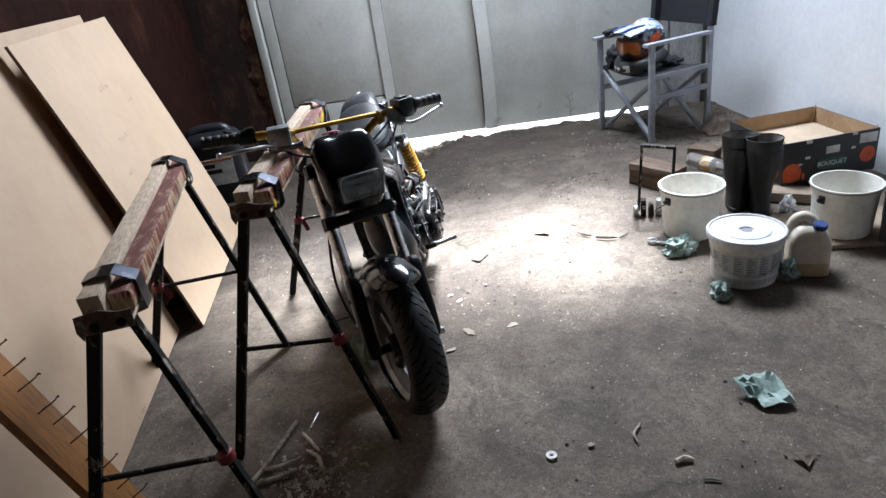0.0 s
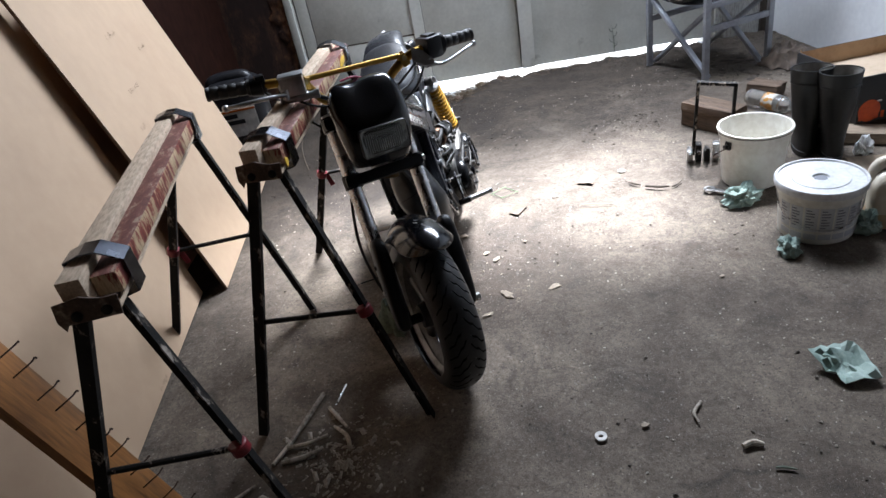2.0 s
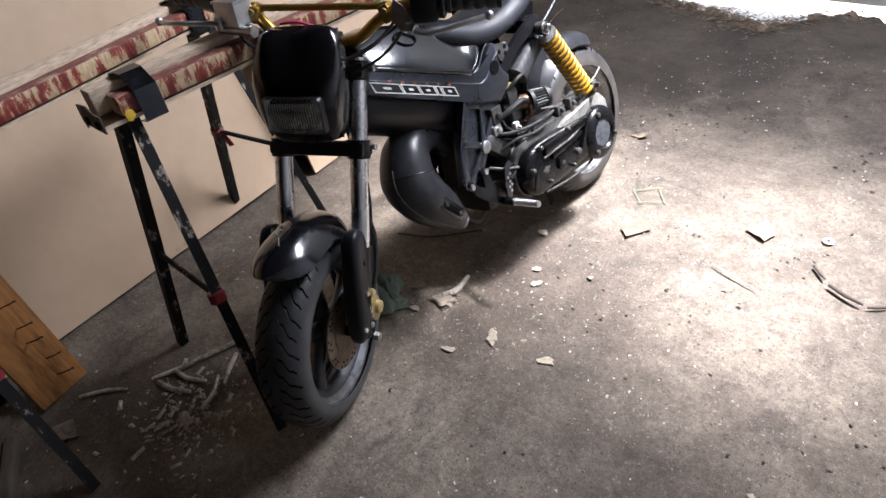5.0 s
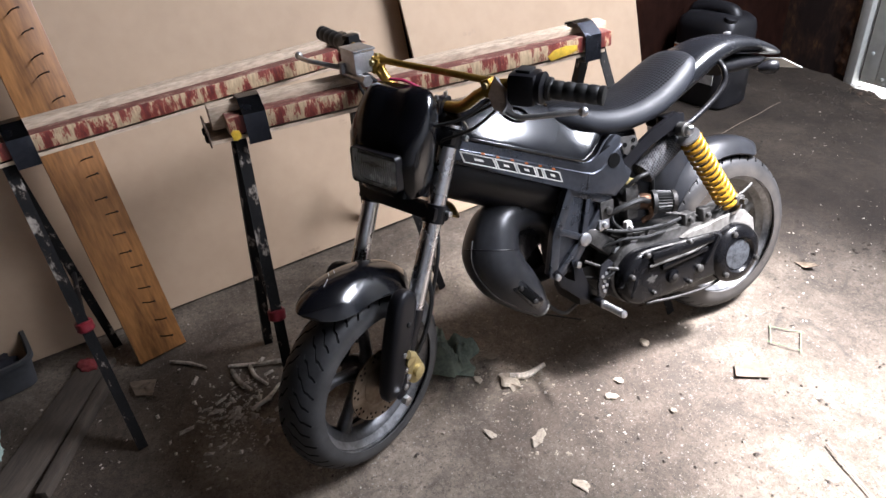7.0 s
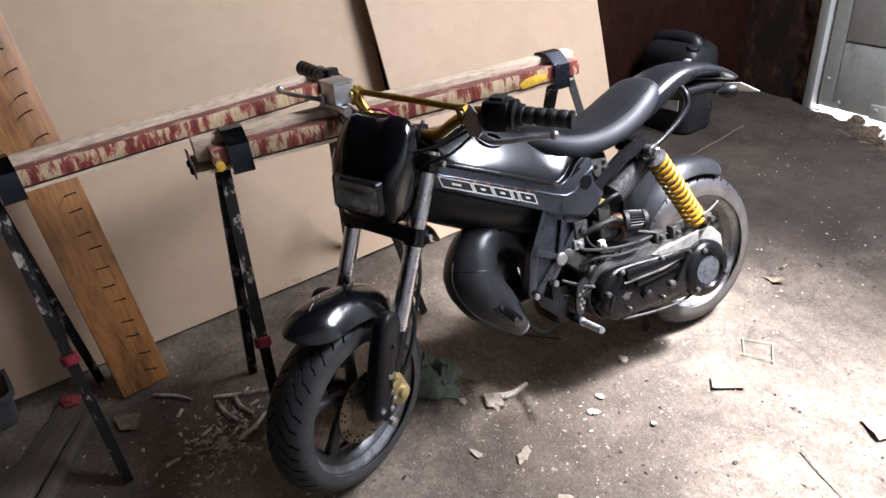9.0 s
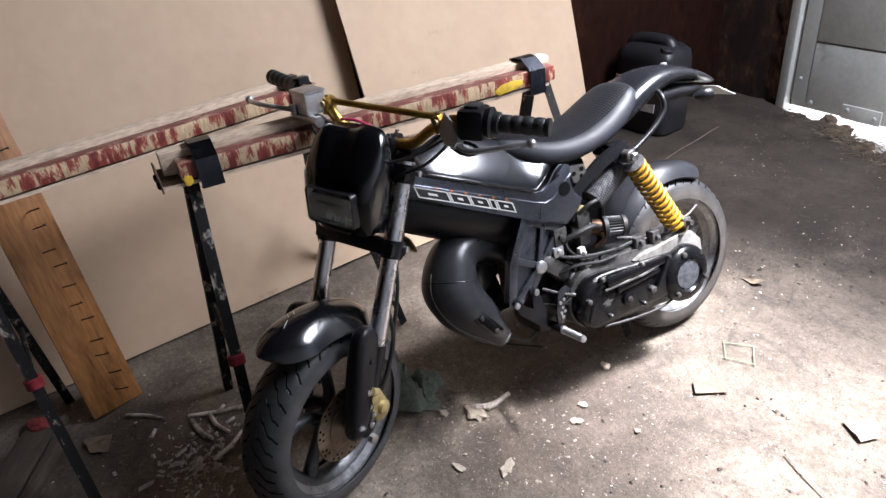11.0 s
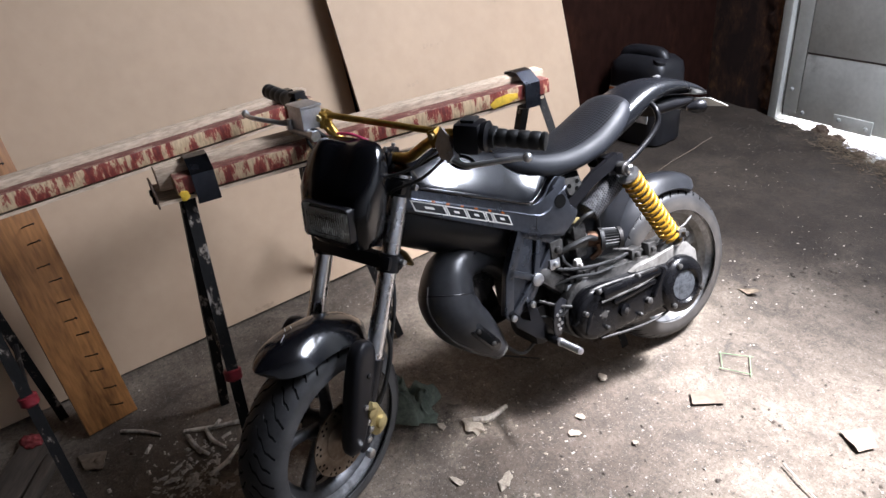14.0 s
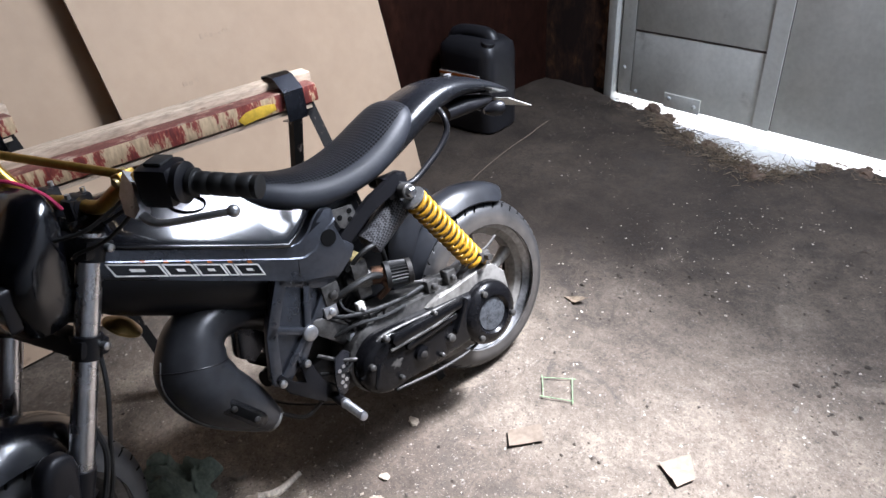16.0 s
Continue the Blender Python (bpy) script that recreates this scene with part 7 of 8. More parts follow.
for x in (-D + 0.03, D - 0.03):
    bar("cross_brace", (x - 0.01, -W, 0.02), (x - 0.01, W, 0.41), 0.02, 0.03, ch, GREYCHAIR, (1, 0, 0))
    bar("cross_brace", (x + 0.012, W, 0.02), (x + 0.012, -W, 0.41), 0.02, 0.03, ch, GREYCHAIR, (1, 0, 0))


def cloth(bm, w, d, f, nu=14, nv=10, t=0.003):
    top = [[bm.verts.new(f(i / nu, j / nv, 0)) for i in range(nu + 1)] for j in range(nv + 1)]
    bot = [[bm.verts.new(f(i / nu, j / nv, -t)) for i in range(nu + 1)] for j in range(nv + 1)]
    for j in range(nv):
        for i in range(nu):
            bm.faces.new((top[j][i], top[j][i + 1], top[j + 1][i + 1], top[j + 1][i]))
            bm.faces.new((bot[j][i + 1], bot[j][i], bot[j + 1][i], bot[j + 1][i + 1]))
    rim = [(0, i) for i in range(nu)] + [(j, nu) for j in range(nv)] + [(nv, i) for i in range(nu, 0, -1)] + [(j, 0) for j in range(nv, 0, -1)]
    for a, b in zip(rim, rim[1:] + rim[:1]):
        bm.faces.new((top[a[0]][a[1]], bot[a[0]][a[1]], bot[b[0]][b[1]], top[b[0]][b[1]]))


bm = bmesh.new()
cloth(bm, 0, 0, lambda u, v, t: V(-D + 0.01 + 0.40 * v, -W + 2 * W * u, 0.432 - 0.03 * math.sin(math.pi * u) + t))
part("seat", bm, BLACKCLOTH, ch, "black canvas seat")
bm = bmesh.new()
def back_at(u, v, t):
    sag = max(0.0, math.sin(math.pi * u))
    return V(D + 0.02 + 0.03 * v + 0.030 * sag - t, -W - 0.02 + (2 * W + 0.04) * u, 0.650 - 0.008 * sag + (0.218 - 0.014 * sag) * v)


cloth(bm, 0, 0, back_at, 24)
bk = part("backrest", bm, SHEERCLOTH, ch, "sheer black net backrest")
for q in (-1, 1):
    bm = bmesh.new()
    loops = []
    for k in range(7):
        v = k / 6
        c = V(D + 0.0055 + 0.0235 * v, q * W, 0.648 + 0.222 * v)
        loops.append([c + V(a, b, 0) for a, b in ((-0.021, -0.020), (-0.023, 0.0), (-0.021, 0.020), (0.0, 0.024), (0.021, 0.020), (0.023, 0.0), (0.021, -0.020), (0.0, -0.024))])
    rings(bm, loops)
    part("sleeve", bm, BLACKCLOTH, bk, "doubled black sleeve round the post")


# riding gear on the seat
def heap(name, label, category, at, size, rot, material, seed, amt=0.35, squash=1.0):
    bm = bmesh.new()
    bmesh.ops.create_icosphere(bm, subdivisions=4, radius=1.0)
    for v in bm.verts:
        n = v.co.normalized()
        k = 1 + amt * noise.noise(n * 2.2 + V(seed, seed, seed)) + amt * 0.5 * noise.noise(n * 5.5 + V(seed, 2, seed))
        p = n * k
        v.co = V(p.x * size[0], p.y * size[1], max(p.z, -0.75 * squash) * size[2])
    lowest = min(v.co.z for v in bm.verts)
    for v in bm.verts:
        v.co.z -= lowest
    return whole(name, bm, material, label, category, m=pose(*at, 0, 0, rot), smooth=70)


CHM = ch.matrix_basis


def on_chair(x, y, z):
    return tuple(CHM @ V(x, y, z))


def helmet(m):
    """An off-road helmet with goggles, facing +x, resting on its rim."""
    h = thing("riding_helmet", m, "white, red and blue riding helmet with orange goggles", "helmet")
    bm = bmesh.new()
    bmesh.ops.create_icosphere(bm, subdivisions=4, radius=1.0)
    for v in bm.verts:
        p = v.co
        v.co = V(p.x * 0.132 - 0.012 * p.z, p.y * 0.112, 0.150 + max(p.z, -0.80) * (0.125 if p.z > 0 else 0.150))
    for f in bm.faces:
        c = f.calc_center_median()
        w = c.z + 0.25 * c.x + 0.05 * math.sin(c.y * 30)
        f.material_index = 0 if w > 0.232 else 1 if w > 0.165 and c.x > -0.02 else 2 if w > 0.185 else 3
    part("shell", bm, (MOTOWHITE, MOTOORANGE, MOTOWHITE, BOXBLACK), h, smooth=60)
    # peak
    bm = bmesh.new()
    loops = []
    for k in range(9):
        u = k / 8
        x, z, w = 0.02 + 0.20 * u, 0.262 + 0.030 * math.sin(1.6 * u) - 0.012 * u, 0.098 - 0.028 * u
        top = [V(x - 0.02 * abs(q) ** 2, w * q, z - 0.030 * q * q) for q in (-1, -0.66, -0.33, 0, 0.33, 0.66, 1)]
        loops.append(top + [p - V(0, 0, 0.005) for p in top[::-1]])
    rings(bm, loops)
    pk = part("peak", bm, MOTOWHITE, h, "white peak with blue stripes")
    for q in (-0.045, 0.045):
        bm = bmesh.new()
        tube(bm, [V(0.04 + 0.17 * u, q * (1 - 0.3 * u), 0.2585 + 0.030 * math.sin(1.6 * u) - 0.012 * u) for u in (0, 0.25, 0.5, 0.75, 1)], 0.010, 8, 3, 0.5)
        part("stripe", bm, BLUECAP, pk, "blue stripe")
    # goggles
    for nm, r, hw, z0, z1, mt, lb_ in (("goggle_frame", 0.143, 0.094, 0.112, 0.215, BOXBLACK, "black goggle frame"), ("goggle_lens", 0.149, 0.078, 0.128, 0.200, LENSORANGE, "glossy orange goggle lens")):
        bm = bmesh.new()
        loops = []
        for k in range(15):
            y = hw * (-1 + k / 7)
            a = y / 0.125
            edge = min(1.0, 6 * (1 - abs(k / 7 - 1)) + 0.35)
            zm, zh = (z0 + z1) / 2, (z1 - z0) / 2 * edge
            nose = 0.018 * math.exp(-(y / 0.022) ** 2)
            o, i_ = r * math.cos(a * 0.75), r * math.cos(a * 0.75) - 0.014
            loops.append([V(o, y, zm - zh + nose), V(o + 0.003, y, zm), V(o, y, zm + zh), V(i_, y, zm + zh), V(i_, y, zm - zh + nose)])
        rings(bm, loops)
        part(nm, bm, mt, h, lb_)
    # chin bar
    bm = bmesh.new()
    tube(bm, [(-0.02, -0.108, 0.085), (0.07, -0.100, 0.072), (0.145, -0.060, 0.066), (0.182, 0, 0.066), (0.145, 0.060, 0.066), (0.07, 0.100, 0.072), (-0.02, 0.108, 0.085)], [0.034, 0.036, 0.036, 0.040, 0.036, 0.036, 0.034], 14, 5)
    cb_ = part("chin_bar", bm, BOXBLACK, h, "black chin bar")
    for k, (a, w) in enumerate(((-62, 0.026), (-44, 0.024), (-27, 0.024), (-10, 0.024), (16, 0.040))):
        d = V(math.cos(radians(a)), math.sin(radians(a)) * 0.62, 0)
        bm = bmesh.new()
        box(bm, (-0.002, -w / 2, -0.010 if k < 4 else -0.016), (0.002, w / 2, 0.010 if k < 4 else 0.020), 0.001, Matrix.Translation(V(0.048, 0, 0.070) + d * 0.171) @ Matrix.Rotation(math.atan2(d.y, d.x), 4, "Z"))
        part("print_bar", bm, PRINTWHITE, cb_, "white printed block")
    return h


helmet(Matrix.Translation(on_chair(-0.045, 0.010, 0.408)) @ pose(0, 0, 0.012, 0, 9, -143) @ Matrix.Scale(1.10, 4))
heap("riding_glove", "black riding glove lying on the chair seat", "glove", on_chair(0.13, -0.02, 0.408), (0.085, 0.060, 0.030), 40, BLACKCLOTH, 2.0)
heap("riding_guard", "round black padded guard lying on the chair", "pad", on_chair(-0.16, 0.185, 0.420), (0.05, 0.05, 0.075), 0, BLACKCLOTH, 8.2)
heap("riding_glove", "black riding glove hanging on the armrest", "glove", on_chair(-0.12, 0.235, 0.621), (0.075, 0.040, 0.022), 20, BLACKCLOTH, 4.4)


# ---------- buckets ----------
def open_bucket(at, r0, r1, h, rot, label, wire=True):
    b = thing("bucket", pose(*at, 0, 0, rot), label, "bucket", "open white buckets")
    bm = bmesh.new()
    lathe(bm, [(0.0, r0 * 0.6), (0.0, r0 - 0.004), (0.004, r0), (h - 0.03, r1 - 0.004), (h - 0.03, r1 + 0.001), (h - 0.012, r1 + 0.003), (h - 0.01, r1 + 0.007), (h, r1 + 0.007), (h, r1 - 0.001), (h - 0.03, r1 - 0.007), (0.008, r0 - 0.004), (0.006, r0 * 0.5)], (0, 0, 0), (0, 0, 1), 40, False)
    part("pail", bm, BUCKETWHITE, b)
    for s in (-1, 1):
        bm = bmesh.new()
        rod(bm, (s * (r1 - 0.006), 0, h - 0.045), (s * (r1 + 0.022), 0, h - 0.045), 0.0075, n=10)
        box(bm, (s * (r1 + 0.002) - 0.005, -0.012, h - 0.062), (s * (r1 + 0.002) + 0.005, 0.012, h - 0.030), 0.002)
        part("handle_lug", bm, RUBBER, b)
    bm = bmesh.new()
    lathe(bm, [(h - 0.010, r1 + 0.0072), (h - 0.0085, r1 + 0.0085), (h - 0.007, r1 + 0.0072)], (0, 0, 0), (0, 0, 1), 40, False)
    part("rim_line", bm, DARKSOIL, b, "dirty line round the rim")
    if wire:
        bm = bmesh.new()
        tube(bm, [(-(r1 + 0.012), 0, h - 0.055), (-(r1 + 0.01), -0.06, h - 0.10), (-r1 * 0.6, -r1 * 0.9, h - 0.15), (0, -r1 - 0.012, h - 0.17), (r1 * 0.6, -r1 * 0.9, h - 0.15), (r1 + 0.01, -0.06, h - 0.10), (r1 + 0.012, 0, h - 0.055)], 0.0025, 6, 5)
        part("wire_handle", bm, NAIL, b)
    return b


open_bucket((0.963, 3.852, 0.0), 0.112, 0.132, 0.230, 205, "empty dirty white plastic bucket beside a black bracket")
open_bucket((1.515, 3.645, 0.022), 0.112, 0.126, 0.212, 20, "empty dirty white plastic bucket standing on a board", False)

lb = thing("lidded_bucket", pose(1.008, 3.412, 0, 0, 0, -20) @ Matrix.Scale(0.89, 4), "white plastic paint bucket with a scuffed lid and grey printed label", "bucket")
bm = bmesh.new()
lathe(bm, [(0, 0.10), (0, 0.126), (0.004, 0.131), (0.175, 0.143), (0.178, 0.150), (0.196, 0.151), (0.198, 0.147), (0.205, 0.1475)], (0, 0, 0), (0, 0, 1), 44)
part("pail", bm, BUCKETWHITE, lb)
bm = bmesh.new()
lathe(bm, [(0.199, 0.146), (0.199, 0.1565), (0.206, 0.160), (0.222, 0.160), (0.228, 0.156), (0.228, 0.149), (0.221, 0.146), (0.220, 0.10), (0.2235, 0.097), (0.2235, 0.03), (0.216, 0.026), (0.216, 0.002)], (0, 0, 0), (0, 0, 1), 44)
ld = part("lid", bm, LIDWHITE, lb, "scuffed round plastic lid")
bm = bmesh.new()
lathe(bm, [(0.2165, 0.022), (0.219, 0.022), (0.2195, 0.018)], (0, 0, 0), (0, 0, 1), 20)
part("dent", bm, PRINTGREY, ld, "dark round hollow in the lid")
for k in range(7):
    a0, a1 = radians(-155 + k * 21), radians(-137 + k * 21)
    for z0, z1 in ((0.060, 0.160), (0.025, 0.048)):
        bm = bmesh.new()
        lo = [V(math.cos(a) * (0.1308 + 0.0702 * z0), math.sin(a) * (0.1308 + 0.0702 * z0), z0) for a in np.linspace(a0, a1, 5)]
        hi = [V(math.cos(a) * (0.1308 + 0.0702 * z1), math.sin(a) * (0.1308 + 0.0702 * z1), z1) for a in np.linspace(a0, a1, 5)]
        out = [p * 1.0 + V(p.x, p.y, 0) * 0.012 for p in lo + hi[::-1]]
        rings(bm, [lo + hi[::-1], out])
        pn = part("label_panel", bm, LABELGREY, lb, "pale grey printed panel", smooth=0)
        if z0 > 0.05:
            for q in range(7):
                zz = 0.075 + q * 0.012
                bm = bmesh.new()
                rr = 0.1308 + 0.0702 * zz
                fr = 0.8 if q % 3 else 0.5
                lo = [V(math.cos(a), math.sin(a), 0) * (rr * 1.0118) + V(0, 0, zz) for a in np.linspace(a0 + 0.03, a0 + 0.03 + (a1 - a0 - 0.06) * fr, 4)]
                hi = [p + V(0, 0, 0.0045) for p in lo]
                out = [p + V(p.x, p.y, 0) * 0.004 for p in lo + hi[::-1]]
                rings(bm, [lo + hi[::-1], out])
                part("print_line", bm, PRINTGREY, pn, smooth=0)
bm = bmesh.new()
tube(bm, [(-0.148, -0.02, 0.186), (-0.13, -0.09, 0.13), (-0.06, -0.145, 0.085), (0.05, -0.148, 0.08), (0.125, -0.09, 0.125), (0.148, -0.02, 0.186)], 0.003, 6, 6)
part("wire_handle", bm, STEEL, lb)

# jug with a blue cap
jug = thing("plastic_jug", pose(1.236, 3.388, 0, 0, 0, -17), "milky plastic jug with a blue cap, amber liquid in its foot", "jug")
bm = bmesh.new()
loops = []
for z, sx, sy, cx, e in ((0.0, 0.060, 0.050, 0, 0.35), (0.007, 0.071, 0.060, 0, 0.33), (0.060, 0.072, 0.061, 0, 0.33), (0.068, 0.072, 0.061, 0, 0.33), (0.135, 0.071, 0.060, 0, 0.35), (0.160, 0.066, 0.056, -0.001, 0.42), (0.182, 0.055, 0.047, -0.004, 0.55), (0.196, 0.036, 0.032, -0.008, 0.8), (0.201, 0.014, 0.012, -0.01, 1.0)):
    loops.append([V(cx + math.copysign(abs(math.cos(a)) ** e, math.cos(a)) * sx, math.copysign(abs(math.sin(a)) ** e, math.sin(a)) * sy, z) for a in [2 * math.pi * i / 32 for i in range(32)]])
rings(bm, loops)
for f in bm.faces:
    f.material_index = 1 if f.calc_center_median().z < 0.062 else 0
part("body", bm, (JUGPLASTIC, JUGAMBER), jug)
bm = bmesh.new()
tube(bm, [(-0.058, 0.012, 0.150), (-0.056, 0.014, 0.195), (-0.038, 0.016, 0.218), (-0.012, 0.014, 0.222), (0.006, 0.006, 0.204), (0.012, 0.0, 0.180)], [0.024, 0.021, 0.020, 0.020, 0.021, 0.024], 14)
part("handle", bm, JUGPLASTIC, jug)
bm = bmesh.new()
lathe(bm, [(0.0, 0.024), (0.026, 0.020)], (0.022, -0.026, 0.172), (0.1, -0.22, 1), 24)
part("neck", bm, JUGPLASTIC, jug)
bm = bmesh.new()
lathe(bm, [(0.024, 0.0225), (0.028, 0.0245), (0.040, 0.0245), (0.044, 0.021), (0.044, 0.002)], (0.022, -0.026, 0.172), (0.1, -0.22, 1), 24)
part("cap", bm, BLUECAP, jug, "blue screw cap")


# wellington boots
def boot(at, rot, lean):
    b = thing("rubber_boot", pose(*at, lean, 0, rot), "dusty black rubber boot with a grey lining, standing among the buckets", "boot", "pair of boots")
    bm = bmesh.new()
    sec = [(0.0, 0.03, 0.045, 0.125), (0.03, 0.03, 0.048, 0.128), (0.065, 0.025, 0.047, 0.118), (0.10, 0.005, 0.048, 0.085), (0.14, -0.012, 0.054, 0.066), (0.22, -0.015, 0.064, 0.064), (0.30, -0.01, 0.073, 0.064), (0.355, -0.008, 0.079, 0.066)]
    loops = [[V(sx * math.cos(a), cy + sy * math.sin(a), z) for a in [2 * math.pi * i / 26 for i in range(26)]] for z, cy, sx, sy in sec]
    inner = [[V(sx * 0.94 * math.cos(a), cy + sy * 0.94 * math.sin(a), z) for a in [2 * math.pi * i / 26 for i in range(26)]] for z, cy, sx, sy in sec[:3:-1]]
    rings(bm, loops + inner)
    for v in bm.verts:
        if 0.04 < v.co.z < 0.33:
            v.co += noise.noise_vector(V(v.co.x * 14, v.co.y * 14, v.co.z * 34 + at[0] * 9)) * 0.006
    part("shaft", bm, RUBBERBOOT, b, smooth=70)
    bm = bmesh.new()
    loops = [[V(sx * 0.93 * math.cos(a), cy + sy * 0.93 * math.sin(a), z) for a in [2 * math.pi * i / 26 for i in range(26)]] for z, cy, sx, sy in ((0.20, -0.013, 0.060, 0.062), (0.30, -0.01, 0.0715, 0.0625), (0.353, -0.008, 0.0775, 0.0645))]
    rings(bm, loops, False)
    part("lining", bm, BOOTLINING, b, "grey cloth lining")
    bm = bmesh.new()
    loops = [[V(sx * math.cos(a), 0.03 + sy * math.sin(a), z) for a in [2 * math.pi * i / 26 for i in range(26)]] for z, sx, sy in ((0, 0.047, 0.128), (0.022, 0.05, 0.131), (0.024, 0.045, 0.126))]
    rings(bm, loops)
    part("sole", bm, RUBBER, b)
    for z in (0.30,):
        bm = bmesh.new()
        rings(bm, [[V(sx * math.cos(a), -0.01 + sy * math.sin(a), zz) for a in [2 * math.pi * i / 26 for i in range(26)]] for zz, sx, sy in ((z - 0.006, 0.0725, 0.0640), (z, 0.0765, 0.0675), (z + 0.006, 0.0745, 0.0650))])
        part("band", bm, RUBBERBOOT, b)
    return b


boot((1.258, 4.055, 0.0), -22, -1)
boot((1.328, 3.975, 0.0), -14, 1)

# ---------- fruit box ----------
fb = thing("fruit_box", pose(1.705, 4.366, 0.05, 0, 0, 6.5), "open black fruit carton with orange print, resting on timber", "carton")
bx, by, bh, t = 0.242, 0.235, 0.205, 0.007
for nm, lo, hi in (("front_wall", (-bx, -by, 0), (bx, -by + t, bh)), ("rear_wall", (-bx, by - t, 0), (bx, by, bh)), ("side_wall", (-bx, -by + t, 0), (-bx + t, by - t, bh)), ("side_wall", (bx - t, -by + t, 0), (bx, by - t, bh)), ("base", (-bx + t, -by + t, 0), (bx - t, by - t, t))):
    bm = bmesh.new()
    box(bm, lo, hi, 0.001)
    for f in bm.faces:
        c, n = f.calc_center_median(), f.normal
        inside = (abs(c.x) < bx - 0.002 and n.x * c.x < 0 and abs(n.x) > 0.5) or (abs(c.y) < by - 0.002 and n.y * c.y < 0 and abs(n.y) > 0.5) or nm == "base"
        f.material_index = 1 if inside else 0
    w = part(nm, bm, (BOXBLACK, BOXBROWN), fb)
    if nm == "front_wall":
        for cx, cz, fr in ((-0.190, 0.052, 0.048), (0.192, 0.085, 0.040)):
            bm = bmesh.new()
            lathe(bm, [(0, fr), (0.0018, fr)], (cx, -by - 0.0002, cz), (0, -1, 0), 28)
            part("fruit_print", bm, FRUITORANGE, w, "printed orange fruit")
        bm = bmesh.new()
        vs = prism(bm, capsule_outline((-0.040, 0.074), (0.060, 0.074), 0.027, 0.027), -by - 0.0035, -by)
        ov = part("badge", bm, FRUITGREEN, w, "green oval badge")
        for q in range(5):
            bm = bmesh.new()
            box(bm, (-0.232 + q * 0.024, -by - 0.0018, 0.012), (-0.219 + q * 0.024, -by, 0.042), 0, None)
            part("stripe_print", bm, FRUITORANGE, w)
        for cx, cz, hw, hh in ((0.010, 0.140, 0.034, 0.018), (0.187, 0.168, 0.044, 0.024), (-0.115, 0.196, 0.014, 0.008), (-0.115, 0.118, 0.012, 0.006), (0.115, 0.198, 0.012, 0.006), (0.115, 0.130, 0.010, 0.006), (-0.150, 0.090, 0.010, 0.004)):
            bm = bmesh.new()
            box(bm, (cx - hw, -by - 0.002, cz - hh), (cx + hw, -by, cz + hh), 0.0005)
            part("print_patch", bm, PRINTWHITE, w)
        fc = bpy.data.curves.new("lettering", "FONT")
        fc.body, fc.size, fc.extrude, fc.align_x, fc.align_y = "BOUQUET", 0.032, 0.0008, "CENTER", "CENTER"
        fo = new("lettering_source", fc)
        me = bpy.data.meshes.new_from_object(fo.evaluated_get(bpy.context.evaluated_depsgraph_get()))
        bpy.data.objects.remove(fo)
        me.materials.clear()
        me.materials.append(PRINTWHITE)
        lt = new("lettering", me)
        lt.parent = ov
        lt.matrix_basis = pose(0.010, -by - 0.0046, 0.074, 90, 0, 0)
        tagged(lt, "pale printed lettering")
    if nm == "side_wall" and lo[0] < 0:
        for cy in (-0.17, 0.17):
            bm = bmesh.new()
            lathe(bm, [(0, 0.042), (0.0018, 0.042)], (-bx - 0.0002, cy, 0.06), (-1, 0, 0), 24)
            part("fruit_print", bm, FRUITORANGE, w, "printed orange fruit")
bm = bmesh.new()
box(bm, (-bx + 0.012, -by + 0.012, 0.118), (bx - 0.012, by - 0.012, 0.124), 0.002)
part("inner_tray", bm, TRAYCARD, fb, "pale cardboard inner tray")
for sx in (-1, 1):
    for sy in (-1, 1):
        bm = bmesh.new()
        prism(bm, [(0, 0.01), (sx * 0.055, 0.01), (0, bh + 0.012)] if sx < 0 else [(0, 0.01), (0, bh + 0.012), (sx * 0.055, 0.01)], -0.004, 0.004, 0, Matrix.Translation((-sx * (bx - 0.008), sy * (by - 0.012), 0)))
        part("corner_gusset", bm, BOXBROWN, fb)


def timber(at, size, rot, label, material=GREYWOOD, name="timber_block", tilt=0):
    bm = bmesh.new()
    box(bm, (-size[0] / 2, -size[1] / 2, 0), (size[0] / 2, size[1] / 2, size[2]), 0.005)
    rough_up(bm, 0.003, 12, at[0])
    if material is BLOCKWOOD:
        bmesh.ops.subdivide_edges(bm, edges=bm.edges[:], cuts=7, use_grid_fill=True)
        for v in bm.verts:
            v.co += V(noise.noise(V(v.co.x * 30, v.co.y * 5, v.co.z * 40)), noise.noise(V(v.co.x * 30 + 7, v.co.y * 9, v.co.z * 30)), noise.noise(V(v.co.x * 45, v.co.y * 6, 3))) * 0.008
    return whole(name, bm, material, label, "timber", m=pose(*at, tilt, 0, rot))


timber((1.555, 4.03, 0.0), (0.11, 0.40, 0.048), 62, "worn brown timber below the fruit carton")
timber((1.68, 4.52, 0.0), (0.09, 0.56, 0.048), -80, "worn brown timber under the back of the carton")
timber((1.010, 4.448, 0.0), (0.13, 0.275, 0.115), 33, "rough grey-brown timber block on the floor behind the bracket", BLOCKWOOD)
timber((1.62, 3.66, 0.0), (0.62, 0.34, 0.020), -8, "flat worn board under the white bucket", name="floor_board")

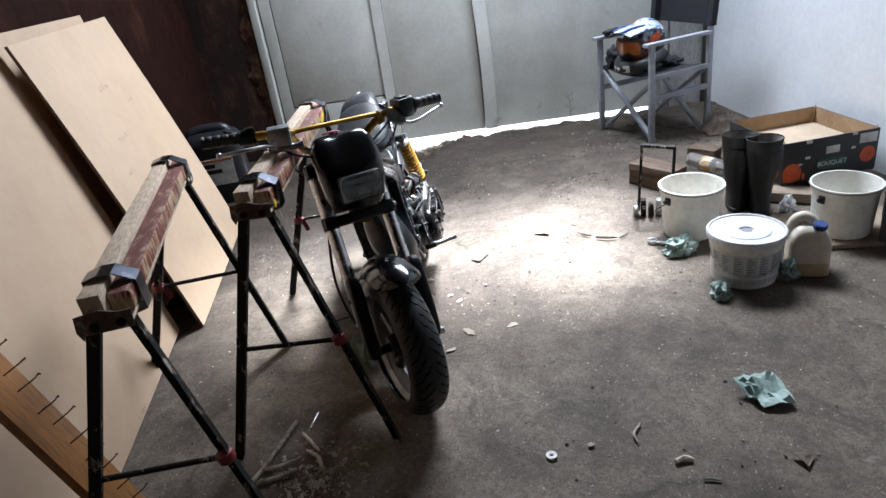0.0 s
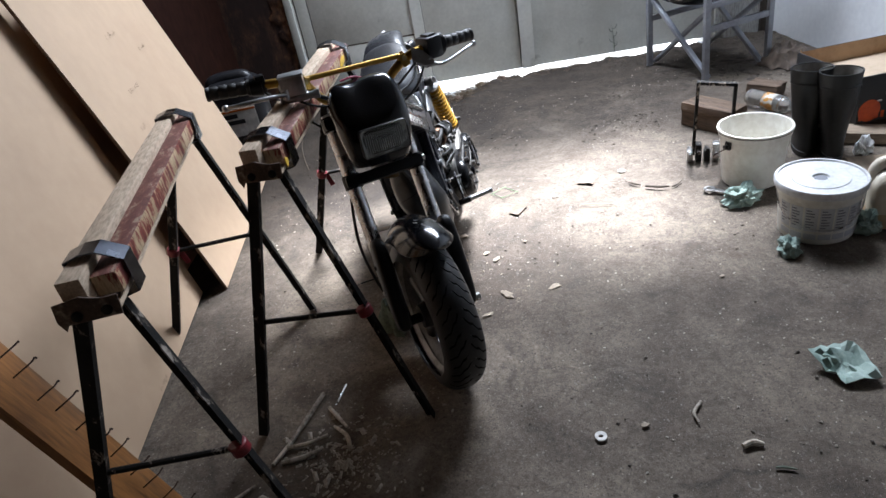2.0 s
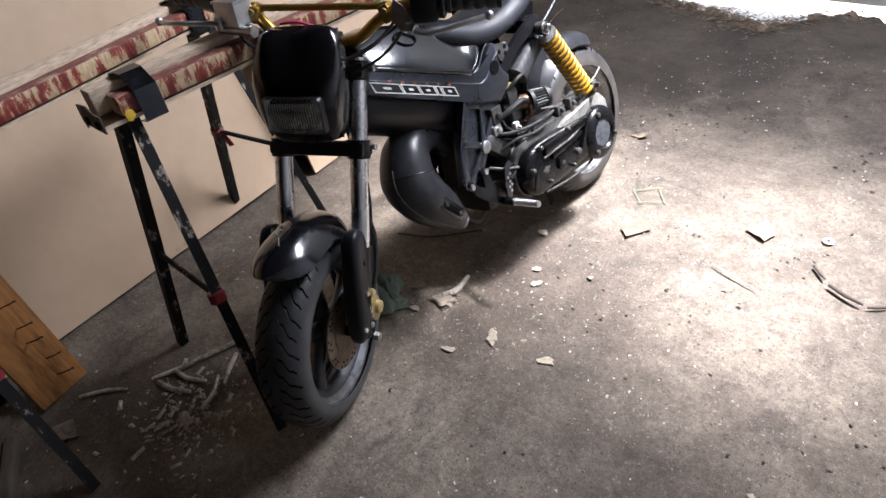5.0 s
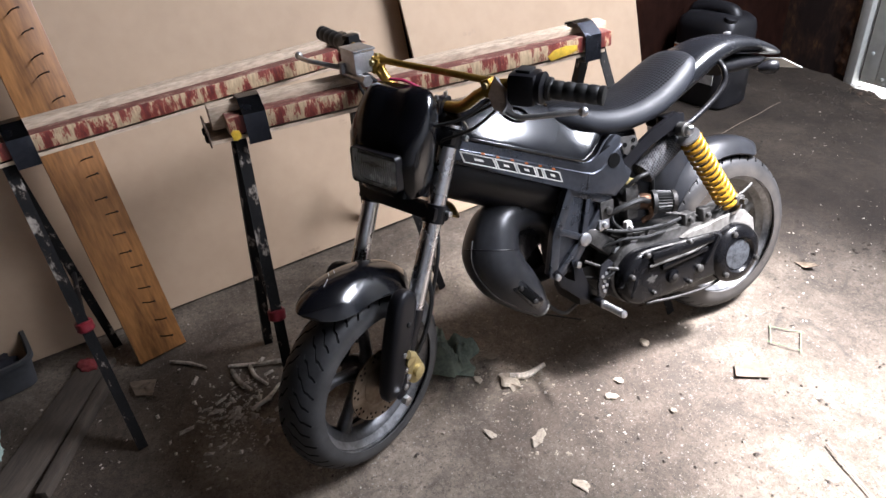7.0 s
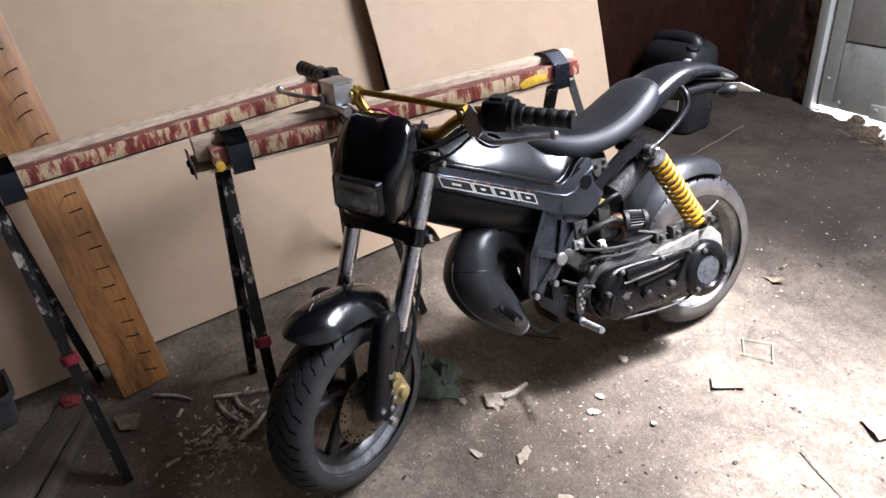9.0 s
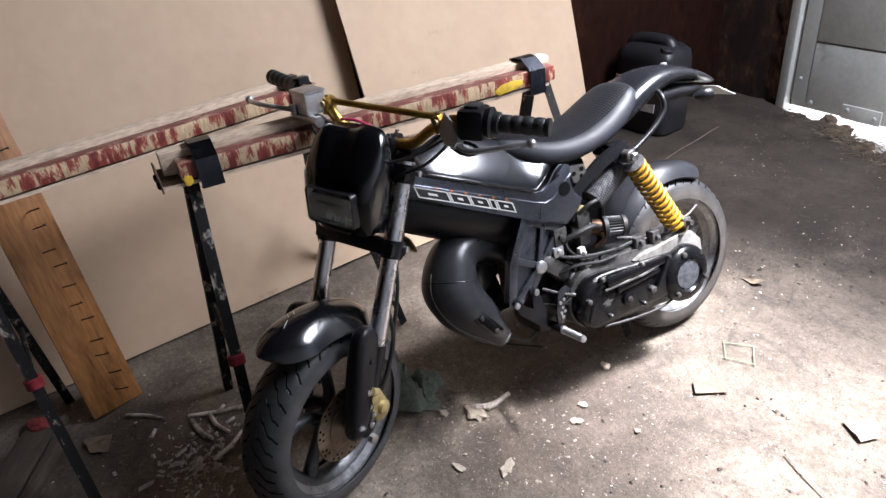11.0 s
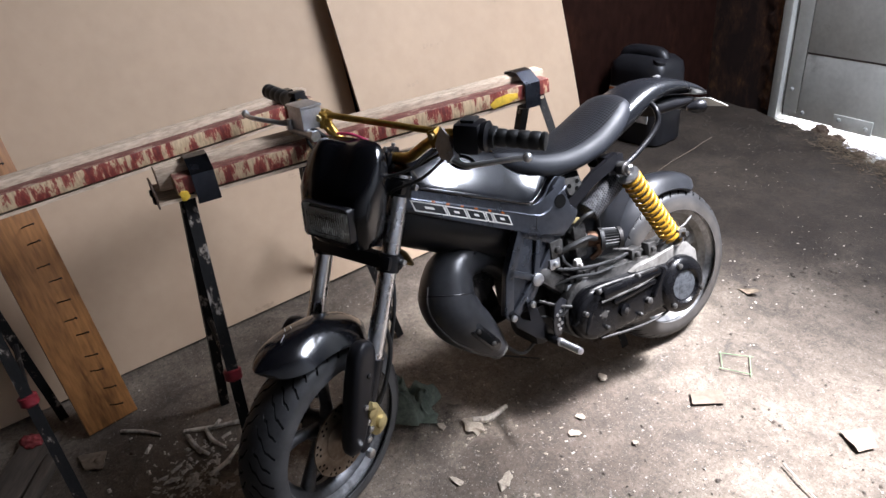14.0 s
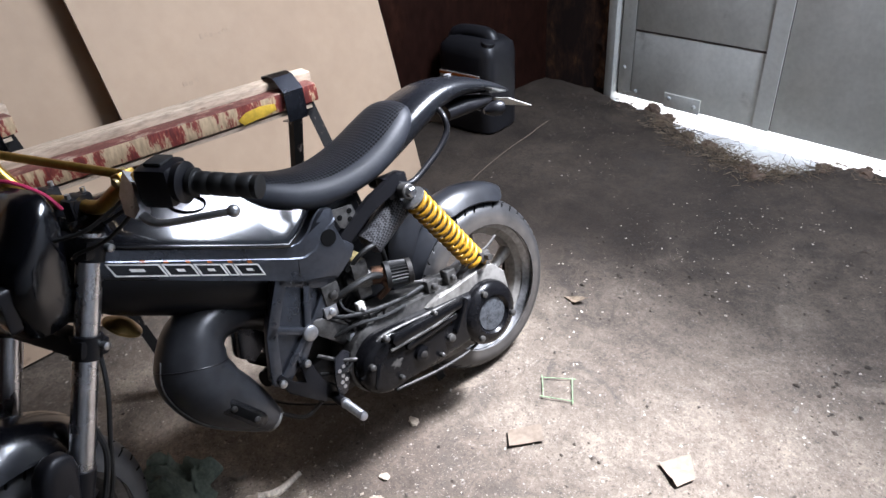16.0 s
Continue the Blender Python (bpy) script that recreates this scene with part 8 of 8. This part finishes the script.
# black bracket with rusty clamps
hb = thing("metal_bracket", pose(0.880, 4.085, 0.0, 0, 0, -14), "black bent-iron bracket with small metal fittings at its foot", "bracket")
bm = bmesh.new()
for a, b in (((-0.075, 0, 0.03), (-0.060, 0, 0.35)), ((-0.060, 0, 0.35), (0.085, 0, 0.33)), ((0.085, 0, 0.33), (0.075, 0, 0.03))):
    a, b = V(*a), V(*b)
    ax = (b - a).normalized()
    s = V(0, 1, 0)
    s2 = ax.cross(s)
    rings(bm, [[p + s * u + s2 * w for u, w in ((-0.014, -0.006), (0.014, -0.006), (0.014, 0.006), (-0.014, 0.006))] for p in (a - ax * 0.003, b + ax * 0.003)])
part("frame", bm, BLACKIRON, hb)
for q in range(6):
    bm = bmesh.new()
    x = -0.10 + q * 0.035
    box(bm, (x, -0.025, 0.0), (x + 0.024, 0.02, 0.05 + 0.03 * (q % 2)), 0.004)
    rod(bm, (x + 0.012, -0.05, 0.04 + 0.012 * (q % 3)), (x + 0.012, 0.03, 0.045), 0.008)
    part("fitting", bm, (STEEL, BLACKIRON, ENGINEDARK)[q % 3], hb)

# bottle lying behind
bo = thing("plastic_bottle", pose(1.320, 4.53, 0.042, 0, 90, -63) @ Matrix.Scale(1.15, 4), "clear plastic bottle with an orange-white label lying on its side", "bottle")
bm = bmesh.new()
lathe(bm, [(-0.12, 0.01), (-0.12, 0.03), (-0.11, 0.035), (0.05, 0.035), (0.08, 0.03), (0.105, 0.014), (0.12, 0.012)], (0, 0, 0), (0, 0, 1), 24)
part("body", bm, BOTTLE, bo)
bm = bmesh.new()
lathe(bm, [(-0.03, 0.0353), (-0.03, 0.0358), (0.025, 0.0358), (0.025, 0.0353)], (0, 0, 0), (0, 0, 1), 24)
part("label", bm, BOTTLELABEL, bo, "orange and white wrapper")
bm = bmesh.new()
lathe(bm, [(0.12, 0.014), (0.138, 0.014), (0.138, 0.004)], (0, 0, 0), (0, 0, 1), 16)
part("cap", bm, PRINTWHITE, bo)

# grey stool edge at the right
st = thing("grey_stool", pose(1.790, 3.545, 0, 0, 0, -35), "dark weathered grey wooden stool beside the wall", "stool")
for sx in (-1, 1):
    for sy in (-1, 1):
        bm = bmesh.new()
        box(bm, (sx * 0.125 - 0.02, sy * 0.13 - 0.02, 0), (sx * 0.125 + 0.02, sy * 0.13 + 0.02, 0.40), 0.003)
        part("leg", bm, GREYSTOOL, st)
bm = bmesh.new()
box(bm, (-0.16, -0.17, 0.40), (0.16, 0.17, 0.425), 0.004)
part("top", bm, GREYSTOOL, st)
for sx, sy, w in ((0, -1, 0.105), (-1, 0, 0.11)):
    bm = bmesh.new()
    if sx:
        box(bm, (-0.139, -w, 0.03), (-0.131, w, 0.398), 0.002)
    else:
        box(bm, (-w, -0.144, 0.03), (w, -0.136, 0.398), 0.002)
    part("side_panel", bm, DARKENEDWOOD, st, "dark side panel")



# ---------- floor litter ----------
def sheet_of(name, corners, material, label, category, seed, lift=0.012, n=12, crumple=0.01, group=""):
    """A thin crumpled piece from the corners of its outline (x, y)."""
    c = Vector((sum(p[0] for p in corners) / len(corners), sum(p[1] for p in corners) / len(corners), 0))
    bm = bmesh.new()
    m = len(corners)
    rim = []
    for k in range(m):
        a, b = V(*corners[k], 0) - c, V(*corners[(k + 1) % m], 0) - c
        for s in range(4):
            rim.append(a.lerp(b, s / 4) * (1 + 0.05 * noise.noise(V(k * 3 + s, seed, 1))))
    loops = []
    for r in (1.0, 0.8, 0.6, 0.4, 0.2, 0.03):
        loops.append([V(p.x * r, p.y * r, 0.0) for p in rim])
    top = [[V(p.x, p.y, 0.0015 + lift * max(0, 0.35 + noise.noise(V(p.x * 16 + seed, p.y * 16, seed))) + crumple * abs(noise.noise(V(p.x * 45, p.y * 45, seed + 3)))) for p in lp] for lp in loops]
    bot = [[p - V(0, 0, 0.0012) for p in lp] for lp in top]
    rings(bm, bot[::-1] + top)
    return whole(name, bm, material, label, category, group, m=pose(c.x, c.y, 0.001), smooth=25)


sheet_of("paper_towel", [(0.686, 2.763), (0.764, 2.785), (0.827, 2.775), (0.823, 2.657), (0.735, 2.657), (0.712, 2.711)], PAPERGREEN, "crumpled pale green paper towel lying flat on the floor", "paper towel", 2.0, 0.034, crumple=0.034)
sheet_of("paper_scrap", [(0.718, 2.482), (0.779, 2.470), (0.740, 2.43)], CARDSCRAP, "small torn pale paper scrap on the floor", "scrap", 5.0)
sheet_of("paper_scrap", [(-0.849, 2.327), (-0.826, 2.401), (-0.757, 2.383), (-0.783, 2.339)], CARDSCRAP, "stained beige paper scrap under the sawhorse", "scrap", 7.0, 0.004)
sheet_of("cardboard_piece", [(-0.034, 3.854), (0.011, 3.929), (0.050, 3.895), (0.002, 3.822)], CARDSCRAP, "small brown cardboard rectangle on the floor", "cardboard", 8.0, 0.004, crumple=0.002)
sheet_of("cardboard_piece", [(0.283, 4.032), (0.320, 4.105), (0.365, 4.05), (0.347, 4.005)], CARDSCRAP, "torn pale cardboard piece on the floor", "cardboard", 9.0, 0.006)
sheet_of("dry_leaf", [(-0.288, 4.379), (-0.25, 4.40), (-0.214, 4.405), (-0.235, 4.37)], STRAW, "curled dark dry leaf on the floor", "leaf", 4.0, 0.02)


def crumpled(at, size, rot, material, label, seed, name="crumpled_towel", smooth=28, fold=1.0):
    bm = bmesh.new()
    bmesh.ops.create_icosphere(bm, subdivisions=4, radius=1.0)
    for v in bm.verts:
        n = v.co.normalized()
        k = 0.8 + 0.55 * noise.noise(n * 2.1 + V(seed, 0, seed)) + fold * (0.30 * abs(noise.noise(n * 6 + V(seed, 1, 2))) + 0.14 * noise.noise(n * 13))
        p = n * k
        v.co = V(p.x * size[0], p.y * size[1], max(p.z, -0.45) * size[2])
    lo = min(v.co.z for v in bm.verts)
    for v in bm.verts:
        v.co.z -= lo
    return whole(name, bm, material, label, "towel", m=pose(*at, 0, 0, rot), smooth=smooth)


crumpled((0.855, 3.665, 0), (0.07, 0.05, 0.05), 20, PAPERGREEN, "crumpled green paper towel beside the white bucket", 1.0)
crumpled((0.865, 3.285, 0), (0.045, 0.035, 0.04), 70, PAPERGREEN, "crumpled green paper towel by the lidded bucket", 4.0)
crumpled((1.150, 3.345, 0), (0.04, 0.04, 0.055), 10, PAPERGREEN, "crumpled green paper towel between bucket and jug", 6.5)
crumpled((1.435, 3.925, 0), (0.034, 0.032, 0.055), 20, LIDWHITE, "crumpled white plastic bag beside the boots", 3.2, "plastic_bag")


def rag(at, w, d, h, rot, material, label, seed, name="green_rag"):
    """A thrown-down sheet: a grid heaved up into creases, its rim sinking to the floor."""
    bm = bmesh.new()
    n = 34

    def f(u, v, t):
        x, y = (u - 0.5) * w, (v - 0.5) * d
        e = min(1.0, 5 * min(u, 1 - u, v, 1 - v) + 0.12)
        k = 0.45 + 0.9 * noise.noise(V(u * 1.7 + seed, v * 1.5, seed)) + 0.42 * (0.5 - abs(noise.noise(V(u * 4.2, v * 3.4 + seed, 2)))) + 0.18 * noise.noise(V(u * 9, v * 9, seed))
        x += 0.16 * w * noise.noise(V(u * 3, v * 3, seed + 5))
        y += 0.16 * d * noise.noise(V(u * 3, v * 3, seed + 9))
        return V(x, y, 0.003 + max(0.0, k) * h * e + t)
    cloth(bm, 0, 0, f, n, n, 0.0015)
    return whole(name, bm, material, label, "rag", m=pose(*at, 0, 0, rot), smooth=50)


rag((-0.445, 3.175, 0.0), 0.16, 0.12, 0.105, 62, RAGGREEN, "dirty dark green paper rag lying behind the front wheel", 4.0)


rag((1.70, 5.20, 0.0), 0.30, 0.22, 0.12, 25, SACKING, "crumpled brown sacking on the floor beside the wall", 11.0, "sacking")
timber((1.375, 4.74, 0.0), (0.10, 0.16, 0.07), 40, "short brown timber offcut on the floor by the carton", BLOCKWOOD)

# spanner
bm = bmesh.new()
prism(bm, capsule_outline((0, 0), (0.17, 0), 0.009, 0.008, 6), 0.0, 0.006, 0.001, Matrix.Rotation(radians(-90), 4, "X") @ Matrix.Translation((0, -0.007, 0)))
lathe(bm, [(0.0, 0.010), (0.0, 0.022), (0.008, 0.022), (0.008, 0.010)], (-0.012, 0, 0), (0, 0, 1), 18, False)
whole("spanner", bm, STEEL, "bright steel spanner lying by the bucket", "spanner", m=pose(0.785, 3.785, 0.004, 0, 0, -38))
# washer ring
for at in ((0.106, 2.582), (0.493, 4.096)):
    bm = bmesh.new()
    lathe(bm, [(0, 0.006), (0, 0.0155), (0.002, 0.0155), (0.002, 0.006)], (0, 0, 0), (0, 0, 1), 24, False)
    whole("washer", bm, PRINTWHITE, "pale round washer lying on the floor", "washer", "loose washers", m=pose(*at, 0.002))


def twig(pts, r, label, material=TWIG, name="twig", group="loose twigs"):
    bm = bmesh.new()
    z = r + 0.001
    o = V(*pts[0], 0)
    tube(bm, [V(x, y, z + 0.004 * noise.noise(V(x * 30, y * 30, 1))) - o for x, y in pts], [r, r * 1.1, r * 0.7], 7, 5)
    return whole(name, bm, material, label, "twig", group, m=pose(*pts[0], 0))


twig([(0.378, 2.659), (0.349, 2.623), (0.351, 2.589)], 0.004, "short curved pale twig on the floor")
twig([(0.424, 2.499), (0.45, 2.506), (0.472, 2.499)], 0.007, "stub of dark wood on the floor")
twig([(0.495, 3.965), (0.52, 3.94), (0.535, 3.925)], 0.004, "thin dark stick on the bright floor", DARKSOIL)
twig([(0.550, 3.905), (0.60, 3.885), (0.640, 3.874)], 0.005, "thin dark stick on the bright floor", DARKSOIL)
twig([(0.652, 3.872), (0.68, 3.89), (0.705, 3.916)], 0.003, "thin dark stick on the bright floor", DARKSOIL)
twig([(-0.668, 2.86), (-0.70, 2.76), (-0.733, 2.665)], 0.007, "grey weathered stick under the sawhorse")
twig([(-0.640, 2.80), (-0.61, 2.76), (-0.575, 2.715)], 0.006, "grey weathered stick under the sawhorse")
twig([(-0.735, 2.66), (-0.68, 2.665), (-0.625, 2.691)], 0.006, "grey weathered stick under the sawhorse")
twig([(-0.763, 2.604), (-0.73, 2.68), (-0.702, 2.751)], 0.006, "grey weathered stick under the sawhorse")
twig([(-0.739, 2.608), (-0.68, 2.62), (-0.629, 2.644)], 0.007, "grey weathered stick under the sawhorse")
twig([(-0.881, 2.446), (-0.84, 2.50), (-0.795, 2.543)], 0.005, "thin brown lath on the floor")
twig([(-0.552, 2.628), (-0.57, 2.68), (-0.613, 2.722)], 0.006, "bent grey stick under the sawhorse")
twig([(0.268, 3.833), (0.34, 3.81), (0.41, 3.79)], 0.002, "long dark stick on the floor")
twig([(0.472, 2.432), (0.49, 2.43), (0.513, 2.422)], 0.003, "thin green sliver on the floor", RAGGREEN)
twig([(-0.603, 2.893), (-0.612, 2.85), (-0.621, 2.810)], 0.003, "bright metal strip among the sticks", STEEL, "metal_strip", "")
twig([(-0.627, 3.451), (-0.52, 3.50), (-0.402, 3.612)], 0.0035, "thin black cable on the floor under the engine", RUBBER, "loose_cable", "")
twig([(-0.30, 3.30), (-0.28, 3.34), (-0.29, 3.405)], 0.009, "splintered bark chip behind the front wheel")

# string across the floor
bm = bmesh.new()
tube(bm, [(-1.079, 4.695, 0.003), (-1.140, 4.87, 0.004), (-1.199, 5.08, 0.003), (-1.236, 5.27, 0.004), (-1.262, 5.36, 0.003), (-1.281, 5.458, 0.003)], 0.0019, 6)
whole("string", bm, CARDSCRAP, "thin pale string lying across the floor", "string")
# square drawn with thin green cord on the floor
bm = bmesh.new()
sq = [V(-0.097, 4.057, 0.0025), V(-0.035, 4.109, 0.0025), V(0.017, 4.046, 0.0025), V(-0.048, 4.006, 0.0025)]
for a, b in zip(sq, sq[1:] + sq[:1]):
    e = (b - a) * 0.12
    rod(bm, a - e * 0.4, b + e, 0.0013, n=5)
whole("square_outline", bm, mat("green_cord", (0.20, 0.30, 0.16), (0.10, 0.15, 0.08), 30, 120, 0.8), "thin green square outline on the floor", "marking")


# stones and chips that can be told apart
def stone(at, size, rot, label, seed, material=CHIP):
    bm = bmesh.new()
    bmesh.ops.create_icosphere(bm, subdivisions=2, radius=1.0)
    for v in bm.verts:
        v.co *= 1 + 0.75 * noise.noise(v.co * 1.7 + V(seed, seed, 0))
        v.co = V(v.co.x * size[0], v.co.y * size[1], min(0.35, max(-0.4, v.co.z)) * size[2] * (1 + 0.5 * v.co.x))
    lo = min(v.co.z for v in bm.verts)
    for v in bm.verts:
        v.co.z -= lo
    return whole("plaster_chip", bm, material, label, "chip", "loose chips", m=pose(*at, 0, 0, 0, rot), smooth=20)


for k, (x, y, a, b, r) in enumerate(((0.083, 3.266, 0.024, 0.011, 30), (-0.082, 3.252, 0.03, 0.014, -60), (-0.157, 3.154, 0.020, 0.008, 20), (-0.106, 3.497, 0.013, 0.009, 0), (0.222, 2.603, 0.009, 0.008, 0),
                                     (-0.399, 3.296, 0.022, 0.012, 60), (-0.286, 3.290, 0.035, 0.022, 10), (-0.143, 3.549, 0.012, 0.009, 40), (-0.107, 3.497, 0.017, 0.009, 60), (-0.226, 3.706, 0.016, 0.013, 0), (-0.34, 3.22, 0.014, 0.01, 0), (0.01, 3.6, 0.009, 0.007, 0), (0.62, 3.2, 0.008, 0.006, 0))):
    stone((x, y), (a, b, min(a, b) * 0.6), r, "pale broken plaster chip on the floor", k * 1.7)


# uncountable grit, shavings and straw
def scatter(name, spots, material, label, shape):
    verts, faces = [], []
    for (x, y, z, s, rot, st) in spots:
        n0 = len(verts)
        c, sn = math.cos(rot), math.sin(rot)
        for vx, vy, vz in shape:
            px, py = vx * s * st, vy * s
            verts.append((x + px * c - py * sn, y + px * sn + py * c, z + vz * s))
        faces += [(n0, n0 + 1, n0 + 4), (n0 + 1, n0 + 2, n0 + 4), (n0 + 2, n0 + 3, n0 + 4), (n0 + 3, n0, n0 + 4), (n0 + 3, n0 + 2, n0 + 1, n0)]
    me = bpy.data.meshes.new(name)
    me.from_pydata(verts, [], faces)
    me.materials.append(material)
    return tagged(new(name, me), label, name.split("_")[-1], kind="stuff")


SHAVING = mat("dusty_shavings", (0.52, 0.47, 0.40), (0.30, 0.255, 0.21), 40, 160, 0.95)
PEB = ((-1, -0.7, 0), (0.8, -1, 0), (1, 0.8, 0), (-0.7, 1, 0), (0.1, 0.0, 0.9))


def spots(n, fx, fy, smin, smax, stretch=1.0, keep=None):
    out = []
    while len(out) < n:
        x, y = fx(), fy()
        if keep and not keep(x, y):
            continue
        z = 0.006 * noise.noise(V(x * 1.7, y * 1.7, 0)) - 0.001
        out.append((x, y, z, smin + (smax - smin) * random.random() ** 3, random.random() * 6.3, 1 + (stretch - 1) * random.random()))
    return out


U = random.uniform
clump = lambda x, y: noise.noise(V(x * 2.4, y * 2.4, 7)) + 0.5 * noise.noise(V(x * 7, y * 7, 3)) > U(-0.35, 0.5)
scatter("pale_grit", spots(2600, lambda: U(-1.1, 2.0), lambda: U(1.6, 5.6), 0.0008, 0.0036, 1.8, clump), SHAVING, "pale grit and plaster crumbs strewn over the floor", PEB)
scatter("dark_grit", spots(2600, lambda: U(-1.5, 2.0), lambda: U(1.6, 5.9), 0.0010, 0.0050, 1.8, lambda x, y: clump(x, y) and y < floor_edge(x) - 0.02 and (y > 3.4 or random.random() < 0.3)), DARKSOIL, "dark crumbs of soil strewn over the floor", PEB)
scatter("soil_clods", spots(2400, lambda: U(-1.6, 2.0), lambda: 5.85 - 1.5 * random.random() ** 1.6, 0.0012, 0.0068, 1.8, lambda x, y: clump(x, y) and y < floor_edge(x) - 0.02), DARKSOIL, "crumbled soil and leaf litter near the doors", PEB)
scatter("wood_shavings", spots(230, lambda: random.gauss(-0.57, 0.075), lambda: random.gauss(2.60, 0.07), 0.002, 0.008, 3.2), SHAVING, "heap of pale wood shavings under the sawhorse", PEB)
scatter("plaster_crumbs", spots(170, lambda: random.gauss(-0.27, 0.15), lambda: random.gauss(3.27, 0.13), 0.0012, 0.0048, 1.6), CHIP, "pale plaster crumbs behind the front wheel", PEB)
scatter("leaf_litter", spots(170, lambda: U(1.0, 1.9), lambda: U(5.0, 5.85), 0.006, 0.030, 2.0), DARKSOIL, "dry leaves and dirt in the corner under the chair", ((-1, -0.7, 0), (0.8, -1, 0.1), (1, 0.8, 0.05), (-0.7, 1, 0.12), (0.1, 0.0, 0.28)))

# straw fringe on the broken edge of the slab
verts, faces = [], []
for k in range(4200):
    x = U(-1.2, 0.9) if k % 3 == 0 else random.choice((-0.82, -0.66, -0.48, -0.36, -0.22, -0.12)) + random.gauss(0, 0.05)
    e = floor_edge(x)
    p = V(x, e + random.gauss(-0.02, 0.05), U(-0.05, 0.02))
    d = V(U(-1, 1), U(-1, 1), U(-0.15, 0.35)).normalized() * U(0.02, 0.07)
    s = V(-d.y, d.x, 0).normalized() * 0.0012
    n0 = len(verts)
    verts += [tuple(p - s), tuple(p + s), tuple(p + d + V(0, 0, 0.001)), tuple(p + d * 0.5 + V(0, 0, 0.003))]
    faces += [(n0, n0 + 1, n0 + 2), (n0, n0 + 2, n0 + 3), (n0 + 1, n0 + 3, n0 + 2)]
me = bpy.data.meshes.new("straw")
me.from_pydata(verts, [], faces)
me.materials.append(STRAW)
tagged(new("straw", me), "dry straw and roots along the broken slab edge", "straw", kind="stuff")

# clods on the broken edge
for k in range(46):
    x = U(-1.15, 0.1)
    e = floor_edge(x)
    bm = bmesh.new()
    bmesh.ops.create_icosphere(bm, subdivisions=2, radius=1.0)
    s = U(0.014, 0.045)
    for v in bm.verts:
        v.co = v.co * (1 + 0.5 * noise.noise(v.co * 1.4 + V(k, k * 2, 0))) * s
        v.co.z = v.co.z * 0.6
    whole("earth_clod", bm, CLOD, "crumbled earth clod on the broken slab edge", "clod", "clods by the doors", m=pose(x, e + U(-0.06, 0.05), U(-0.06, 0.0), 0, 0, U(0, 360)), smooth=20)

# ---------- near the camera's left: box, boards, rags ----------
gb = thing("grey_crate", pose(-1.04, 1.95, 0, 0, 0, 14), "grey plastic crate holding dark rags, beside the boards", "crate")
bm = bmesh.new()
o = [V(math.copysign(abs(math.cos(a)) ** 0.3, math.cos(a)), math.copysign(abs(math.sin(a)) ** 0.3, math.sin(a)), 0) for a in [2 * math.pi * i / 32 for i in range(32)]]
rings(bm, [[V(p.x * sx, p.y * sy, z) for p in o] for z, sx, sy in ((0, 0.06, 0.10), (0.005, 0.075, 0.115), (0.10, 0.09, 0.13), (0.10, 0.098, 0.138), (0.112, 0.098, 0.138), (0.112, 0.088, 0.128), (0.012, 0.072, 0.112))])
# grey plastic with the shade of this corner put into its colour
part("tub", bm, mat("shaded_crate_plastic", (0.055, 0.057, 0.062), (0.03, 0.032, 0.035), 8, 50, 0.6), gb)
heap("dark_rag", "dark bunched rag lying in the grey crate", "rag", (-1.04, 1.95, 0.014), (0.06, 0.085, 0.05), 30, BLACKCLOTH, 5.5)
# offcuts coloured darker to carry the shade here
timber((-0.77, 2.13, 0.0), (0.10, 0.52, 0.022), 62, "dusty grey offcut board lying on the floor, darkened for shade", DARKENEDWOOD, "offcut_board")
timber((-0.70, 2.19, 0.0), (0.03, 0.40, 0.03), 66, "dusty grey batten lying on the floor, darkened for shade", DARKENEDWOOD, "offcut_board")
crumpled((-0.74, 1.95, 0), (0.07, 0.06, 0.05), 0, PAPERGREEN, "crumpled green paper towel on the floor by the boards", 12.0)
heap("red_cloth", "dark red cloth scrap on the floor by the crate", "cloth", (-0.98, 2.22, 0.0), (0.045, 0.03, 0.02), 40, mat("dull_red_cloth", (0.22, 0.03, 0.03), None, 20, 90, 0.9), 6.0)
